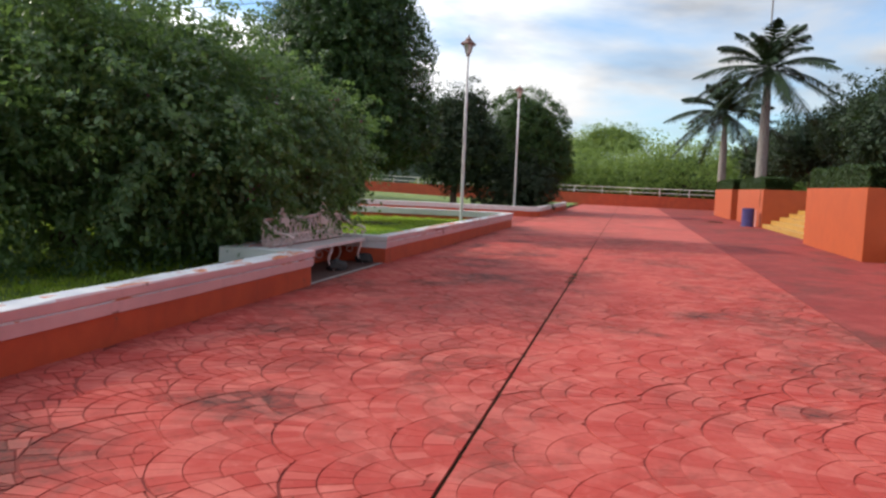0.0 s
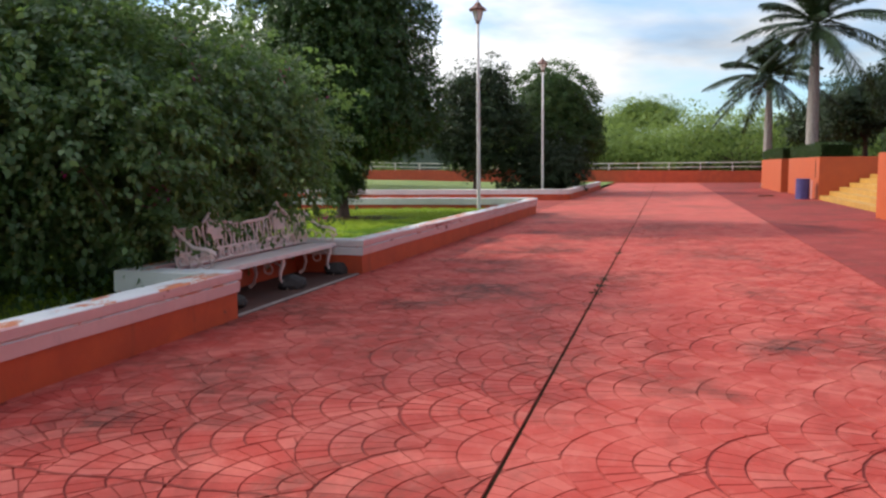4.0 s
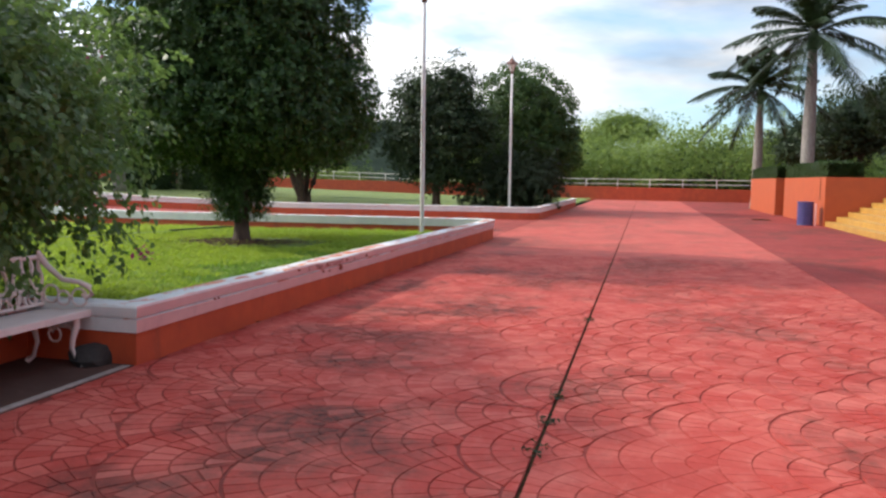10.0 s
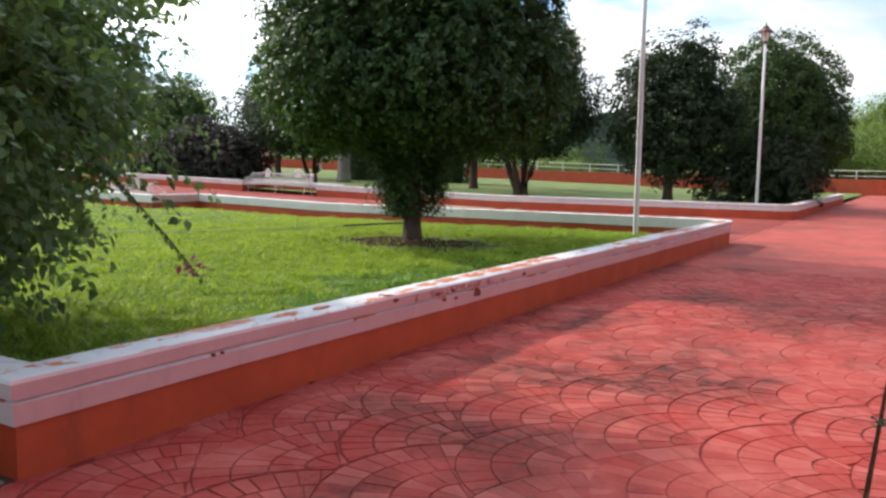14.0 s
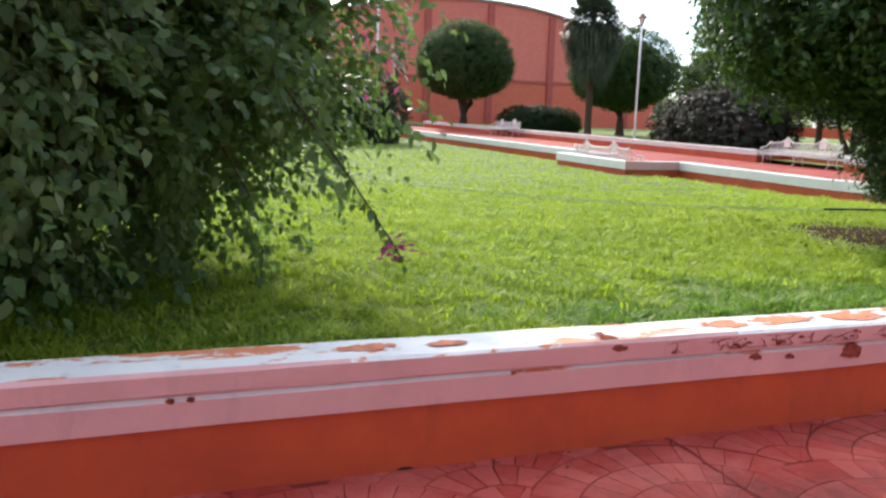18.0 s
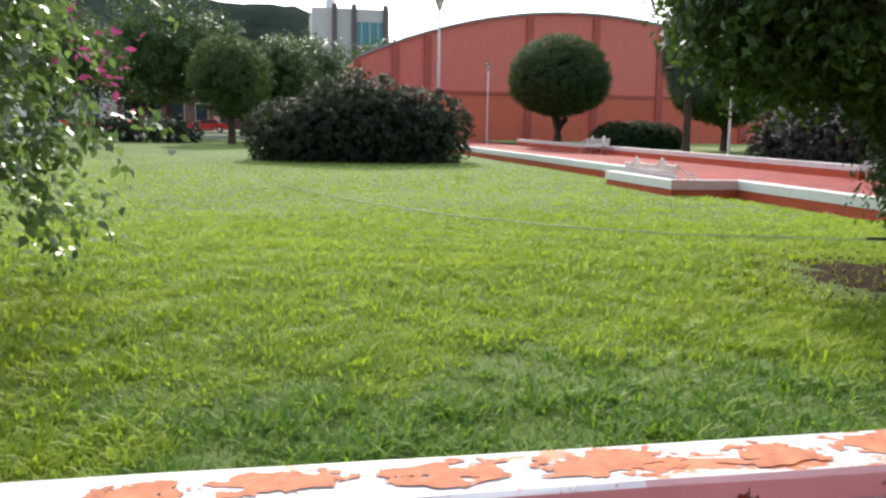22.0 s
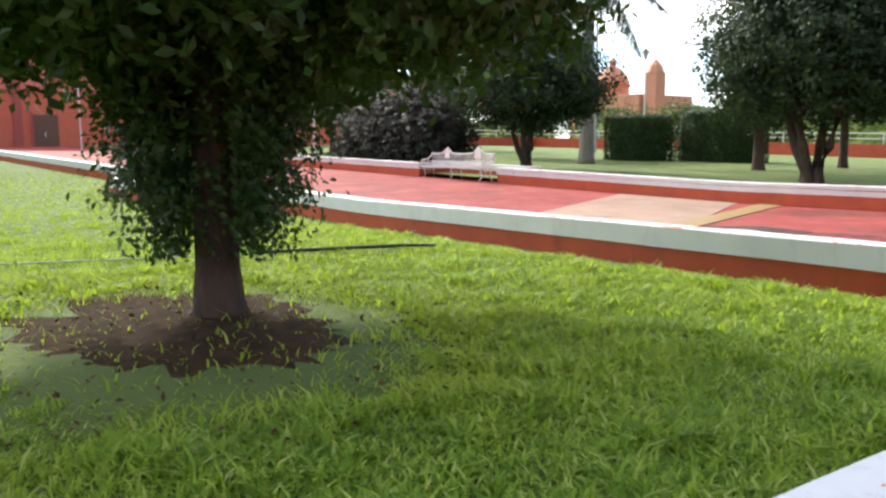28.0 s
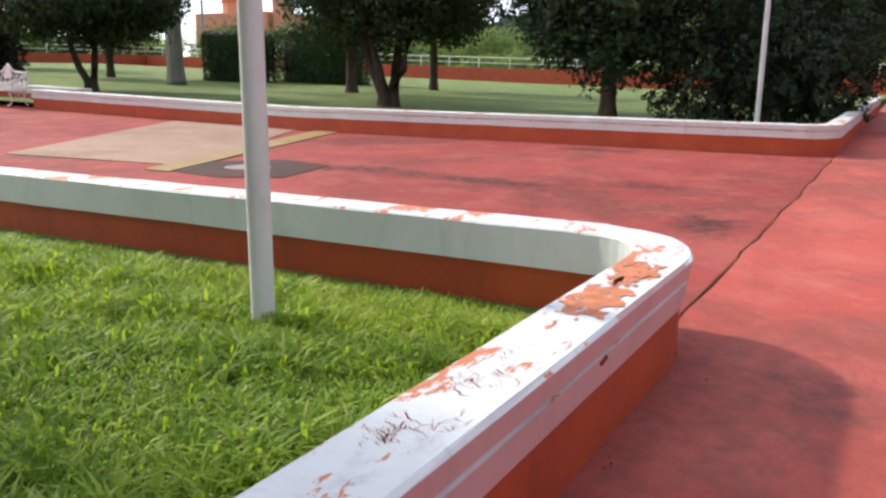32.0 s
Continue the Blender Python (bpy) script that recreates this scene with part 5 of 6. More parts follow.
def fan_palm(x, y, z, h, seed, label):
    ob = tagged(empty("palm_tree", pose(x, y, z)), label, "palm")
    rnd = random.Random(seed)
    bm = bmesh.new()
    lathe(bm, [(0.30, -0.1), (0.24, 0.4), (0.2, h * 0.6), (0.2, h)], 10)
    part("trunk", bm, mat_bark, ob, "rough brown trunk")
    for k in range(84):
        a, e = k * 2.39996, 1.5 - 2.1 * k / 84 + rnd.uniform(-0.1, 0.1)
        root = Vector((0, 0, h - 0.9))
        d = Vector((math.cos(a) * math.cos(e), math.sin(a) * math.cos(e), math.sin(e)))
        c = root + d * rnd.uniform(0.85, 1.3)
        u = d.cross(Vector((0, 0, 1))).normalized()
        n = u.cross(d)
        verts, faces = [tuple(root + u * 0.02), tuple(root - u * 0.02), tuple(c)], [(0, 1, 2)]
        for j in range(15):
            b = -1.5 + 3.0 * j / 14
            way = d * math.cos(b) + u * math.sin(b)
            ln = rnd.uniform(1.1, 1.45) * (0.75 + 0.25 * math.cos(b))
            cup = n * 0.18 * abs(math.sin(b))
            bend = c + way * ln * 0.6 + cup
            tip = c + way * ln + cup + Vector((0, 0, -0.22 * rnd.uniform(0.6, 1.4)))
            across = (u * math.cos(b) - d * math.sin(b)) * 0.075
            i = len(verts)
            verts += [tuple(c), tuple(bend - across), tuple(tip), tuple(bend + across)]
            faces.append((i, i + 1, i + 2, i + 3))
        raw("frond", verts, faces, mat_leaf_fan, ob)
    # old fans folded down round the trunk, closer to it the lower they hang
    for k in range(120):
        u = k / 120
        a, z0 = k * 2.39996 + rnd.uniform(-0.3, 0.3), h - 0.7 - 2.9 * u
        d, ln = Vector((math.cos(a), math.sin(a), 0)), rnd.uniform(1.2, 2.4)
        s = Vector((-d.y, d.x, 0))
        rad = (1.95 - 0.75 * u) * rnd.uniform(0.75, 1.1)
        verts, faces = [], []
        for j in range(7):
            w = (j - 3) * 0.15
            l = ln * rnd.uniform(0.7, 1.1) * (1 - 0.04 * (j - 3) ** 2)
            for p, q, wide in ((0.15, 0.0, 0.02), (0.8 * rad, -0.15, 0.05), (rad, -0.45 * l, 0.05), (rad * 0.88, -l, 0.008)):
                c = d * p + s * w * (0.2 + p) + Vector((0, 0, z0 + q))
                verts += [tuple(c - s * wide), tuple(c + s * wide)]
            i = len(verts) - 8
            faces += [(i, i + 1, i + 3, i + 2), (i + 2, i + 3, i + 5, i + 4), (i + 4, i + 5, i + 7, i + 6)]
        raw("hanging_frond", verts, faces, mat_leaf_fan, ob)
    return ob


fan_palm(-47.5, 41.7, 1.0, 8.2, 91, "fan palm with hanging fronds before the red hall")

# ---- trees on the terrace and beyond the boundary ----
for k, (x, y, h, w) in enumerate(((14.8, 46, 5.6, 2.5), (16.6, 57, 7.4, 3.2), (14.5, 66, 6.0, 3.0), (18.5, 38, 4.8, 2.3), (13.2, 73, 5.2, 2.8))):
    tree("tree", x, y, 1.2, 2.0, 0.2, [(0, 0, h * 0.72, w, w, h * 0.36), (w * 0.4, 0.3, h * 0.95, w * 0.55, w * 0.6, h * 0.2), (-w * 0.4, -0.5, h * 0.6, w * 0.6, w * 0.6, h * 0.28)], 800, 20, 0.25, 0.15, mat_leaf_dark, 100 + k,
         "dark leafy tree behind the orange planters", lump=0.25, group="terrace trees")
rng_far = random.Random(5)
spots = [(-78 + 3.1 * k + rng_far.uniform(-2, 2), 88 + rng_far.uniform(-4, 20), rng_far.uniform(5.0, 7.4)) for k in range(34)]
spots += [(-84 - 5.2 * k, 80 + rng_far.uniform(0, 26), rng_far.uniform(3.6, 5.2)) for k in range(14)]
for k, (x, y, h) in enumerate(spots):
    w = h * rng_far.uniform(0.75, 1.05)
    if -37 < x < -21 or -74 < x < -55:
        h, w = 0.45 * h, 0.4 * w
    z = land(x, y)
    tree("tree", x, y, z, h * 0.4, 0.14, [(0, 0, h * 0.75, w, w, h * 0.45), (w * 0.6, 0.3, h * 0.6, w * 0.7, w * 0.6, h * 0.35), (-w * 0.6, -0.4, h * 0.62, w * 0.7, w * 0.7, h * 0.38)], 330, 20, 0.34, 0.2,
         mat_leaf_far if k % 4 else mat_leaf_mid, 130 + k, "pale green acacia beyond the boundary wall", lump=0.2, group="trees beyond the wall")
tree("tree", -2.2, 112, land(-2, 112), 7.5, 0.25, [(0, 0, 8.6 - land(-2, 112), 4.0, 3.6, 1.7), (2.0, 0, 7.6 - land(-2, 112), 3.0, 3.0, 1.4), (-2.2, 0, 7.4 - land(-2, 112), 2.4, 2.4, 1.2)], 420, 20, 0.34, 0.2, mat_leaf_far, 160, "tall airy acacia rising above the scrub", lump=0.25)


# ---- the red hall ----
def hall():
    ob = tagged(empty("hall_building"), "large red hall with an arched roofline and brown pilasters", "building")
    y0, y1, x = 24.0, 70.0, -81.0

    def top(y):
        u = (y - 47.0) / 23.0
        return 14.5 - 5.2 * u * u

    n = 28
    ys = [y0 + (y1 - y0) * k / n for k in range(n + 1)]
    for name, lo, hi, mt, dx in (("lower_wall", lambda y: 0.5, lambda y: 6.3, mat_coral, 0.0), ("upper_wall", lambda y: 6.3, top, mat_gym_up, -0.06)):
        bm = bmesh.new()
        f = [bm.verts.new((x + dx, y, lo(y))) for y in ys] + [bm.verts.new((x + dx, y, hi(y))) for y in reversed(ys)]
        face = bm.faces.new(f)
        r = bmesh.ops.extrude_face_region(bm, geom=[face])
        bmesh.ops.translate(bm, verts=[v for v in r["geom"] if isinstance(v, bmesh.types.BMVert)], vec=(-0.35, 0, 0))
        bmesh.ops.recalc_face_normals(bm, faces=bm.faces)
        part(name, bm, mt, ob)
    for y in (24.2, 28.0, 31.2, 41.7, 48.8, 56.1, 66.0):
        part("pilaster", boxed(x - 0.02, x + 0.22, y - 0.35, y + 0.35, 0.5, top(y) - 0.25), mat_gym_trim, ob)
    part("string_course", boxed(x - 0.05, x + 0.12, y0, y1, 6.2, 6.5), mat_gym_trim, ob)
    bm = bmesh.new()
    rings = [[bm.verts.new((xx, y, top(y) + dz)) for y in ys for dz in (0.0, 0.22)] for xx in (x + 0.25, -135.0)]
    a, b = rings
    for k in range(0, 2 * n, 2):
        bm.faces.new((a[k + 1], a[k + 3], b[k + 3], b[k + 1]))
        bm.faces.new((a[k], b[k], b[k + 2], a[k + 2]))
        bm.faces.new((a[k], a[k + 2], a[k + 3], a[k + 1]))
    bmesh.ops.recalc_face_normals(bm, faces=bm.faces)
    part("roof", bm, mat_roof_grey, ob, "curved sheet roof edge")
    part("side_wall", boxed(-135, x - 0.4, y0, y0 + 0.3, 0.5, 9.3), mat_coral, ob, "orange-red side wall")
    part("side_wall", boxed(-135, x - 0.4, y1 - 0.3, y1, 0.5, 9.3), mat_coral, ob, "orange-red side wall")
    for k in range(5):
        xx = -86 - 8 * k
        part("side_window", boxed(xx - 1.2, xx + 1.2, y0 - 0.05, y0 + 0.1, 5.6, 8.0), mat_window, ob)
    d = part("door", boxed(x + 0.01, x + 0.1, 32.4, 34.4, 1.5, 4.4, bevel=0.02), mat_door, ob, "brown sheet metal door")
    part("door_frame", boxed(x + 0.005, x + 0.16, 32.2, 32.39, 1.5, 4.6), mat_gym_trim, ob)
    part("door_handle", boxed(x + 0.1, x + 0.18, 33.3, 33.36, 2.4, 2.9), mat_chrome, d, "metal pull handle")
    return ob


hall()


# ---- town behind ----
def block_house(name, x, y, z, dx, dy, h, wall_mat, label, cols, rows, win_mat, face="E", wf=0.5, flat=True):
    ob = tagged(empty(name, pose(x, y, z)), label, "building")
    part("wall", boxed(-dx, 0, -dy / 2, dy / 2, -2, h, bevel=0.05), wall_mat, ob)
    part("roof_parapet", boxed(-dx - 0.15, 0.15, -dy / 2 - 0.15, dy / 2 + 0.15, h, h + 0.45, bevel=0.04), mat_grey, ob)
    for i in range(cols):
        for j in range(rows):
            cy = -dy / 2 + dy * (i + 0.5) / cols
            cz = h * (j + 0.55) / rows
            w, hh = dy / cols * wf / 2, h / rows * 0.22
            fr = part("window_frame", boxed(0.0, 0.09, cy - w - 0.08, cy + w + 0.08, cz - hh - 0.08, cz + hh + 0.08), mat_cream, ob)
            part("window_pane", boxed(0.03, 0.11, cy - w, cy + w, cz - hh, cz + hh), win_mat, fr)
    return ob


def hotel():
    ob = tagged(empty("hotel_building", pose(-172, 31, 3)), "tall cream building with brown columns and teal windows", "building")
    part("wall", boxed(-16, 0, -8, 8, -3, 25.5, bevel=0.1), mat_cream, ob)
    for y in (-3.4, 0.6, 7.2):
        part("column", boxed(0.0, 0.7, y - 0.5, y + 0.5, -2, 26.3), mat_rib, ob, "dark column")
    part("balcony_slab", boxed(0.0, 1.2, 1.2, 6.6, 17.4, 18.0), mat_grey, ob)
    part("window_band", boxed(0.02, 0.4, 1.2, 6.6, 18.1, 22.8), mat_teal, ob, "teal glazed windows")
    for y in (2.2, 3.9, 5.6):
        part("mullion", boxed(0.4, 0.55, y - 0.1, y + 0.1, 18.1, 22.8), mat_cream, ob)
    part("lower_window", boxed(0.02, 0.4, 1.2, 6.6, 12.0, 16.0), mat_window, ob)
    part("water_tank", lathe(bmesh.new(), [(1.0, 25.9), (1.1, 26.2), (1.1, 27.6), (0.4, 28.2)], 14, (-4, -4, 0)), mat_carwhite, ob, "white water tank")
    return ob


hotel()
block_house("house", -150, 14, 3, 10, 14, 11, mat_housered, "pinkish house below the wooded hill", 3, 2, mat_window)
block_house("house", -112, 2, 2, 10, 12, 5.0, mat_housered, "low brown shop building behind parked cars", 4, 1, mat_window)
block_house("house", -120, -14, 2, 10, 14, 6.5, mat_cream, "pale two-storey house across the road", 4, 2, mat_window)
block_house("house", -140, -6, 3, 10, 12, 8.5, mat_grey, "grey concrete house on the slope", 3, 2, mat_window)
block_house("house", -160, -24, 4, 12, 14, 9, mat_cream, "cream house on the slope", 3, 2, mat_window)
block_house("house", -118, -34, 2, 10, 16, 6, mat_housered, "orange house across the road", 4, 2, mat_window)
block_house("house", -165, 50, 4, 10, 14, 10, mat_cream, "cream house behind the hall", 3, 2, mat_window)


def church():
    ob = tagged(empty("church", pose(-121, 150, 0)), "salmon-coloured church with a dome and bell tower", "church")
    part("nave", boxed(-7, 12, -8, 8, -4, 11.5, bevel=0.1), mat_salmon, ob)
    part("drum", lathe(bmesh.new(), [(3.6, 11.4), (3.6, 13.8), (3.9, 14.0)], 12, (-2.5, 0, 0)), mat_salmon, ob)
    part("dome", lathe(bmesh.new(), [(3.7, 14.0), (3.5, 15.2), (2.9, 16.5), (1.8, 17.6), (0.7, 18.2)], 16, (-2.5, 0, 0)), mat_salmon, ob, smooth=True)
    part("lantern", lathe(bmesh.new(), [(0.7, 18.1), (0.7, 19.3), (0.1, 20.3)], 8, (-2.5, 0, 0)), mat_salmon, ob)
    part("bell_tower", boxed(12.4, 15.2, -7, -4.2, -4, 15.5, bevel=0.1), mat_salmon, ob)
    part("tower_cap", lathe(bmesh.new(), [(1.7, 15.5), (1.3, 16.8), (0.2, 18.0)], 8, (13.8, -5.6, 0)), mat_salmon, ob)
    for k in range(5):
        part("window", boxed(-5 + 3.4 * k, -3.8 + 3.4 * k, -8.05, -7.9, 5, 8.2), mat_window, ob)
    return ob


church()


# ---- parked cars on the road west ----
def car(x, y, z, rz, paint, label):
    ob = tagged(empty("car", pose(x, y, z, 0, 0, rz)), label, "car", "parked cars")
    bm = bmesh.new()
    side = [(-2.1, 0.35), (-2.15, 0.75), (-1.9, 0.95), (-1.1, 1.0), (-0.55, 1.42), (0.9, 1.45), (1.55, 1.02), (2.1, 0.92), (2.15, 0.35)]
    a = [bm.verts.new((px, -0.85, pz)) for px, pz in side]
    b = [bm.verts.new((px, 0.85, pz)) for px, pz in side]
    bm.faces.new(a)
    bm.faces.new(b[::-1])
    for k in range(len(side)):
        bm.faces.new((a[k], b[k], b[(k + 1) % len(side)], a[(k + 1) % len(side)]))
    bmesh.ops.recalc_face_normals(bm, faces=bm.faces)
    part("body", bm, paint, ob)
    for s in (-0.86, 0.78):
        part("side_window", boxed(-0.75, 1.1, s, s + 0.08, 1.02, 1.36), mat_window, ob)
    for wx in (-1.35, 1.35):
        for wy in (-0.8, 0.8):
            bm = bmesh.new()
            lathe(bm, [(0.32, -0.1), (0.34, -0.06), (0.34, 0.06), (0.32, 0.1)], 14)
            bmesh.ops.rotate(bm, verts=bm.verts, matrix=Matrix.Rotation(math.pi / 2, 3, "X"))
            bmesh.ops.translate(bm, verts=bm.verts, vec=(wx, wy, 0.34))
            wheel = part("wheel", bm, mat_tyre, ob)
            rim = lathe(bmesh.new(), [(0.2, -0.115), (0.2, 0.115)], 12)
            bmesh.ops.rotate(rim, verts=rim.verts, matrix=Matrix.Rotation(math.pi / 2, 3, "X"))
            bmesh.ops.translate(rim, verts=rim.verts, vec=(wx, wy, 0.34))
            part("rim", rim, mat_chrome, wheel, "grey wheel rim")
    return ob


for k, (y, p) in enumerate(((-6.5, mat_carred), (-1.6, mat_carred), (3.6, mat_carwhite), (8.4, mat_carred), (-12.0, mat_carwhite))):
    car(-99, y, rise(-99) - 0.05, 90, p, "red parked car on the far road" if p is mat_carred else "white parked car on the far road")
road = tagged(link_bm("road", boxed(-106, -92, -60, 22, 1.0, rise(-96) - 0.03), mat_grey), "grey road beyond the lawn", "road", kind="structure")
tagged(link_bm("kerb_path", boxed(-66.5, -63.5, -40, 24.4, 0.8, rise(-64) + 0.32), mat_kerb), "pale footpath across the end of the lawn", "path", kind="structure")

# ---- west trees between lawn and road ----
tree("tree", -45.3, 5.7, 0.85, 2.2, 0.26, [(0, 0, 4.4, 3.0, 3.0, 2.2), (0.6, -0.6, 5.4, 2.2, 2.2, 1.6)], 600, 20, 0.22, 0.13, mat_leaf_mid, 201, "leafy round tree on the near lawn")
tree("tree", -52, 14.0, 1.0, 1.9, 0.24, [(0, 0, 4.1, 2.3, 2.3, 2.3)], 700, 20, 0.15, 0.11, mat_leaf_mid, 202, "clipped round tree at the lawn end", lump=0.04)
tree("tree", -60, 16.8, 1.1, 2.2, 0.24, [(0, 0, 4.6, 2.3, 2.3, 2.4)], 520, 20, 0.24, 0.15, mat_leaf_ficus, 203, "dark tree beside the clipped one")
tree("tree", -70, -2.0, 1.4, 2.4, 0.26, [(0, 0, 5.6, 3.6, 3.6, 3.0)], 520, 20, 0.28, 0.17, mat_leaf_ficus, 204, "dark tree near the road")
tree("tree", -58, -14.0, 1.1, 2.4, 0.26, [(0, 0, 5.4, 3.8, 3.8, 3.0)], 520, 20, 0.28, 0.17, mat_leaf_ficus, 205, "dark tree on the near lawn")
tree("tree", -40, -6.0, 0.7, 2.4, 0.26, [(0, 0, 5.0, 3.4, 3.4, 2.8)], 520, 20, 0.26, 0.16, mat_leaf_mid, 206, "green tree on the near lawn")
tree("tree", -66, 8.5, 1.4, 2.6, 0.3, [(0, 0, 6.4, 4.6, 5.0, 3.6), (1.0, 2.6, 5.2, 3.0, 3.0, 2.4)], 900, 20, 0.28, 0.17, mat_leaf_ficus, 210, "broad dark shade tree before the road")
for k, (x, y) in enumerate(((-62, -4.0), (-78, 4.0), (-86, 13.0), (-70, -12.0), (-82, -6.0))):
    tree("tree", x, y, rise(x), 2.4, 0.28, [(0, 0, 5.4, 3.6, 3.8, 2.8), (0.6, 1.8, 4.2, 2.4, 2.4, 1.8)], 600, 20, 0.28, 0.18, mat_leaf_dark, 240 + k, "dark shade tree along the road", group="roadside trees")
tree("tree", -74, 19.0, 1.5, 2.6, 0.3, [(0, 0, 5.6, 3.4, 3.6, 3.0)], 700, 20, 0.28, 0.17, mat_leaf_ficus, 211, "dark shade tree beside the parked cars")
shrub(-53, 8.8, 1.0, [(0, -1.8, 0.7, 1.4, 1.7, 1.0), (0, 1.4, 0.7, 1.4, 1.8, 1.0)], 260, 0.11, mat_leaf_bush, 207, "low flowering shrub bed at the lawn end", 0.16, 0.12, extra=10)
shrub(-53, 17.6, 1.0, [(0, 0, 0.6, 1.3, 1.7, 0.9)], 140, 0.11, mat_leaf_bush, 208, "low dark shrub at the lawn end", 0.16, 0.1)
for k in range(9):
    x, y = -128 - 9 * (k % 3), -46 + 13 * k
    tree("tree", x, y, 3, 3, 0.3, [(0, 0, 7.0 + k % 4, 5.0, 5.0, 4.2)], 260, 18, 0.5, 0.38, mat_leaf_ficus, 220 + k, "dark tree among the houses on the slope", lump=0.22, group="trees on the slope")


# ---- hills ----
def hill(name, label, cx, cy, ax, ay, width, depth, height, seed):
    n, m = 60, 14
    verts, faces = [], []
    ax, ay = Vector((ax, ay)).normalized()
    for j in range(m + 1):
        v = j / m
        for i in range(n + 1):
            u = i / n
            x = cx + ax * (u - 0.5) * width + ay * -1 * (v - 0.5) * depth * -1
            y = cy + ay * (u - 0.5) * width + ax * (v - 0.5) * depth * -1
            env = math.sin(math.pi * min(1, max(0, u))) ** 0.45 * math.sin(math.pi * v) ** 0.8
            h = height * env * (0.75 + 0.38 * noise.fractal(Vector((u * 4 + seed, v * 1.2, seed)), 1.0, 2.0, 5))
            verts.append((x, y, h - 3))
    for j in range(m):
        for i in range(n):
            a = j * (n + 1) + i
            faces.append((a, a + 1, a + n + 2, a + n + 1))
    ob = raw(name, verts, faces, mat_hill, smooth=True)
    return tagged(ob, label, "hill", kind="structure")


hill("backdrop_hill", "wooded hill behind the town", -520, -110, 0, 1, 800, 400, 94, 2.0)
hill("backdrop_hill", "blue-green ridge in the distance", -1100, -520, 0, 1, 1300, 500, 170, 5.0)
hill("backdrop_ridge", "low wooded ridge beyond the scrub", 60, 900, 1, 0, 1800, 350, 58, 9.0)
hill("backdrop_ridge", "hazy blue hill in the distance", -420, 1250, 1, 0, 900, 400, 120, 13.0)

# overhead wire between two slender masts
for x, y, z, h in ((9.9, 60.0, 1.2, 17.5), (-46.0, 66.0, 0.8, 15.0)):
    ob = tagged(empty("utility_mast", pose(x, y, z)), "slender grey steel mast carrying a wire", "mast")
    part("pole", lathe(bmesh.new(), [(0.1, -0.1), (0.09, h * 0.5), (0.05, h), (0.02, h + 0.1)], 8), mat_roof_grey, ob)
bm = bmesh.new()
tube(bm, [(9.9 - 5.59 * k, 60 + 0.6 * k, 18.4 - 0.28 * k + 0.02 * (k - 5) ** 2) for k in range(11)], 0.03, 4)
tagged(link_bm("overhead_cable", bm, mat_black), "thin overhead cable against the sky", "cable")


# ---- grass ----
def shade_strip(x, y):
    """Where the shade band beside the wall is put into the grass colour."""
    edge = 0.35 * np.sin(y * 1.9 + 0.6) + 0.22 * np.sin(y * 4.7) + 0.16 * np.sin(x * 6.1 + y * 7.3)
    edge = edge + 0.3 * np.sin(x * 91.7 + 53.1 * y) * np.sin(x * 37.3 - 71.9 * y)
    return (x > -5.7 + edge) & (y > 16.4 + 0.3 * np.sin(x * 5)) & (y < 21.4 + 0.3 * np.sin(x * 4))


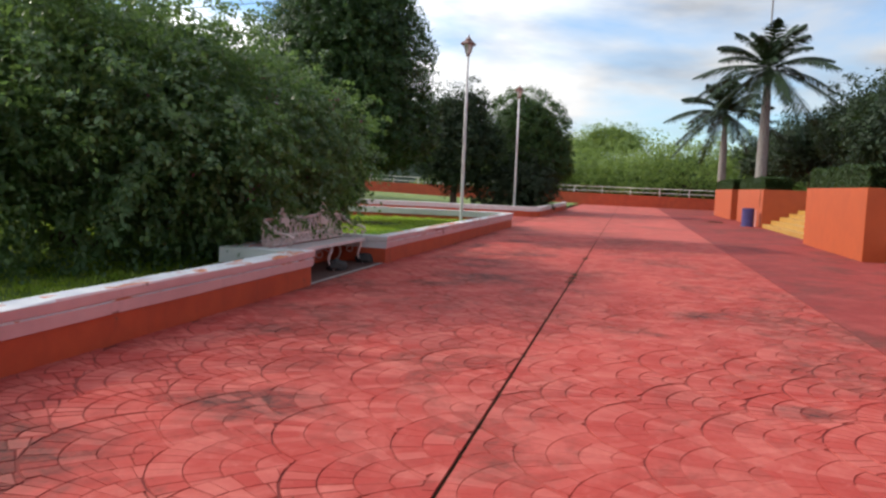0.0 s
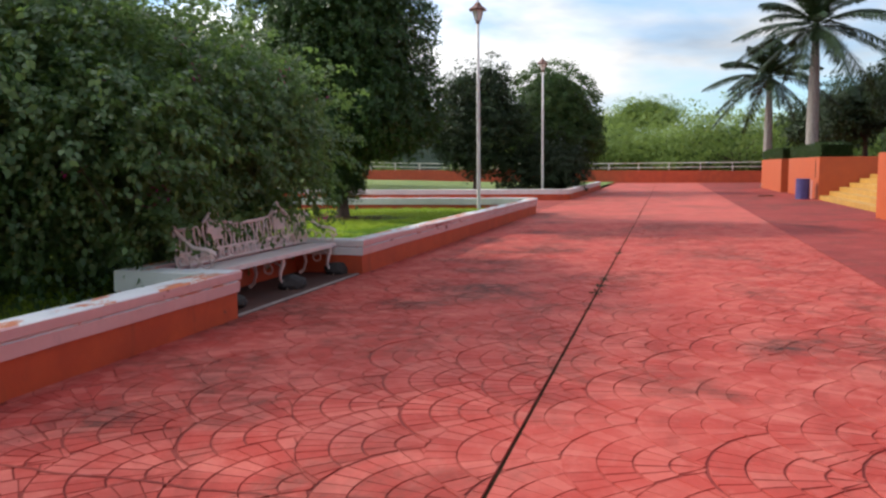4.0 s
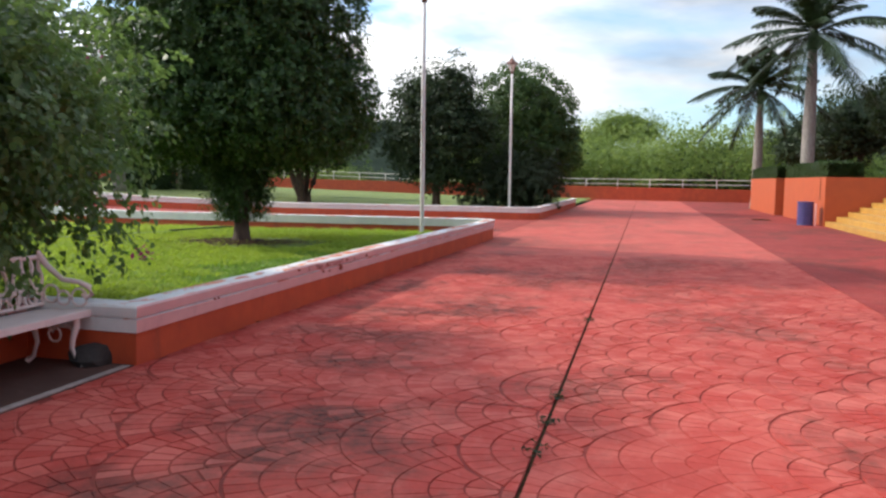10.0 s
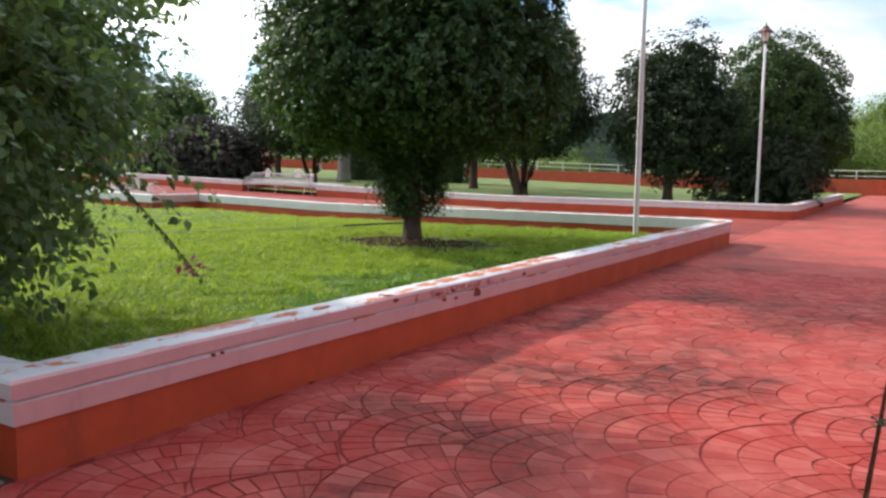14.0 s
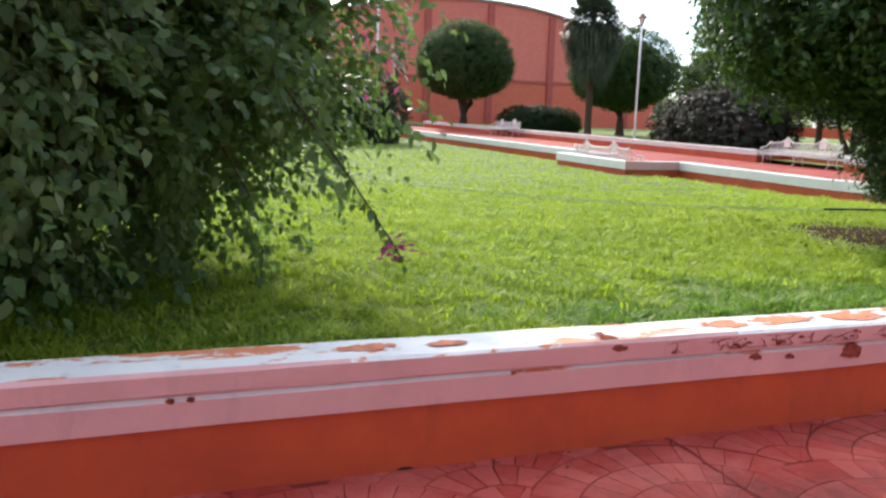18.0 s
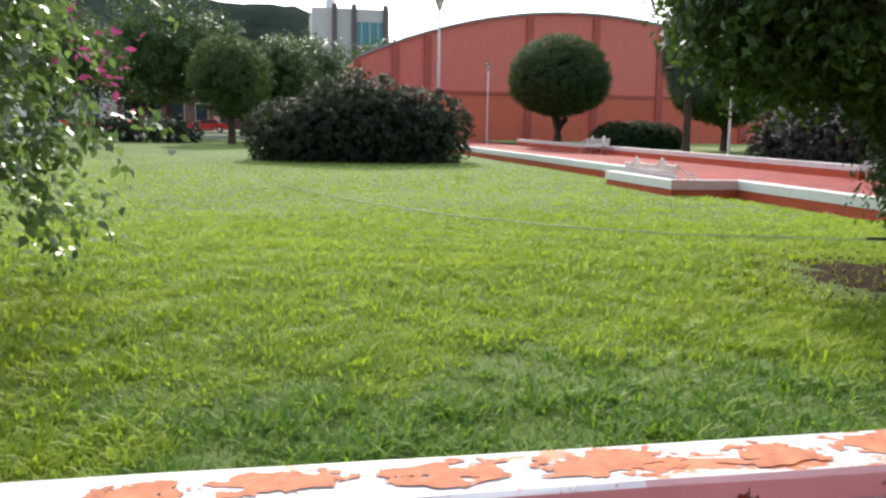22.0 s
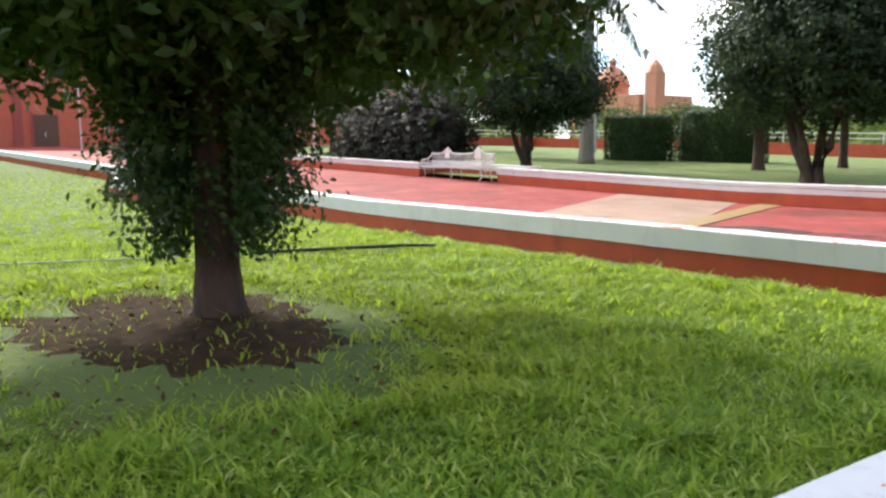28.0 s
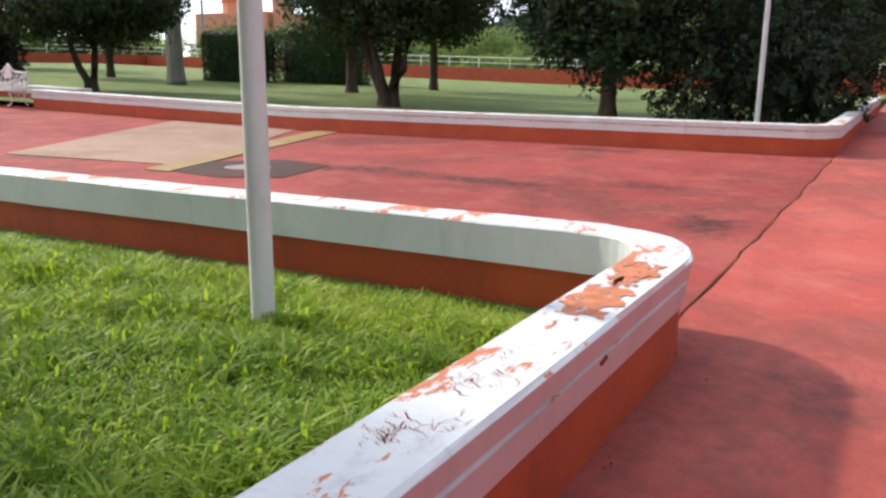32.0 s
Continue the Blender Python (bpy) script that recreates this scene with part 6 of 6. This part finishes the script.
def grass(name, x0, x1, y0, y1, count, size, seed, near, green=False):
    """Short lawn blades, denser towards the low wall."""
    rng = np.random.default_rng(seed)
    u = 1 - np.sqrt(1 - rng.uniform(0, 1, count) ** near)
    x = x1 - (x1 - x0) * u
    y = rng.uniform(y0, y1, count)
    # blades grow in loose tufts
    per = 7
    cx, cy = np.repeat(x[::per], per)[:count], np.repeat(y[::per], per)[:count]
    a = rng.uniform(0, math.tau, count)
    out = np.abs(rng.normal(0, 0.034, count))
    x, y = cx + np.cos(a) * out, cy + np.sin(a) * out
    tall = np.repeat(rng.uniform(0.6, 1.3, count // per + 1), per)[:count]
    ok = ~((x > -4.8) & (y > 9.2) & (y < 13.4)) & ~((x < -18.3) & (x > -22.1) & (y > 26.6 + 0.06 * (x + 3.6)))
    ok &= y < 28.47 + 0.06 * (x + 3.6)
    ok &= x < -3.645 + 0.01 * np.maximum(0, y - 14)
    ok &= shade_strip(x, y) if green else ~shade_strip(x, y)
    bare = ((x + 7.6) / 1.95) ** 2 + ((y - 23.1) / 1.55) ** 2
    ok &= (bare > 1) | (rng.uniform(0, 1, count) < 0.03 + 0.8 * np.clip(bare - 0.5, 0, 1))
    x, y, a, tall = x[ok], y[ok], a[ok], tall[ok]
    n = len(x)
    a = a + rng.normal(0, 0.7, n)
    g = 0.125 + 0.025 * np.maximum(0, -x - 14) - dip(x, y)
    by_wall = np.clip((28.6 + 0.06 * (x + 3.6) - y) / 0.5, 0.45, 1)
    tuft = 0.75 + 0.35 * np.sin(x * 5.1 + 1.3 * np.sin(y * 4.3)) * np.sin(y * 4.7 + 1.1 * np.sin(x * 3.9))
    h = size * rng.uniform(0.6, 1.3, n) * tuft * tall * by_wall
    lean = rng.uniform(0.2, 1.15, n)
    w = 0.0034 + 0.040 * h * rng.uniform(0.6, 1.2, n)
    base = np.stack([x, y, g], 1)
    side = np.stack([-np.sin(a), np.cos(a), np.zeros(n)], 1) * w[:, None]
    way = np.stack([np.cos(a) * lean, np.sin(a) * lean, np.ones(n)], 1)
    way /= np.linalg.norm(way, axis=1)[:, None]
    mid = base + way * (h * 0.55)[:, None]
    tip = mid + (way + np.stack([np.cos(a) * 0.9, np.sin(a) * 0.9, np.full(n, -0.35)], 1)) * (h * 0.42)[:, None]
    v = np.empty((n, 5, 3))
    v[:, 0], v[:, 1], v[:, 2], v[:, 3], v[:, 4] = base - side, base + side, mid + side * 0.8, tip, mid - side * 0.8
    me = bpy.data.meshes.new(name)
    me.vertices.add(n * 5)
    me.vertices.foreach_set("co", v.ravel())
    me.loops.add(n * 7)
    i = np.arange(n)[:, None] * 5
    me.loops.foreach_set("vertex_index", np.concatenate([i, i + 1, i + 2, i + 4, i + 4, i + 2, i + 3], 1).ravel())
    me.polygons.add(n * 2)
    starts = np.stack([np.arange(n) * 7, np.arange(n) * 7 + 4], 1).ravel()
    me.polygons.foreach_set("loop_start", starts)
    me.update()
    me.materials.append(mat_shaded_grass if green else mat_grass)
    return tagged(new(name, me), "deep green grass beside the wall, shade put into its colour" if green else "short bright green lawn grass", "grass", kind="stuff")


grass("grass", -16, -3.50, 12.5, 28.5, 330000, 0.098, 301, 1.0)
grass("grass", -34, -3.5, 6, 28.5, 220000, 0.085, 302, 1.0)
grass("grass", -5.16, -4.86, 27.2, 27.5, 260, 0.17, 305, 1.0)
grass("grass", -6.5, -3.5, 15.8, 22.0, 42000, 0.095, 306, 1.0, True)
grass("grass", -9, -3.62, -6, 12.5, 30000, 0.06, 303, 1.3)
grass("grass", -10, -3.55, 19.5, 28.5, 34000, 0.118, 304, 1.0)

# bare soil and litter round the large tree, and the garden hose
bm = bmesh.new()
rng_s = random.Random(9)
mid_v = bm.verts.new((-7.75, 23.2, 0.155))
ring_v = []
for k in range(80):
    a = k * math.tau / 80
    r = 1 + 0.3 * noise.fractal(Vector((math.cos(a) * 2.6, math.sin(a) * 2.6, 4)), 0.6, 2.0, 5)
    ring_v.append(bm.verts.new((-7.75 + 2.0 * r * math.cos(a), 23.2 + 1.6 * r * math.sin(a), 0.118)))
for k in range(80):
    bm.faces.new((mid_v, ring_v[k], ring_v[(k + 1) % 80]))
tagged(link_bm("soil", bm, mat_dirt), "bare brown soil ring under the large tree", "soil", kind="structure")
rng_l = np.random.default_rng(77)
n_l = 700
aa, rr = rng_l.uniform(0, math.tau, n_l), np.sqrt(rng_l.uniform(0, 1, n_l))
tagged(leaf_mesh("leaf_litter", np.stack([-7.6 + 2.3 * rr * np.cos(aa), 23.0 + 1.9 * rr * np.sin(aa), 0.165 + 0.02 * rng_l.uniform(0, 1, n_l)], 1), np.tile((0, 0, 1.0), (n_l, 1)), 0.026, mat_litter, None, rng_l),
       "dry fallen leaves under the tree", "leaves", kind="stuff")
bm = bmesh.new()
tube(bm, [(-10.2, 26.85, 0.19), (-10.5, 26.2, 0.18), (-10.8, 25.2, 0.17), (-11.1, 24.0, 0.18), (-11.6, 22.5, 0.18), (-12.6, 21.0, 0.2), (-14.5, 19.6, 0.22), (-17, 18.2, 0.29), (-20, 17.0, 0.34)], 0.011, 6)
tagged(link_bm("garden_hose", bm, mat_hose, smooth=True), "pale green garden hose lying across the lawn", "hose")
bm = bmesh.new()
tube(bm, [(-10.2, 26.85, 0.19), (-10.35, 26.5, 0.2), (-10.6, 25.7, 0.2), (-10.85, 24.9, 0.19)], 0.02, 6)
tagged(link_bm("hose_sleeve", bm, mat_black, smooth=True), "thicker dark sleeve at the hose end", "hose")


# ---- stamped stones of the promenade: overlapping fans of four nested arcs, each band cut by radial joints ----
FAN, FAN_ROW = 0.73, 0.69


def clip_half(poly, px, py, nx, ny, d):
    """The part of a polygon that lies beyond a line."""
    out = []
    for (ax, ay), (bx, by) in zip(poly, poly[1:] + poly[:1]):
        fa, fb = (ax - px) * nx + (ay - py) * ny - d, (bx - px) * nx + (by - py) * ny - d
        if fa >= 0:
            out.append((ax, ay))
        if (fa >= 0) != (fb >= 0):
            u = fa / (fa - fb)
            out.append((ax + (bx - ax) * u, ay + (by - ay) * u))
    return out


def stones(x0, x1, y0, y1, pick):
    rnd = random.Random(404)
    joined, singles = [], []
    for j in range(int(y0 / FAN_ROW) - 1, int(y1 / FAN_ROW) + 1):
        for i in range(int(x0 / FAN) - 1, int(x1 / FAN) + 3):
            cx, cy = 0.644 + i * FAN + (j % 2) * FAN / 2 + rnd.uniform(-0.008, 0.008), 0.26 + j * FAN_ROW
            for k in range(4):
                r0, r1 = (0.012, 0.1825, 0.365, 0.5475, 0.73)[k:k + 2]
                n = (4, 9, 14, 18)[k]
                turn = rnd.uniform(-0.03, 0.03)
                edges = [-1.45 + 2.9 * q / n + turn + rnd.uniform(-0.02, 0.02) for q in range(n + 1)]
                for q in range(n):
                    rm, am = (r0 + r1) / 2, (edges[q] + edges[q + 1]) / 2
                    mx, my = cx - rm * math.cos(am), cy + rm * math.sin(am)
                    if not (x0 - 0.15 < mx < x1 + 0.15 and y0 < my < y1):
                        continue
                    worn = noise.noise(Vector((mx * 0.55, my * 0.42, 7.0))) + 0.4 * noise.noise(Vector((mx * 2.3, my * 2.1, 3.0)))
                    g = 0.0046 * min(1.35, max(0.12, 0.75 + 2.2 * worn))
                    ga = 0.8 * g / rm * rnd.choice((0.4, 0.8, 1.0, 1.4))
                    e0, e1 = edges[q] + ga, edges[q + 1] - ga
                    poly = [(cx - r * math.cos(t), cy + r * math.sin(t)) for r, t in
                            ((r0 + g, e0), (r1 - g, e0), (r1 - g, am), (r1 - g, e1), (r0 + g, e1), (r0 + g, am))]
                    for s in (-1, 1):
                        bx, by = cx + FAN / 2, cy + s * FAN_ROW
                        d = math.hypot(mx - bx, my - by)
                        if d < FAN + 0.16:
                            poly = clip_half(poly, bx, by, (mx - bx) / d, (my - by) / d, FAN + g)
                    for px, nx in ((x0, 1), (x1, -1)):
                        poly = clip_half(poly, px, 0, nx, 0, 0)
                    if len(poly) < 3:
                        continue
                    area = abs(sum(ax * by - bx * ay for (ax, ay), (bx, by) in zip(poly, poly[1:] + poly[:1]))) / 2
                    if area < 0.0012:
                        continue
                    z = rnd.uniform(-0.0016, 0.0008)
                    qx, qy = sum(p[0] for p in poly) / len(poly), sum(p[1] for p in poly) / len(poly)
                    top = [((px - qx) * 0.975 + qx, (py - qy) * 0.975 + qy, z) for px, py in poly]
                    low = [(px, py, -0.008) for px, py in poly]
                    (singles if area > 0.012 and pick(qx, qy) and len(singles) < 150 else joined).append(top + low)
    return joined, singles


def stone_faces(n, b=0):
    m = n // 2
    return [tuple(b + k for k in reversed(range(m)))] + [(b + k, b + (k + 1) % m, b + m + (k + 1) % m, b + m + k) for k in range(m)]


for x0, x1 in ((-3.44, -0.012), (0.012, 3.39)):
    joined, singles = stones(x0, x1, -1.0, 24.2, lambda x, y: -1.3 < x < 1.3 and 9.8 < y < 12.6)
    vs, fs = [], []
    for st in joined:
        fs += stone_faces(len(st), len(vs))
        vs += st
    raw("stamped_stones", vs, fs, mat_red, pave, "stamped stones in overlapping fans")["kind"] = "stuff"
    for st in singles:
        raw("stamped_stone", st, stone_faces(len(st)), mat_red, pave)
    part("far_slab", boxed(x0, x1, 24.0, 76, -0.05, -0.0005), mat_red, pave, "worn red concrete further along")
    part("near_slab", boxed(x0, x1, -25, -1.0, -0.05, -0.001), mat_red, pave, "worn red concrete behind")

for k, y in enumerate((5.6, 9.2, 12.8, 16.4)):
    rnd_c = random.Random(70 + k)
    cut = [(-3.43 + 0.085 * q, y + 0.012 * math.sin(q * 0.7) + rnd_c.uniform(-0.008, 0.008), rnd_c.uniform(0.004, 0.013)) for q in range(41)]
    raw("control_joint", [(x, yy + e * w, 0.0026) for x, yy, w in cut for e in (-1, 1)], [(2 * q, 2 * q + 2, 2 * q + 3, 2 * q + 1) for q in range(40)], mat_red_joint, pave, "dark cut joint across the slab")

# bare patches where the coping paint has flaked off
wall_b = bpy.data.objects["wall_1"]
rnd_p = random.Random(55)


def ragged(name, cx, cy, wx, ly, z, material, parent, label, seed, limit=None, freq=(26.0, 15.0), cell=0.009, off=0.0):
    """A flat ragged mark: the part of a small grid where a noisy field is positive."""
    hx = limit or wx * 1.4
    nx, ny = max(10, int(2 * hx / cell)), max(12, int(ly * 2.6 / cell))
    pts = {}
    for i in range(nx + 1):
        for j in range(ny + 1):
            dx, dy = -hx + 2 * hx * i / nx, ly * 1.3 * (2 * j / ny - 1)
            f = 0.75 - ((dx - off) / wx) ** 2 * 0.8 - (dy / ly) ** 2 + 1.15 * noise.fractal(Vector((dx * freq[0], (cy + dy) * freq[1], seed)), 0.7, 2.1, 5)
            if j in (0, ny) or (not limit and i in (0, nx)):
                f = -1.0
            pts[i, j] = (Vector((cx + dx, cy + dy, z)), f)
    bm = bmesh.new()
    for i in range(nx):
        for j in range(ny):
            for tri in (((i, j), (i + 1, j), (i + 1, j + 1)), ((i, j), (i + 1, j + 1), (i, j + 1))):
                poly = []
                for q in range(3):
                    (p0, f0), (p1, f1) = pts[tri[q]], pts[tri[(q + 1) % 3]]
                    if f0 > 0:
                        poly.append(p0)
                    if (f0 > 0) != (f1 > 0):
                        poly.append(p0.lerp(p1, f0 / (f0 - f1)))
                if len(poly) > 2:
                    bm.faces.new([bm.verts.new(p) for p in poly])
    bmesh.ops.remove_doubles(bm, verts=bm.verts, dist=0.0004)
    return part(name, bm, material, parent, label)


def bare_patch(y, ly, off, wx, seed):
    ragged("bare_patch", -3.53 + 0.01 * max(0, y - 14), y, wx, ly, 0.4972 + 0.0012 * (int(seed * 20) % 3), mat_flake, wall_b, "orange underpaint where white has flaked", seed, 0.118, off=off)


for y, ly, off, wx in ((15.0, 0.13, 0.0, 0.05), (15.35, 0.09, 0.02, 0.04), (16.75, 0.12, 0.01, 0.06), (17.1, 0.2, -0.01, 0.07), (17.55, 0.22, 0.0, 0.08), (18.05, 0.26, 0.0, 0.09), (18.55, 0.16, 0.02, 0.08),
                       (18.95, 0.18, -0.02, 0.08), (19.35, 0.15, 0.0, 0.09), (24.2, 0.42, 0.0, 0.07), (24.85, 0.4, 0.0, 0.07), (25.35, 0.16, 0.02, 0.05), (27.35, 0.3, 0.01, 0.09), (27.8, 0.22, 0.0, 0.08), (20.4, 0.1, 0.0, 0.05), (21.6, 0.2, 0.0, 0.06), (22.7, 0.16, 0.0, 0.05)):
    bare_patch(y, ly, off, wx, y)
flake_rnd = random.Random(88)
small_chips = tuple((flake_rnd.uniform(16.65, 17.5), flake_rnd.uniform(0.425, 0.46), flake_rnd.uniform(0.006, 0.022), flake_rnd.uniform(0.004, 0.010)) for k in range(14))
for y, z, w, h in small_chips + ((17.44, 0.352, 0.075, 0.05), (16.85, 0.365, 0.045, 0.02), (17.05, 0.352, 0.035, 0.016), (14.25, 0.38, 0.018, 0.012), (14.32, 0.38, 0.016, 0.01), (15.6, 0.38, 0.014, 0.01), (27.1, 0.365, 0.05, 0.014), (16.1, 0.46, 0.05, 0.018)):
    x = -3.45 + 0.01 * (y - 14) + (0.0485 if z < 0.39 else 0.0645)
    bm = bmesh.new()
    ring = []
    for k in range(14):
        a = k * math.tau / 14
        r = 0.8 + 0.5 * noise.noise(Vector((math.cos(a) * 2, math.sin(a) * 2, y)))
        ring.append(bm.verts.new((x, y + w * r * math.cos(a), z + h * r * math.sin(a))))
    bm.faces.new(ring)
    low = [bm.verts.new((x - 0.012, v.co.y, v.co.z)) for v in ring]
    for k in range(14):
        bm.faces.new((ring[k], low[k], low[(k + 1) % 14], ring[(k + 1) % 14]))
    bmesh.ops.recalc_face_normals(bm, faces=bm.faces)
    part("chip", bm, mat_chip, wall_b, "dark chip in the coping edge")

# hairline cracks spreading through the coping paint
crack_rnd = random.Random(41)


def hairline(y, z, a, length, w, depth=0):
    """A thin branching crack on the upright coping face."""
    pts = [(y, z)]
    for k in range(6):
        a += crack_rnd.gauss(0, 0.55)
        y, z = y + length / 6 * math.cos(a), z + length / 6 * math.sin(a) * 0.8
        z = min(0.468, max(0.418, z))
        pts.append((y, z))
        if depth < 2 and crack_rnd.random() < 0.35:
            hairline(y, z, a + crack_rnd.choice((-1, 1)) * crack_rnd.uniform(0.7, 1.5), length * 0.6, w * 0.8, depth + 1)
    verts = []
    for k, (py, pz) in enumerate(pts):
        px = -3.45 + 0.01 * (py - 14) + 0.0648
        hw = w * (1 - 0.8 * abs(2 * k / 6 - 1)) * crack_rnd.uniform(0.6, 1.4)
        verts += [(px, py, pz - hw), (px, py + 0.3 * hw, pz + hw), (px - 0.006, py, pz)]
    faces = []
    for k in range(6):
        q = 3 * k
        faces += [(q, q + 3, q + 4, q + 1), (q + 1, q + 4, q + 5, q + 2), (q, q + 2, q + 5, q + 3)]
    raw("hairline_crack", verts, faces, mat_chip, wall_b, "dark hairline crack in the coping paint")


for y0, z0, a0, l0 in ((16.55, 0.455, 0.2, 0.2), (16.72, 0.43, -0.4, 0.16), (16.85, 0.46, -0.9, 0.22), (16.98, 0.44, 0.3, 0.24), (17.1, 0.425, 0.8, 0.16), (17.25, 0.45, -0.5, 0.2), (16.35, 0.46, -0.3, 0.14),
                       (17.55, 0.435, 0.1, 0.2), (17.9, 0.45, -1.0, 0.12), (18.4, 0.46, -1.2, 0.1)):
    hairline(y0, z0, a0, l0, 0.0024)


def vein(x, y, a, length, w, depth=0):
    """A thin branching crack in the paint of the coping top."""
    pts = [(x, y)]
    for k in range(5):
        a += crack_rnd.gauss(0, 0.5)
        x, y = x + length / 5 * math.cos(a), y + length / 5 * math.sin(a)
        pts.append((x, y))
        if depth < 2 and crack_rnd.random() < 0.5:
            vein(x, y, a + crack_rnd.choice((-1, 1)) * crack_rnd.uniform(0.6, 1.3), length * 0.55, w * 0.8, depth + 1)
    axis = -3.53 + 0.01 * (pts[0][1] - 14)
    pts = [(max(axis - 0.11, min(axis + 0.11, px)), py) for px, py in pts]
    verts = [v for k, (px, py) in enumerate(pts) for hw in [w * (1.1 - k / 5) * crack_rnd.uniform(0.6, 1.3)] for v in ((px - hw, py - hw, 0.4974), (px + hw, py + hw, 0.4974))]
    raw("paint_crack", verts, [(2 * k, 2 * k + 1, 2 * k + 3, 2 * k + 2) for k in range(5)], mat_vein, wall_b, "brown vein-like crack in the white paint")


for y0 in (26.07, 26.44, 26.15, 26.35, 26.54):
    for k in range(3):
        vein(-3.53 + 0.01 * (y0 - 14) + crack_rnd.uniform(-0.06, 0.06), y0 + crack_rnd.uniform(-0.09, 0.09), crack_rnd.uniform(0, math.tau), 0.11, 0.0014)

spot_rnd = random.Random(93)
for k in range(12):
    y, z = spot_rnd.uniform(13.5, 28.0), 0.004
    x = -3.4265 + 0.01 * (y - 14)
    w, h = spot_rnd.uniform(0.015, 0.04), spot_rnd.uniform(0.003, 0.008)
    ring = [(x, y + w * (0.7 + 0.5 * spot_rnd.random()) * math.cos(a), max(0.001, z + h * (0.7 + 0.5 * spot_rnd.random()) * math.sin(a))) for a in [q * math.tau / 10 for q in range(10)]]
    raw("foot_stain", ring + [(px - 0.008, py, pz) for px, py, pz in ring], [tuple(range(10))] + [(q, (q + 1) % 10, 10 + (q + 1) % 10, 10 + q) for q in range(10)], mat_dirt, wall_b, "dark mould spot at the wall foot")

# small weeds in the joint
for k, (y, r) in enumerate(((12.5, 0.07), (11.95, 0.09), (13.1, 0.05), (16.4, 0.05))):
    rng_w = np.random.default_rng(500 + k)
    c = np.stack([rng_w.normal(0, r * 0.5, 40), rng_w.normal(0, r, 40), abs(rng_w.normal(0.015, 0.01, 40))], 1)
    ob = leaf_mesh("weed", c + np.array((0.01, y, 0)), np.tile((0, 0, 1.0), (40, 1)), 0.02, mat_leaf_bush, None, rng_w)
    tagged(ob, "small dusty weed growing in the paving joint", "weed", kind="stuff")

# grit and small dry leaves along the foot of the wall and on the paving
rng_g = np.random.default_rng(606)
n_g = 420
gx = -3.42 + np.abs(rng_g.normal(0, 0.22, n_g))
gy = rng_g.uniform(13.4, 30, n_g)
far = rng_g.uniform(0, 1, n_g) < 0.3
gx = np.where(far, rng_g.uniform(-3.3, 3.2, n_g), gx)
gy = np.where(far, rng_g.uniform(0, 30, n_g), gy)
grit = leaf_mesh("ground_litter", np.stack([gx, gy, np.full(n_g, 0.008)], 1), np.tile((0, 0, 2.5), (n_g, 1)), 0.011, mat_litter, None, rng_g)
tagged(grit, "small dry leaves and grit scattered on the paving", "litter", kind="stuff")
rnd_d = random.Random(31)
foot = [(-3.452 + 0.01 * max(0, y - 14), y) for y in [13.3 + 0.12 * k for k in range(126)]]
raw("dirt_line", [(x + (0.0 if s == 0 else rnd_d.uniform(0.002, 0.022)), y, 0.0035 if s else 0.012) for x, y in foot for s in (0, 1)],
    [(2 * k, 2 * k + 1, 2 * k + 3, 2 * k + 2) for k in range(125)], mat_dirt, pave, "dark dirt gathered at the wall foot")
ragged("chip", -3.51, 16.05, 0.05, 0.055, 0.5005, mat_chip, wall_b, "dark hole in the coping top", 8.3, 0.118, freq=(30, 24), cell=0.006, off=0.07)
